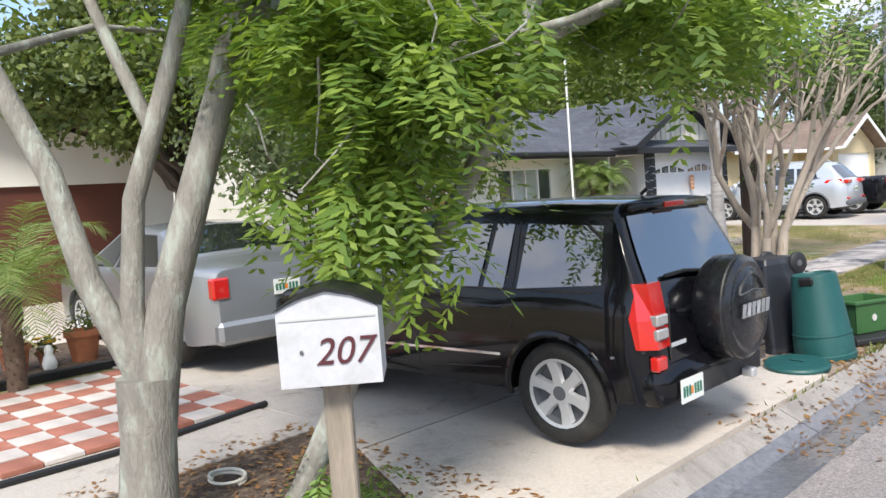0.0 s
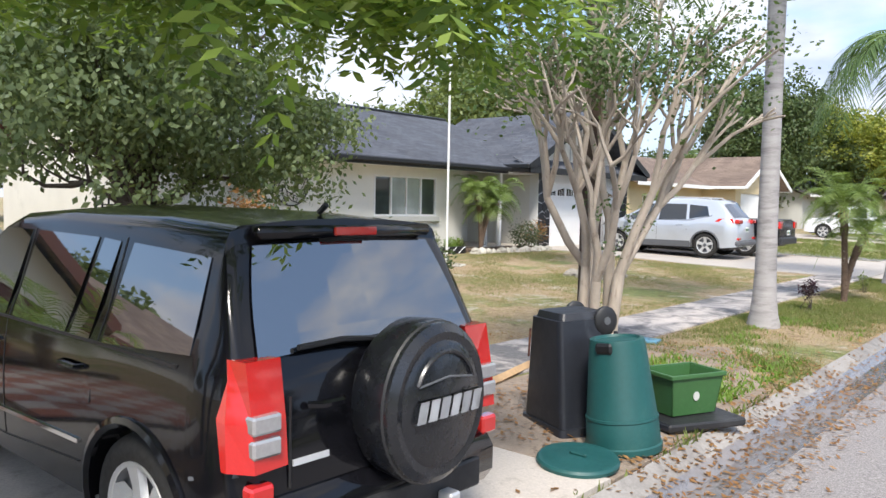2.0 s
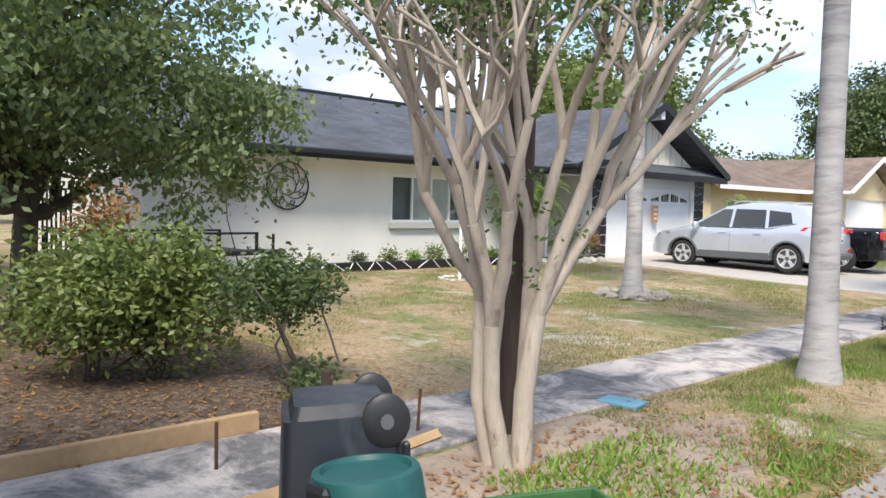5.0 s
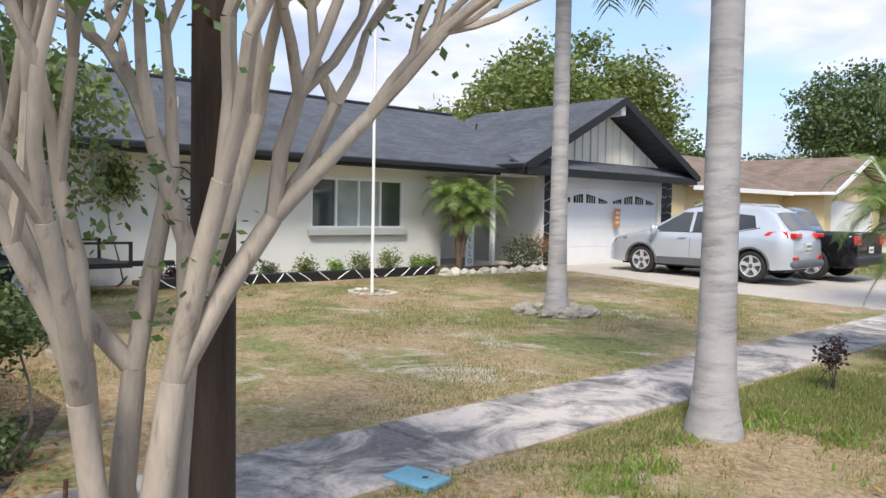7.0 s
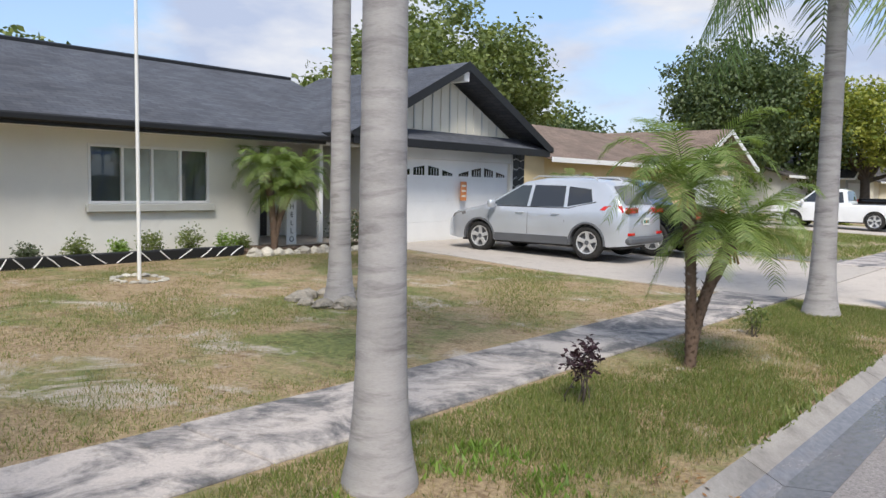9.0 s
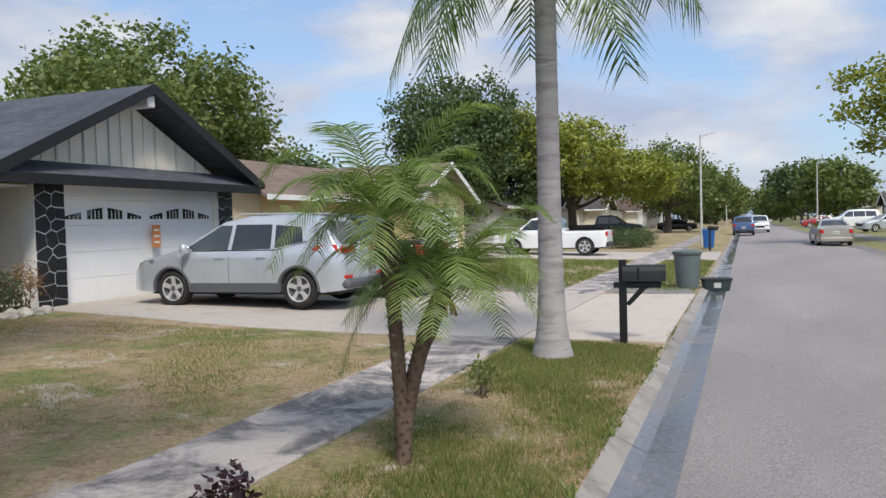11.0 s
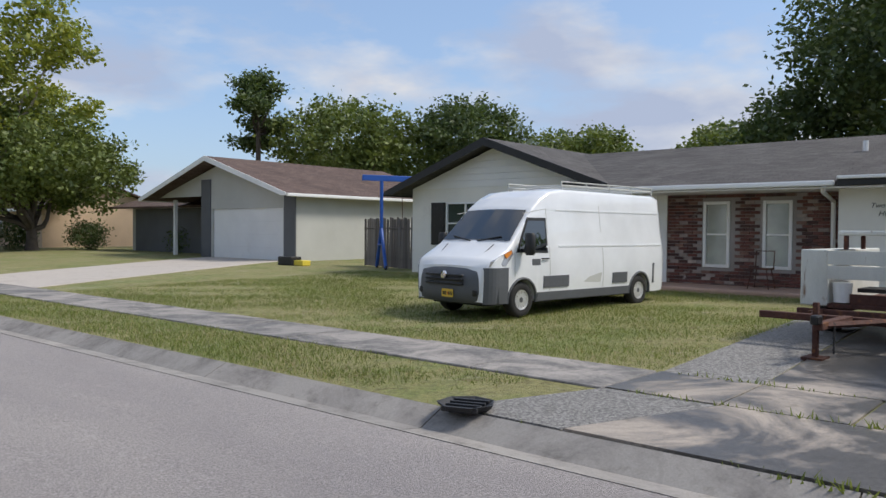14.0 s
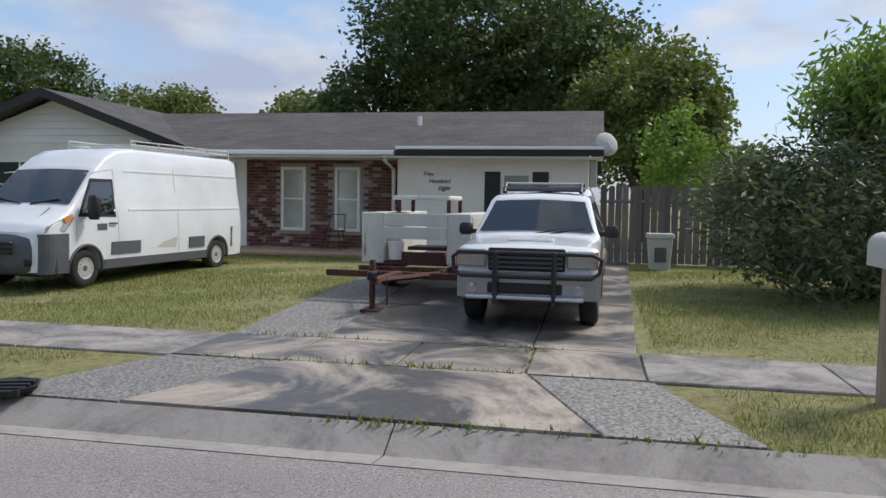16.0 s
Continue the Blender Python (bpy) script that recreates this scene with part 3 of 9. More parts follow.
def roof_plane(name, pts, along, up, mat, parent, thick=0.09):
    """One pitch of a roof: four or more corners of its top, with thickness."""
    top = [Vector(p) for p in pts]
    g = Geo().loft([[p - Vector((0, 0, thick)) for p in top], top])
    ob = part(name, g, mat, parent)
    slope_uv(ob.data, along, up)
    return ob


def gable_roof_x(parent, x_front, x_back, yc, half, z_eave, z_apex, mat, trim, side):
    """A roof whose ridge runs along x, with its gable at x_front."""
    k = (z_apex - z_eave)
    ln = math.hypot(half, k)
    for sgn in (-1, 1):
        ye = yc + sgn * half
        roof_plane("roof_pitch", [(x_front, ye, z_eave), (x_front, yc, z_apex), (x_back, yc, z_apex), (x_back, ye, z_eave)], (1, 0, 0), (0, -sgn * half / ln, k / ln), mat, parent)
        g = Geo()
        g.loft([[(x, ye, z_eave - 0.1), (x, ye, z_eave + 0.01), (x, yc, z_apex + 0.01), (x, yc, z_apex - 0.2), (x, ye - sgn * 0.25, z_eave - 0.1)] for x in (x_front + side * 0.003, x_front + side * 0.035)])
        part("bargeboard", g, trim, parent)
        part("gutter", Geo().box(min(x_front, x_back), min(ye, ye + sgn * 0.09), z_eave - 0.13, max(x_front, x_back), max(ye, ye + sgn * 0.09), z_eave - 0.01, 0.02), trim, parent)


def garage_door(parent, at, y0, y1, z0, z1, side, mat, rows=4, lights=None):
    """A sectional door of ribbed panels set back in its opening."""
    s = side
    door = part("garage_door", Geo().box(min(at - s * 0.11, at - s * 0.13), y0 + 0.003, z0, max(at - s * 0.11, at - s * 0.13), y1 - 0.003, z1 - 0.003), mat, parent)
    h = (z1 - z0) / rows
    for r in range(rows):
        g = Geo().box(min(at - s * 0.107, at - s * 0.07), y0 + 0.01, z0 + r * h + 0.002, max(at - s * 0.107, at - s * 0.07), y1 - 0.01, z0 + (r + 1) * h - 0.002, 0.004)
        part("panel", g, mat, door)
    part("seal", Geo().box(min(at - s * 0.06, at - s * 0.13), y0 + 0.02, z0 - 0.03, max(at - s * 0.06, at - s * 0.13), y1 - 0.02, z0 - 0.002), M_BLACKTRIM, door)
    if lights:
        xo = at - s * 0.066
        for c in lights:
            for k in range(4):
                a, b = c - 1.0 + k * 0.52, c - 1.0 + k * 0.52 + 0.38
                hi = [0.1, 0.2, 0.2, 0.1]
                lo_z = z0 + 3 * h + 0.12
                l, r2 = (0.06, 0.14) if k == 0 else (0.17, 0.23) if k == 1 else (0.23, 0.17) if k == 2 else (0.14, 0.06)
                g = Geo().prism([(a, lo_z), (b, lo_z), (b, lo_z + r2), (a, lo_z + l)], "x", min(xo, xo + s * 0.006), max(xo, xo + s * 0.006))
                pane = part("pane", g, M_CARGLASS_L, door)
                for q in (0.25, 0.5, 0.75):
                    yb = a + (b - a) * q
                    bars = Geo().box(min(xo + s * 0.005, xo + s * 0.014), yb - 0.007, lo_z + 0.003, max(xo + s * 0.005, xo + s * 0.014), yb + 0.007, lo_z + min(l, r2), 0)
                    part("glazing_bar", bars, mat, pane)
    return door


def clip_half(poly, p, q):
    """The part of a polygon nearer to p than to q."""
    mx, my, nx, ny = (p[0] + q[0]) / 2, (p[1] + q[1]) / 2, q[0] - p[0], q[1] - p[1]
    out = []
    for (ax, ay), (bx, by) in zip(poly, poly[1:] + poly[:1]):
        da, db = (ax - mx) * nx + (ay - my) * ny, (bx - mx) * nx + (by - my) * ny
        if da <= 0:
            out.append((ax, ay))
        if da * db < 0:
            u = da / (da - db)
            out.append((ax + (bx - ax) * u, ay + (by - ay) * u))
    return out


def crazy_stone(parent, at, y0, y1, z0, z1, side, seed):
    """A pillar faced with dark flagstones in white mortar."""
    rnd = random.Random(seed)
    x_back = at - side * 0.3
    pil = part("pillar", Geo().box(min(at, x_back), y0, z0, max(at, x_back), y1, z1), M_WHITEPAINT, parent)
    rows = int((z1 - z0) / 0.22)
    pts = []
    for r in range(rows):
        for c in range(2 + r % 2):
            pts.append((y0 + (y1 - y0) * ((c + 0.5) / (2 + r % 2)) + rnd.uniform(-0.07, 0.07), z0 + (z1 - z0) * (r + 0.5) / rows + rnd.uniform(-0.06, 0.06)))
    for p in pts:
        poly = [(y0 + 0.004, z0), (y1 - 0.004, z0), (y1 - 0.004, z1), (y0 + 0.004, z1)]
        for q in pts:
            if q != p and poly:
                poly = clip_half(poly, p, q)
        if len(poly) < 3:
            continue
        cy, cz = sum(v[0] for v in poly) / len(poly), sum(v[1] for v in poly) / len(poly)
        poly = [(v[0] + (cy - v[0]) * 0.1, v[1] + (cz - v[1]) * 0.1) for v in poly]
        part("stone", Geo().prism(poly, "x", min(at, at + side * 0.02), max(at, at + side * 0.02)), M_BLACKTRIM, pil)


def house_white():
    hs = thing("house", PLAN, "white stucco ranch house with a slate-blue shingle roof and black trim", "house", kind="")
    g = Geo()
    wall_with_holes(g, "x", -13.72, 0.22, 11.2, 20.0, 0.1, 2.62, [(16.55, 18.87, 1.22, 2.24)])
    g.box(-21.5, 11.2, 0.1, -13.72, 11.42, 2.62).box(-21.5, 11.42, 0.1, -21.3, 28.2, 2.62)
    g.box(-15.4, 20.0, 0.1, -13.72, 20.2, 2.62).box(-15.6, 20.0, 0.1, -15.4, 22.66, 2.62)
    part("wall", g, M_WHITEWALL, hs)
    g = Geo()
    wall_with_holes(g, "x", -13.02, 0.22, 22.66, 28.25, 0.1, 2.62, [(23.3, 27.7, 0.25, 2.26)])
    g.box(-21.3, 22.66, 0.1, -13.02, 22.86, 2.62).box(-21.3, 28.05, 0.1, -13.02, 28.25, 2.62)
    part("wall", g, M_WHITEWALL, hs)
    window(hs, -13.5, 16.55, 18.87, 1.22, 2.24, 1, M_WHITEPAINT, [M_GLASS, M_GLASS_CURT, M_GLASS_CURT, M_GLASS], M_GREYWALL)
    # main roof, ridge along the street
    ln = math.hypot(4.7, 1.8)
    roof_plane("roof_pitch", [(-12.85, 10.7, 2.62), (-12.85, 24.0, 2.62), (-17.55, 24.0, 4.42), (-17.55, 10.7, 4.42)], (0, 1, 0), (-4.7 / ln, 0, 1.8 / ln), M_ROOF_BLUE, hs)
    roof_plane("roof_pitch", [(-22.2, 10.7, 2.62), (-17.55, 10.7, 4.42), (-17.55, 24.0, 4.42), (-22.2, 24.0, 2.62)], (0, 1, 0), (4.7 / ln, 0, 1.8 / ln), M_ROOF_BLUE, hs)
    part("fascia", Geo().box(-12.86, 10.7, 2.44, -12.82, 21.2, 2.625, 0.006), M_BLACKTRIM, hs)
    part("gutter", Geo().box(-12.818, 10.7, 2.5, -12.72, 21.3, 2.61, 0.02), M_BLACKTRIM, hs)
    part("soffit", Geo().box(-13.5, 10.7, 2.46, -12.87, 22.6, 2.49), M_WHITEPAINT, hs)
    part("ridge_cap", Geo().tube([(-17.55, 10.7, 4.44), (-17.55, 24.0, 4.44)], 0.06, 6), M_BLACKTRIM, hs)
    part("gable_wall", Geo().prism([(-21.4, 2.62), (-13.6, 2.62), (-17.55, 4.3)], "y", 11.2, 11.4), M_CREAM, hs)
    # garage wing
    gable_roof_x(hs, -12.2, -17.6, 25.1, 3.75, 2.72, 4.58, M_ROOF_BLUE, M_BLACKTRIM, 1)
    part("gable_wall", Geo().prism([(22.3, 2.8), (27.9, 2.8), (25.1, 4.2)], "x", -13.0, -12.8), M_CREAM, hs, "cream board siding")
    for k in range(17):
        y = 22.55 + k * 0.32
        zt = 4.17 - abs(y - 25.1) * 0.5
        if zt > 2.95:
            part("batten", Geo().box(-12.797, y - 0.02, 2.95, -12.77, y + 0.02, zt, 0.004), M_CREAM if k % 2 else M_GREYWALL, hs)
    part("ridge_beam", Geo().box(-13.0, 25.0, 4.12, -12.25, 25.2, 4.36, 0.02), M_WHITEPAINT, hs)
    ob = roof_plane("pent_roof", [(-12.25, 21.4, 2.66), (-12.25, 28.75, 2.66), (-12.82, 28.75, 2.94), (-12.82, 21.4, 2.94)], (0, 1, 0), (-0.9, 0, 0.43), M_ROOF_BLUE, hs, 0.05)
    part("fascia", Geo().box(-12.25, 21.4, 2.47, -12.2, 28.75, 2.655, 0.006), M_BLACKTRIM, hs)
    part("lintel_panel", Geo().box(-12.795, 23.3, 2.262, -12.75, 27.72, 2.6, 0.01), M_WHITEPAINT, hs)
    garage_door(hs, -12.8, 23.3, 27.7, 0.25, 2.26, 1, M_WHITEPAINT, 4, (24.4, 26.6))
    crazy_stone(hs, -12.74, 22.62, 23.28, 0.2, 2.6, 1, 3)
    crazy_stone(hs, -12.74, 27.74, 28.28, 0.2, 2.6, 1, 8)
    # porch
    part("porch_post", Geo().box(-13.3, 21.35, 0.3, -13.2, 21.45, 2.46, 0.01), M_WHITEPAINT, hs)
    part("porch_floor", Geo().box(-15.4, 20.2, 0.2, -13.0, 22.6, 0.38, 0.02), M_DRIVE, hs)
    dr = part("front_door", Geo().box(-15.398, 20.7, 0.4, -15.35, 21.6, 2.43, 0.01), M_BLACKTRIM, hs, "dark panelled front door")
    part("panel", Geo().box(-15.348, 20.8, 0.55, -15.335, 21.5, 1.3, 0.01), M_BLACKTRIM, dr)
    part("panel", Geo().box(-15.348, 20.8, 1.4, -15.335, 21.5, 2.3, 0.01), M_BLACKTRIM, dr)
    part("vent_pipe", Geo().tube([(-15.2, 14.6, 3.4), (-15.2, 14.6, 3.72)], 0.05, 8), M_GREYWALL, hs)
    return hs


def brick_wall(parent, at, y0, y1, z0, z1, holes, side, seed=5):
    """Courses of separate bricks on a mortar backing."""
    rnd = random.Random(seed)
    bw, bh, j = 0.2, 0.062, 0.011
    g = Geo()
    mats = M_BRICKS
    meshes = [mesh_of("brick", Geo().box(-0.012 * 1, -bw / 2, 0, 0.012, bw / 2, bh, 0.004), m) for m in mats]
    singles, rest = 0, [Geo() for _ in mats]
    row, z = 0, z0 + 0.01
    while z + bh < z1:
        y = y0 + 0.012 - (0.1 if row % 2 else 0)
        while y < y1:
            a, b = max(y, y0 + 0.005), min(y + bw, y1 - 0.005)
            if b - a > 0.05 and not any(a < h1 and b > h0 and z < hh and z + bh > hl for h0, h1, hl, hh in holes):
                k = rnd.choices(range(len(mats)), (5, 4, 2, 1.4))[0]
                dx = rnd.uniform(-0.003, 0.004)
                if b - a > 0.19 and singles < 300 and y < 20.5:
                    o = new("brick", meshes[k])
                    o.parent = parent
                    o.location = (at + side * (0.01 + dx), (a + b) / 2, z)
                    singles += 1
                else:
                    rest[k].box(at + side * (0.01 + dx) - 0.012, a, z, at + side * (0.01 + dx) + 0.012, b, z + bh, 0)
            y += bw + j
        z += bh + j
        row += 1
    for k, r in enumerate(rest):
        if r.v:
            tagged(part("bricks", r, mats[k], parent), kind="stuff")


M_BRICKS = [surface("brick_" + n, c, 0.9, var=0.2, big=6, fine=60, bump=0.6, stain=(0.45, 0.4, 0.37), stain_at=(0.62, 0.75), stain_scale=5, island=0.35, world=True)
            for n, c in (("red", (0.2, 0.085, 0.07)), ("dark", (0.11, 0.06, 0.055)), ("brown", (0.26, 0.15, 0.12)), ("pale", (0.46, 0.38, 0.34)))]
M_MORTAR = surface("mortar", (0.34, 0.31, 0.29), 0.95, var=0.15, fine=60, bump=0.4)


def lettering(body, size, m, mat, name="lettering", label="", parent=None, lean=0.0):
    cu = bpy.data.curves.new(name, "FONT")
    cu.body, cu.size, cu.extrude, cu.align_x, cu.shear = body, size, 0.003, "CENTER", lean
    tmp = bpy.data.objects.new(name, cu)
    scene.collection.objects.link(tmp)
    dg = bpy.context.evaluated_depsgraph_get()
    me = bpy.data.meshes.new_from_object(tmp.evaluated_get(dg))
    bpy.data.objects.remove(tmp)
    me.materials.clear()
    me.materials.append(mat)
    ob = new(name, me)
    ob.parent = parent
    ob.matrix_basis = m
    return tagged(ob, label)


def house_brick():
    hs = thing("house", PLAN, "white ranch house with brick porch wall and black shutters", "house")
    holes = [(20.36, 20.96, 0.74, 2.2), (19.06, 19.66, 0.74, 2.2), (22.0, 22.9, 0.42, 2.35)]
    g = Geo()
    wall_with_holes(g, "x", 16.3, 0.2, 18.0, 23.4, 0.1, 2.5, holes)
    part("wall", g, M_MORTAR, hs)
    w = part("brick_wall", Geo().box(16.292, 18.0, 0.2, 16.298, 18.02, 2.4), M_MORTAR, hs, "mottled red and pale brick wall")
    brick_wall(w, 16.285, 18.02, 21.8, 0.3, 2.42, [(a - 0.02, b + 0.02, lo - 0.02, hi + 0.02) for a, b, lo, hi in holes], -1)
    part("door_surround", Geo().box(16.25, 21.8, 0.3, 16.298, 23.4, 2.42), M_WHITEPAINT, hs)
    dr = part("front_door", Geo().box(16.2, 22.05, 0.4, 16.248, 22.85, 2.38, 0.01), M_WHITEPAINT, hs, "white panelled front door")
    part("panel", Geo().box(16.185, 22.15, 0.6, 16.198, 22.75, 1.3, 0.012), M_WHITEPAINT, dr)
    part("panel", Geo().box(16.185, 22.15, 1.45, 16.198, 22.75, 2.25, 0.012), M_WHITEPAINT, dr)
    for a, b, lo, hi in holes[:2]:
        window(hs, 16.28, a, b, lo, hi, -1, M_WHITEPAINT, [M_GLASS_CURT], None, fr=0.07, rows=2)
    g = Geo()
    wall_with_holes(g, "x", 15.6, 0.2, 14.0, 18.02, 0.1, 2.5, [(15.15, 15.78, 0.9, 2.08)])
    g.box(15.8, 14.0, 0.1, 24.0, 14.2, 2.5).box(15.8, 17.82, 0.1, 16.5, 18.0, 2.5).box(23.8, 14.0, 0.1, 24.0, 29.6, 2.5)
    part("wall", g, M_WHITEWALL, hs)
    window(hs, 15.6, 15.15, 15.78, 0.9, 2.08, -1, M_WHITEPAINT, [M_GLASS_CURT], M_WHITEPAINT, fr=0.06, rows=2)

    def shutter(y0, y1, z0, z1, at):
        s = part("shutter", Geo().box(at - 0.03, y0, z0, at - 0.002, y1, z1, 0.006), M_BLACKTRIM, hs)
        for k in range(int((z1 - z0 - 0.1) / 0.05)):
            part("slat", Geo().box(at - 0.042, y0 + 0.04, z0 + 0.05 + k * 0.05, at - 0.031, y1 - 0.04, z0 + 0.085 + k * 0.05), M_BLACKTRIM, s)
    shutter(15.8, 16.13, 0.86, 2.1, 15.6)
    shutter(14.8, 15.13, 0.86, 2.1, 15.6)
    # gable wing
    g = Geo()
    wall_with_holes(g, "x", 16.0, 0.2, 23.4, 29.6, 0.1, 2.7, [(26.9, 28.3, 1.12, 2.3)])
    g.box(16.2, 29.4, 0.1, 24, 29.6, 2.7).box(16.2, 23.4, 0.1, 17.0, 23.6, 2.7)
    part("wall", g, M_WHITEWALL, hs)
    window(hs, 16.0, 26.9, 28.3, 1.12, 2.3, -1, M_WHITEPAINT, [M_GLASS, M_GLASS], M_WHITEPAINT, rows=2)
    shutter(28.32, 28.85, 1.1, 2.3, 16.0)
    shutter(26.35, 26.88, 1.1, 2.3, 16.0)
    part("gable_wall", Geo().prism([(23.5, 2.7), (29.6, 2.7), (26.55, 3.75)], "x", 16.0, 16.15), M_WHITEPAINT, hs)
    for k in range(6):
        z = 2.72 + k * 0.17
        half = 3.0 - k * 0.49
        if half > 0.5:
            part("board", Geo().prism([(26.55 - half, z), (26.55 + half, z), (26.55 + half - 0.48, z + 0.16), (26.55 - half + 0.48, z + 0.16)], "x", 15.975, 15.998), M_WHITEPAINT, hs)
    gable_roof_x(hs, 15.45, 21.0, 26.55, 3.65, 2.62, 3.95, M_ROOF_GREY, M_BLACKTRIM, -1)
    ln = math.hypot(4.95, 1.35)
    roof_plane("roof_pitch", [(15.05, 17.9, 2.5), (15.05, 23.4, 2.5), (20.0, 29.0, 3.85), (20.0, 17.9, 3.85)], (0, 1, 0), (4.95 / ln, 0, 1.35 / ln), M_ROOF_GREY, hs)
    roof_plane("roof_pitch", [(15.05, 13.7, 2.56), (15.05, 17.9, 2.56), (20.0, 17.9, 3.85), (20.0, 13.7, 3.85)], (0, 1, 0), (4.95 / ln, 0, 1.35 / ln), M_ROOF_GREY, hs)
    roof_plane("roof_pitch", [(25.0, 13.7, 2.5), (20.0, 13.7, 3.85), (20.0, 29.6, 3.85), (25.0, 29.6, 2.5)], (0, 1, 0), (-4.95 / ln, 0, 1.35 / ln), M_ROOF_GREY, hs)
    part("gutter", Geo().box(14.96, 17.95, 2.4, 15.05, 23.0, 2.5, 0.02), M_WHITEPAINT, hs)
    part("fascia", Geo().box(15.0, 13.7, 2.4, 15.045, 17.9, 2.57, 0.008), M_BLACKTRIM, hs)
    part("gutter", Geo().box(14.93, 13.7, 2.52, 14.99, 17.9, 2.58, 0.012), M_WHITEPAINT, hs)
    part("soffit", Geo().box(15.06, 13.72, 2.36, 16.3, 23.3, 2.39), M_WHITEPAINT, hs)
    part("downspout", Geo().tube([(15.05, 18.15, 2.4), (15.2, 18.2, 2.3), (16.15, 18.25, 2.15), (16.2, 18.25, 0.4)], 0.045, 8), M_WHITEPAINT, hs)
    part("gable_wall", Geo().prism([(15.7, 2.5), (24, 2.5), (20, 3.7)], "y", 14.0, 14.2), M_WHITEWALL, hs)
    part("porch_slab", Geo().box(14.9, 18.0, 0.1, 16.28, 23.2, 0.36, 0.03), surface("pink_porch", (0.45, 0.3, 0.23), 0.85, var=0.15, fine=40, bump=0.3), hs, "pinkish tiled porch slab")
    part("roof_vent", Geo().tube([(18.0, 18.1, 3.2), (18.0, 18.1, 3.52)], 0.06, 8), M_WHITEPAINT, hs)
    dish = part("satellite_dish", Geo().lathe([(0.0, 0.0), (0.12, 0.015), (0.2, 0.04), (0.25, 0.08), (0.24, 0.085), (0.12, 0.03), (0.0, 0.015)], 20, axis="x", caps=False), M_GREYWALL, hs)
    dish.location, dish.rotation_euler = (15.3, 13.62, 2.68), (0, 0.3, 0.5)
    part("arm", Geo().tube([(0, 0, 0), (-0.15, 0, -0.2), (0.1, 0.1, -0.25)], 0.015, 6), M_GREYWALL, dish)
    part("meter_box", Geo().box(15.7, 13.82, 1.8, 16.0, 13.99, 2.35, 0.02), M_GREYWALL, hs)
    for k, (w, dy) in enumerate((("Two", 0), ("Hundred", -0.25), ("Eight", -0.35))):
        lettering(w, 0.13, Matrix.Translation((15.585, 17.35 + dy, 2.0 - k * 0.15)) @ Euler((radians(90), 0, radians(-90))).to_matrix().to_4x4(), M_BLACKTRIM, "house_number", "black metal script lettering", hs, 0.3)
    return hs


def house_grey():
    hs = thing("house", PLAN, "grey ranch house with a white garage door and brown shingle roof", "house")
    g = Geo()
    wall_with_holes(g, "x", 17.9, 0.2, 37.4, 43.7, 0.1, 2.9, [(38.2, 43.05, 0.25, 2.34)])
    g.box(18.1, 37.4, 0.1, 27, 37.6, 2.8).box(26.8, 37.6, 0.1, 27, 54, 2.8).box(20.0, 43.7, 0.1, 20.2, 54, 2.8).box(18.1, 43.5, 0.1, 20.2, 43.7, 2.8)
    part("wall", g, M_GREYWALL, hs)
    part("gable_wall", Geo().prism([(37.4, 2.9), (47.5, 2.9), (42.4, 4.25)], "x", 17.9, 18.05), M_GREYWALL, hs)
    part("pilaster", Geo().box(17.84, 37.4, 0.2, 17.898, 38.1, 2.95, 0.01), M_GREYDARK, hs)
    part("pilaster", Geo().box(17.84, 43.15, 0.2, 17.898, 43.85, 3.6, 0.01), M_GREYDARK, hs)
    garage_door(hs, 17.9, 38.2, 43.05, 0.25, 2.34, -1, M_WHITEPAINT)
    gable_roof_x(hs, 17.1, 27.4, 42.4, 5.4, 2.85, 4.5, M_ROOF_BROWN, M_WHITEPAINT, -1)
    ln = math.hypot(3.4, 1.0)
    roof_plane("roof_pitch", [(19.2, 46.0, 2.6), (19.2, 55, 2.6), (23, 55, 3.7), (23, 46.0, 3.7)], (0, 1, 0), (3.4 / ln, 0, 1 / ln), M_ROOF_BROWN, hs)
    part("porch_wall", Geo().box(19.9, 45, 0.3, 19.99, 53.5, 2.5), M_GREYDARK, hs)
    part("porch_post", Geo().box(18.2, 46.6, 0.2, 18.35, 46.75, 2.8, 0.01), M_WHITEPAINT, hs)
    window(hs, 19.9, 45.4, 46.2, 1.3, 2.1, -1, M_WHITEPAINT, [M_GLASS], None, rows=3)
    return hs


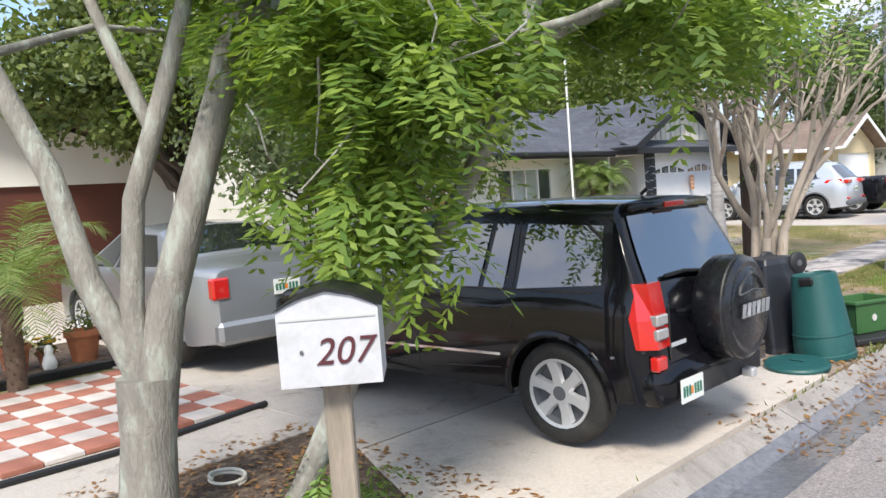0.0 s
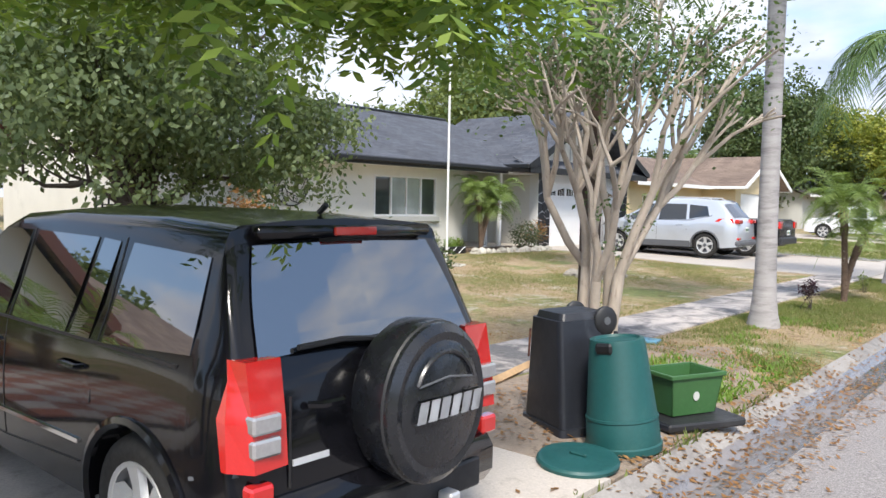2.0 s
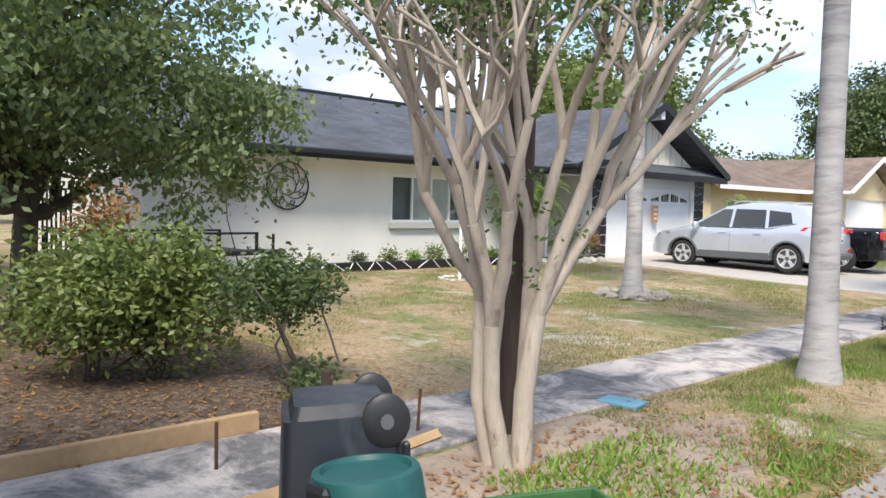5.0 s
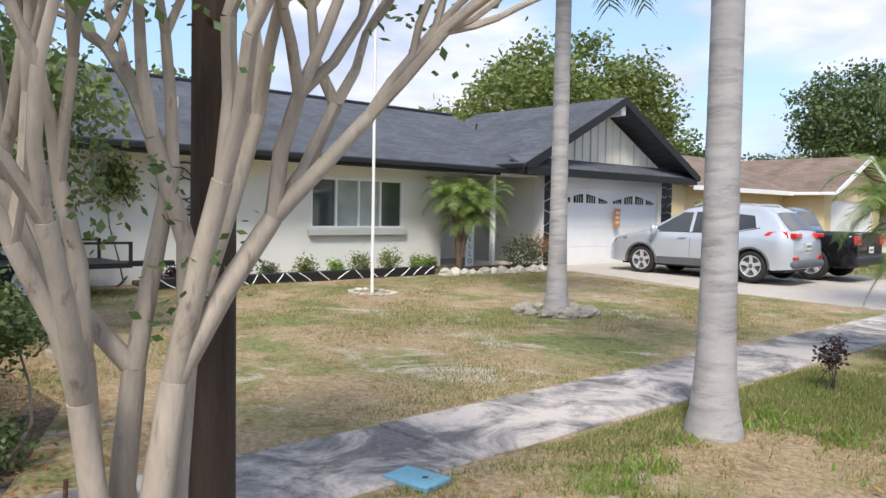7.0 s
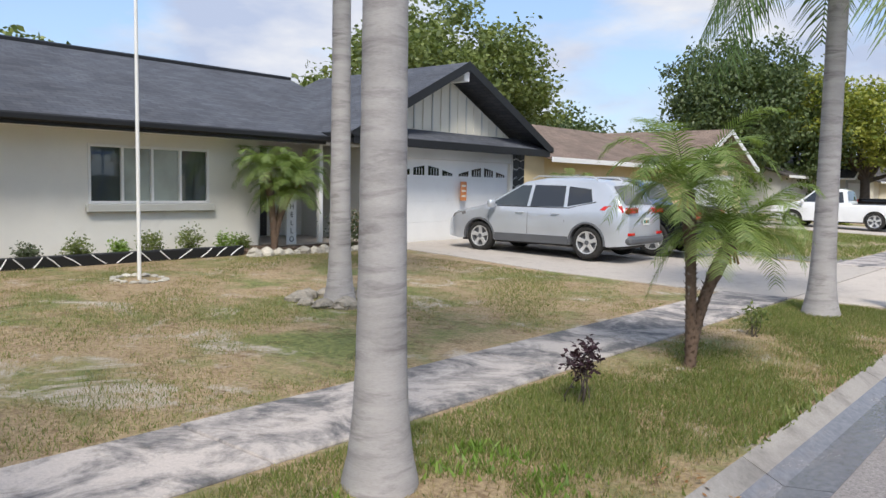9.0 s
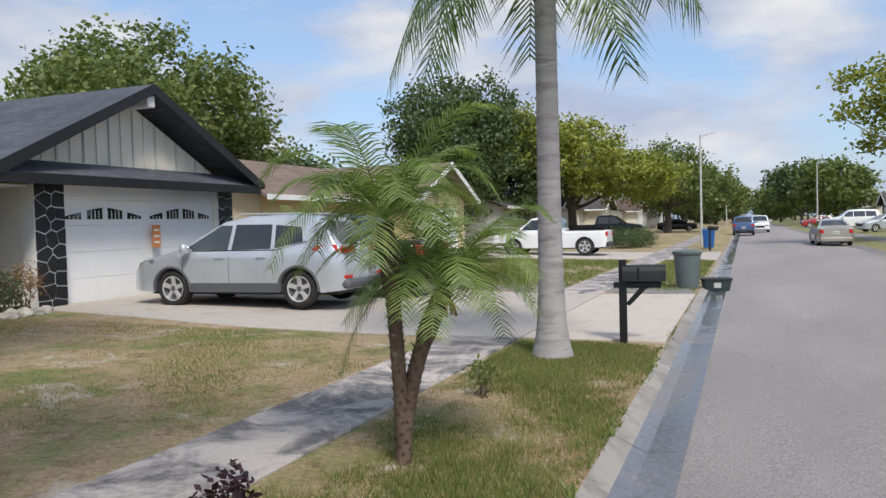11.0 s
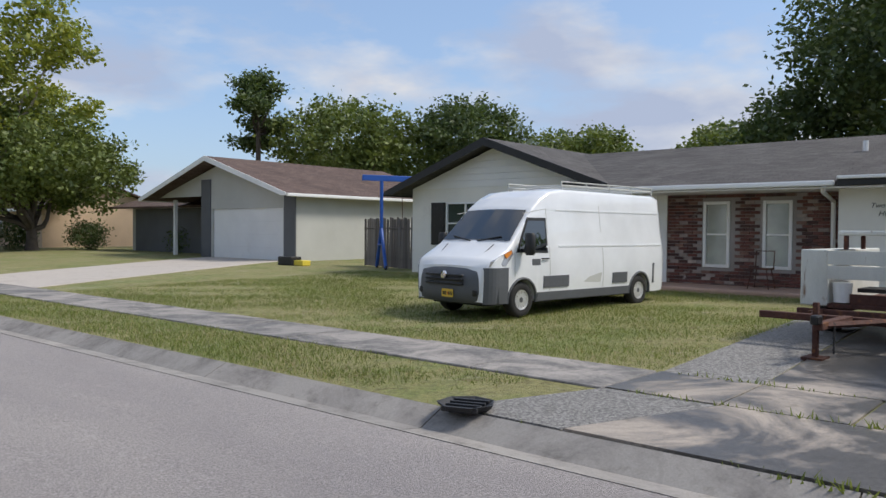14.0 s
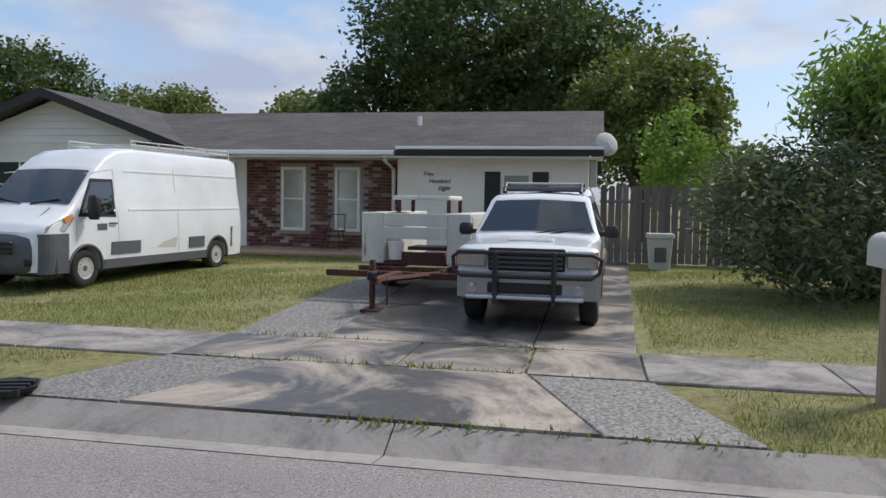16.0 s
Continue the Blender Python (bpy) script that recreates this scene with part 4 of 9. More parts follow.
def plain_house(x, y0, y1, side, wall, roof, name, trim=M_WHITEPAINT, gable=(0.0, 0.0), depth=8.0, z_eave=2.6, rise=1.6, door=M_WHITEPAINT, wins=()):
    """A low house farther down the street: ridge along the street, with a garage gable facing it."""
    hs = thing("house", PLAN, name, "house")
    s = side
    xb = x - s * depth
    gy0, gy1 = gable
    g = Geo()
    wall_with_holes(g, "x", min(x, x - s * 0.2), 0.2, y0, y1, 0.1, z_eave, [(a, b, 1.0, 2.1) for a, b in wins])
    g.box(min(x - s * 0.2, xb), y0, 0.1, max(x - s * 0.2, xb), y0 + 0.2, z_eave).box(min(x - s * 0.2, xb), y1 - 0.2, 0.1, max(x - s * 0.2, xb), y1, z_eave)
    part("wall", g, wall, hs)
    for a, b in wins:
        window(hs, x, a, b, 1.0, 2.1, s, trim, [M_GLASS, M_GLASS], trim)
    xr, xe = (x + xb) / 2, x + s * 0.6
    ln = math.hypot(xr - xe, rise)
    for sgn in (1, -1):
        e = xe if sgn > 0 else xb - s * 0.6
        roof_plane("roof_pitch", [(e, y0 - 0.5, z_eave), (e, y1 + 0.5, z_eave), (xr, y1 + 0.5, z_eave + rise), (xr, y0 - 0.5, z_eave + rise)], (0, 1, 0), ((xr - e) / ln, 0, rise / ln), roof, hs)
    for yy in (y0, y1 - 0.15):
        part("gable_wall", Geo().prism([(min(x, xb), z_eave), (max(x, xb), z_eave), (xr, z_eave + rise - 0.1)], "y", yy, yy + 0.15), wall, hs)
    part("fascia", Geo().box(min(xe, xe + s * 0.04), y0 - 0.5, z_eave - 0.15, max(xe, xe + s * 0.04), y1 + 0.5, z_eave + 0.01, 0.006), trim, hs)
    if gy1 > gy0:
        xg = x + s * 1.6
        g = Geo()
        wall_with_holes(g, "x", min(xg, xg - s * 0.2), 0.2, gy0, gy1, 0.1, z_eave, [(gy0 + 0.7, gy1 - 0.7, 0.2, 2.3)])
        g.box(min(x, xg - s * 0.2), gy0, 0.1, max(x, xg - s * 0.2), gy0 + 0.2, z_eave).box(min(x, xg - s * 0.2), gy1 - 0.2, 0.1, max(x, xg - s * 0.2), gy1, z_eave)
        g.prism([(gy0, z_eave), (gy1, z_eave), ((gy0 + gy1) / 2, z_eave + rise * 0.85)], "x", min(xg, xg - s * 0.15), max(xg, xg - s * 0.15))
        part("wall", g, wall, hs)
        garage_door(hs, xg, gy0 + 0.7, gy1 - 0.7, 0.2, 2.3, s, door)
        gable_roof_x(hs, xg + s * 0.6, xr, (gy0 + gy1) / 2, (gy1 - gy0) / 2 + 0.5, z_eave, z_eave + rise * 0.97, roof, trim, s)
    return hs


house_white()
house_brick()
house_grey()
plain_house(-15.5, -7.1, 7.8, 1, M_WHITEWALL, M_ROOF_TAN, "white house with a brown garage door and red-brown eaves", M_BROWNDOOR, (-0.1, 7.8), door=M_BROWNDOOR)
plain_house(-14.5, 32.0, 46.0, 1, M_YELLOWWALL, M_ROOF_TAN, "yellow stucco house with a tan shingle roof", M_WHITEPAINT, (39.5, 45.5), wins=((33.2, 34.6), (36.2, 37.6)))
plain_house(-15.0, 58.0, 72.0, 1, M_GREYWALL, M_ROOF_GREY, "grey house with a dark shingle roof", gable=(66, 71.5))
plain_house(-15.0, 82.0, 97.0, 1, M_CREAM, M_ROOF_GREY, "cream house under a grey roof", gable=(84, 90))
plain_house(-15.0, 108.0, 124.0, 1, M_CREAM, M_ROOF_BROWN, "cream house under a brown roof", gable=(110, 116))
plain_house(18.5, 62.0, 78.0, -1, M_PEACH, M_ROOF_BROWN, "peach stucco house with a brown shingle roof", gable=(0, 0), wins=((64, 65.5), (68, 69.5)))
plain_house(17.0, 92.0, 108.0, -1, M_PEACH, M_ROOF_BROWN, "peach stucco house with a gabled front", gable=(93, 99))
plain_house(17.0, 118.0, 132.0, -1, M_GREYDARK, M_ROOF_GREY, "dark grey house under a grey roof", gable=(120, 126))
plain_house(17.0, 142.0, 156.0, -1, M_CREAM, M_ROOF_GREY, "cream house far down the street", gable=(144, 150))
plain_house(22.0, -14.0, 0.0, -1, M_CREAM, M_ROOF_GREY, "cream house behind dense shrubs")
plain_house(-15.0, 134.0, 150.0, 1, M_WHITEWALL, M_ROOF_GREY, "white house far down the street", gable=(136, 142))

# ---- trees and plants ----
def clump_points(rng, blobs, count, hollow=0.55):
    """Clump centres spread through the outer part of some ellipsoids."""
    vol = np.array([b[1][0] * b[1][1] * b[1][2] for b in blobs]) ** 0.75
    which = rng.choice(len(blobs), count, p=vol / vol.sum())
    d = rng.normal(size=(count, 3))
    d /= np.linalg.norm(d, axis=1)[:, None]
    r = (hollow + (1 - hollow) * rng.random(count) ** 0.7) * rng.uniform(0.82, 1.1, count)
    c = np.array([b[0] for b in blobs])[which]
    s = np.array([b[1] for b in blobs])[which]
    return c + d * s * r[:, None]


def leaf_quads(rng, centres, per, spread, size, droop=0.0, narrow=0.45):
    """Small diamond leaves round each centre."""
    n = len(centres) * per
    p = np.repeat(centres, per, axis=0) + rng.normal(size=(n, 3)) * np.asarray(spread)
    a = rng.normal(size=(n, 3))
    a[:, 2] = a[:, 2] * 0.6 - droop
    a /= np.linalg.norm(a, axis=1)[:, None]
    b = np.cross(a, rng.normal(size=(n, 3)))
    b /= np.linalg.norm(b, axis=1)[:, None]
    s = (size * rng.uniform(0.6, 1.3, n))[:, None]
    v = np.stack([p, p + a * s * 0.5 + b * s * narrow * 0.5, p + a * s, p + a * s * 0.5 - b * s * narrow * 0.5], 1).reshape(-1, 3)
    return v, np.arange(n * 4).reshape(-1, 4)


def limb(geo, rng, a, b, r0, r1, bend=0.12, seg=6, steps=5):
    a, b = np.array(a, float), np.array(b, float)
    k = np.linalg.norm(b - a) * bend
    off = rng.normal(size=3) * k
    off2 = rng.normal(size=3) * k * 0.4
    pts = []
    for t in np.linspace(0, 1, steps):
        pts.append(a + (b - a) * t + off * math.sin(math.pi * t) + off2 * math.sin(2 * math.pi * t) + np.array([0, 0, -0.04 * np.linalg.norm(b - a) * math.sin(math.pi * t)]))
    geo.tube(pts, list(np.linspace(r0, r1, steps)), seg)
    return pts


def tree(name, x, y, label, blobs, leaf, bark, seed, trunk_r=0.2, fork=1.8, clumps=260, per=30, spread=0.3, size=0.16, limbs=14, droop=0.2, lean=(0, 0), hollow=0.5, category="tree", twigs=3):
    """A trunk that forks into limbs which reach the clumps of leaves in its crown (blobs given from the tree's foot)."""
    rng = np.random.default_rng(seed)
    t = thing(name, on_ground(x, y), label, category)
    cl = clump_points(rng, blobs, clumps, hollow)
    g = Geo()
    top = np.array([lean[0], lean[1], fork])
    pts = [np.array([0, 0, -0.15]), np.array([0, 0, 0.1]), top * 0.5 + rng.normal(size=3) * 0.04, top]
    g.tube(pts, [trunk_r * 1.5, trunk_r * 1.15, trunk_r * 0.95, trunk_r * 0.85], 10)
    ends = cl[rng.choice(len(cl), min(limbs, len(cl)), replace=False)]
    for e in ends:
        mid = top + (e - top) * 0.55 + rng.normal(size=3) * 0.1
        limb(g, rng, top - (0, 0, 0.05), mid, trunk_r * 0.55, trunk_r * 0.25, 0.1)
        limb(g, rng, mid, e, trunk_r * 0.25, trunk_r * 0.06, 0.1)
        for q in cl[np.argsort(np.linalg.norm(cl - mid, axis=1))[:twigs]]:
            limb(g, rng, mid, q, trunk_r * 0.16, trunk_r * 0.04, 0.1, 5, 4)
    part("trunk", g, bark, t, smooth=60)
    v, f = leaf_quads(rng, cl, int(per * 1.5), (spread * 0.85, spread * 0.85, spread * 0.6), size, droop, 0.6)
    raw_mesh("crown", v, f, leaf, t, sides=4)
    return t


def frond(geo, rng, base, out, length, arch, leaflet, width=0.02, hang=0.35, pairs=34, rise=0.5):
    """One feather frond: an arching midrib with two rows of narrow leaflets."""
    out = np.array([out[0], out[1], 0.0])
    out /= np.linalg.norm(out)
    side = np.array([-out[1], out[0], 0])
    rib = []
    for t in np.linspace(0, 1, 9):
        rib.append(np.array(base) + out * length * (t - 0.22 * arch * t * t) + np.array([0, 0, length * (rise * t - arch * t * t)]))
    geo.tube(rib, list(np.linspace(width, width * 0.25, 9)), 4)
    ribs = np.array(rib)
    for k in range(pairs):
        t = 0.12 + 0.88 * k / pairs
        p = np.array([np.interp(t, np.linspace(0, 1, 9), ribs[:, i]) for i in range(3)])
        d = ribs[min(8, int(t * 8) + 1)] - ribs[int(t * 8) if t < 1 else 7]
        d = d / (np.linalg.norm(d) + 1e-9)
        ln = leaflet * (0.55 + 0.9 * math.sin(math.pi * min(1, t * 0.9 + 0.08))) * rng.uniform(0.85, 1.15)
        for s in (-1, 1):
            tip = p + (side * s * 0.75 + d * 0.55) * ln + np.array([0, 0, -hang * ln * rng.uniform(0.6, 1.3) + 0.1 * ln])
            w = d * width * 0.9
            mid = p + (tip - p) * 0.5 + np.array([0, 0, 0.08 * ln])
            geo.add([p - w, p + w, mid + w * 1.1, tip, mid - w * 1.1], [(0, 1, 2, 4), (4, 2, 3)])
    return geo


def feather_palm(name, x, y, height, r_base, r_top, fronds, length, leaflet, label, seed, trunk=M_PALMTRUNK, rings=True, lean=(0, 0), leaf=L_PALM, arch=0.9, shaft=True, rise=0.55, hang=0.35):
    rng = np.random.default_rng(seed)
    t = thing(name, on_ground(x, y), label, "palm tree")
    zs = np.linspace(-0.1, height, 42)
    g = Geo()
    pts, rad = [], []
    for k, z in enumerate(zs):
        u = max(0, z / height)
        r = r_top + (r_base - r_top) * (1 - u) ** 2 + r_base * 0.55 * math.exp(-max(z, 0) * 3.6)
        pts.append((lean[0] * u * u, lean[1] * u * u, z))
        rad.append(r * (1 + (0.012 if k % 2 else 0)))
    g.tube(pts, rad, 18)
    part("trunk", g, trunk, t, smooth=50)
    top = np.array([lean[0], lean[1], height])
    if shaft:
        part("crownshaft", Geo().tube([top - (0, 0, 0.05), top + (0, 0, 0.5), top + (0, 0, 1.1)], [r_top * 1.1, r_top * 1.25, r_top * 0.6], 14), surface("crownshaft", (0.16, 0.24, 0.07), 0.5, var=0.15), t, "smooth green crownshaft", 60)
        top = top + (0, 0, 1.0)
    for k in range(fronds):
        a = 2 * math.pi * (k * 0.382 + rng.uniform(-0.02, 0.02))
        g = Geo()
        up = rise * (1.5 - 1.3 * k / fronds)
        frond(g, rng, top, (math.cos(a), math.sin(a)), length * rng.uniform(0.85, 1.1), arch * rng.uniform(0.8, 1.2), leaflet, 0.02 if length > 1.5 else 0.011, hang, 40 if length > 1.5 else 30, up)
        part("frond", g, leaf, t)
    return t


# far and middle trees, left side
tree("oak_tree", -27.0, 41.0, "large oak with a broad dense crown behind the houses", [((0, 0, 7.8), (6.5, 6.5, 3.5)), ((3, -5, 6), (4, 4, 2.8)), ((0, 5, 6), (4.5, 4, 2.5))], L_OAK, M_BARK_DARK, 11, 0.4, 3, 620, 40, 0.5, 0.3, 14)
tree("oak_tree", -18.5, 60.0, "tall dark oak with hanging foliage beside a drive", [((0, 0, 8), (5, 5, 4)), ((1, -3, 6), (4, 4, 4.5)), ((3, 3, 5), (3.5, 3.5, 3.5))], L_DARK, M_BARK_DARK, 12, 0.45, 3, 620, 40, 0.5, 0.3, 14, 0.8)
tree("oak_tree", -12.5, 67.0, "spreading oak with yellowing leaves over the verge", [((0, 0, 6), (5, 5, 3)), ((4, 5, 5), (4, 5, 2.2)), ((-2, -4, 7), (4, 4, 3))], L_YELLOW, M_BARK_DARK, 13, 0.35, 2.5, 520, 40, 0.45, 0.3, 16)
tree("oak_tree", -8.0, 90.0, "spreading oak over the verge down the street", [((0, 0, 6), (5, 6, 3.5)), ((3, 6, 5), (4, 5, 2.5))], L_OAK, M_BARK_DARK, 14, 0.35, 2.5, 320, 34, 0.5, 0.35, 12)
tree("oak_tree", -9.0, 125.0, "oak down the street", [((0, 0, 6), (6, 12, 4))], L_OAK, M_BARK_DARK, 15, 0.35, 2.5, 320, 30, 0.7, 0.5, 10)
tree("sycamore_tree", 12.2, 57.0, "tall sycamore with thinning yellow-green crown on a lawn", [((0, 0, 9.5), (5, 5, 4.5)), ((-6, 0, 7.6), (4.2, 4, 2.7)), ((4, -2, 12), (3, 3, 2.6)), ((-2.5, -1, 13.8), (2.6, 2.4, 2.6)), ((6, 2, 8.5), (3, 3, 2))], L_YELLOW, M_BARK_PALE, 16, 0.42, 3, 400, 36, 0.42, 0.32, 34, 0.3, hollow=0.35)
tree("shade_tree", 16.0, 57.0, "dense dark green shade tree with low limbs on a lawn", [((0, 0, 5.5), (5, 5, 3)), ((-3, -2, 5), (3.5, 3.5, 2.4)), ((3, 1, 4.6), (3.5, 4, 2.2))], L_OAK, M_BARK_DARK, 17, 0.32, 1.2, 520, 40, 0.42, 0.28, 12)
for k, (x, y, h, r) in enumerate(((33, 51.5, 7.4, 5.2), (38.5, 46, 8.0, 4.2), (58, 80, 8, 6))):
    tree("oak_tree", x, y, "dark green tree standing behind the houses", [((0, 0, h), (r, r, r * 0.6)), ((r * 0.5, -r * 0.5, h * 0.75), (r * 0.7, r * 0.7, r * 0.5))], L_DARK if k % 2 else L_OAK, M_BARK_DARK, 20 + k, 0.3, 3, 360, 36, 0.5, 0.32, 12)
tree("pine_tree", 28.5, 54.6, "tall thin pine behind the houses", [((0, 0, 11.0), (1.6, 1.6, 1.1)), ((1.3, 0.6, 8.6), (1.9, 1.7, 0.6)), ((-1.3, -0.8, 9.6), (1.5, 1.5, 0.5)), ((0.6, 1.2, 7.4), (1.6, 1.6, 0.5))], L_DARK, M_BARK_DARK, 24, 0.2, 8, 120, 40, 0.35, 0.3, 12, hollow=0.2)
tree("oak_tree", 30.0, 19.0, "great dark oak rising behind the brick house", [((0, 0, 8.0), (6, 4.6, 4.2)), ((-1, -4.4, 6.6), (4.2, 3.6, 3.2)), ((1, 4, 5.2), (3.5, 3.0, 2.3))], L_DARK, M_BARK_DARK, 25, 0.5, 3, 900, 44, 0.45, 0.26, 14)
tree("bay_tree", 24.0, 12.4, "leafy tree behind a wooden fence", [((0, 0, 4.5), (2.9, 2.5, 2.3)), ((1, -1.3, 3.4), (2.2, 1.7, 1.8))], L_OAK, M_BARK_DARK, 26, 0.2, 1.6, 420, 44, 0.3, 0.2, 10)
tree("young_tree", 18.5, 12.0, "young fresh-green tree behind a fence", [((0, 0, 2.4), (0.8, 0.9, 1.3))], L_BRIGHT, M_BARK_GREY, 27, 0.05, 1.0, 60, 36, 0.2, 0.14, 6)
for k, (x, y, h) in enumerate(((42, 30, 5.5), (40, 38, 6.0), (60, 20, 7))):
    tree("far_tree", x, y, "tree far behind the houses", [((0, 0, h), (3.5, 3.5, 2.2))], L_OAK, M_BARK_DARK, 30 + k, 0.25, 3, 160, 36, 0.45, 0.3, 9)
# row closing the street and the backs of the lots
for k in range(26):
    side = -1 if k % 2 else 1
    y = 135 + k * 11
    tree("far_tree", side * (10 + 5 * math.sin(k * 1.9)) + 1, y, "tree far down the street", [((0, 0, 6 + math.sin(k) * 1.5), (6, 7, 4))], L_DARK if k % 3 else L_OAK, M_BARK_DARK, 50 + k, 0.3, 2, 120, 24, 0.9, 0.8, 6)
for k in range(22):
    tree("far_tree", -40 - 8 * (k % 3), -40 + k * 9.5, "tree behind the back yards", [((0, 0, 5.5 + 1.5 * math.sin(k * 2.1)), (5.5, 6, 3.6))], L_OAK if k % 2 else L_DARK, M_BARK_DARK, 90 + k, 0.3, 2, 140, 28, 0.7, 0.55, 6)
for k in range(16):
    tree("far_tree", 52 + 7 * (k % 3), -60 + k * 13, "tree behind the back yards", [((0, 0, 4.5 + 1.2 * math.sin(k * 2.1)), (5.5, 7, 3.2))], L_OAK if k % 2 else L_DARK, M_BARK_DARK, 130 + k, 0.3, 2, 130, 28, 0.7, 0.55, 6)

# ---- vehicles: x forward from the middle of the wheelbase, true metres ----
class Car:
    def __init__(self, wb, r, hw, rear, front, top, belt, tumble, clear=0.28, arch=1.13, end_round=0.3):
        self.wb, self.r, self.hw, self.rear, self.front, self.top, self.belt, self.tumble, self.clear = wb, r, hw, rear, front, top, belt, tumble, clear
        self.arch, self.end_round = r * arch, end_round
        self.roof = max(z for _, z in top)

    def zt(self, x):
        return float(np.interp(x, [p[0] for p in self.top], [p[1] for p in self.top]))

    def zb(self, x):
        z = self.clear + 0.1 * max(0, abs(x - (self.rear + self.front) / 2) - (self.front - self.rear) / 2 + 0.4)
        for a in (-self.wb / 2, self.wb / 2):
            if abs(x - a) < self.arch:
                z = max(z, self.r + math.sqrt(self.arch**2 - (x - a) ** 2))
        return z

    def half(self, x):
        e = self.end_round
        d = max(0, x - (self.front - e), (self.rear + e) - x) / e
        return self.hw - 0.16 * d**2.2

    def y(self, x, z):
        """Half width of the skin at a place on the side."""
        h = self.half(x)
        mid = (self.clear + self.belt) / 2
        k = (z - mid) / (self.belt - mid)
        y = h * (1 - 0.03 * min(k * k, 1.6))
        if z > self.belt:
            y -= self.tumble * (z - self.belt) / max(0.1, self.roof - self.belt)
        return y

    def body(self):
        xs = set(np.linspace(self.rear, self.front, 64).round(4))
        xs |= {p[0] for p in self.top if self.rear <= p[0] <= self.front}
        for a in (-self.wb / 2, self.wb / 2):
            xs |= {round(a + self.arch * math.cos(q), 4) for q in np.linspace(0, math.pi, 13)}
        rings = []
        for x in sorted(q for q in xs if self.rear <= q <= self.front):
            zb, zt = self.zb(x), self.zt(x)
            zt = max(zt, zb + 0.12)
            edge = min(0.07, (zt - zb) * 0.3)
            zk = min(self.belt, zt - edge)
            side = [(self.y(x, z), z) for z in np.linspace(zb, zk, 6)]
            side += [(self.y(x, z), z) for z in np.linspace(zk, zt - edge, 4)[1:]]
            yt, crown = side[-1][0], 0.025
            side += [(yt - 0.02, zt - edge * 0.45), (yt - 0.07, zt - edge * 0.08), (yt * 0.5, zt + crown * 0.6)]
            ring = [(x, y, z) for y, z in side] + [(x, 0, zt + crown)] + [(x, -y, z) for y, z in reversed(side)]
            rings.append(ring)
        return Geo().loft(rings)

    def side_panel(self, poly, s, off=0.006, thick=0.004):
        """A plate that follows the side (s: 1 left, -1 right); poly in x and z."""
        g = Geo()
        g.loft([[(x, s * (self.y(x, z) + o), z) for x, z in poly] for o in (off - thick, off)])
        return g

    def side_strip(self, x0, x1, z0, z1, s, off=0.014):
        """A strip along the curved side, from x0 to x1."""
        return Geo().loft([[(x, s * (self.y(x, z) + o), z) for z, o in ((z0, off - 0.03), (z0, off), ((z0 + z1) / 2, off), (z1, off), (z1, off - 0.03))] for x in np.linspace(x0, x1, 9)])

    def side_line(self, pts, s, w=0.008, off=0.003):
        g = Geo()
        for (xa, za), (xb, zb) in zip(pts, pts[1:]):
            d = math.hypot(xb - xa, zb - za)
            n = max(1, int(d / 0.15))
            nx, nz = -(zb - za) / d * w / 2, (xb - xa) / d * w / 2
            rings = []
            for k in range(n + 1):
                x, z = xa + (xb - xa) * k / n, za + (zb - za) * k / n
                rings.append([(x + nx, s * (self.y(x, z) - 0.004), z + nz), (x + nx, s * (self.y(x, z) + off), z + nz), (x - nx, s * (self.y(x, z) + off), z - nz), (x - nx, s * (self.y(x, z) - 0.004), z - nz)])
            g.loft(rings)
        return g

    def top_panel(self, x0, x1, k0, k1, off=0.008, n=7):
        """A pane on the upper skin between two stations, k: share of the width there."""
        rows = []
        for t in np.linspace(0, 1, n):
            x = x0 + (x1 - x0) * t
            z = self.zt(x)
            e = 0.01 * (1 if x1 > x0 else -1)
            sl = (self.zt(x + e) - self.zt(x - e)) / (2 * e)
            nn = Vector((-sl, 0, 1)).normalized() * off
            kk = k0 + (k1 - k0) * t
            w = (self.y(x, z) - 0.07) * kk
            row = []
            for u in np.linspace(-1, 1, 7):
                row.append((x + nn.x, w * u, z + nn.z + 0.025 * (1 - abs(u) ** 1.5) * 1.0))
            rows.append(row)
        g = Geo().loft(rows, caps=False, loop=False)
        return g


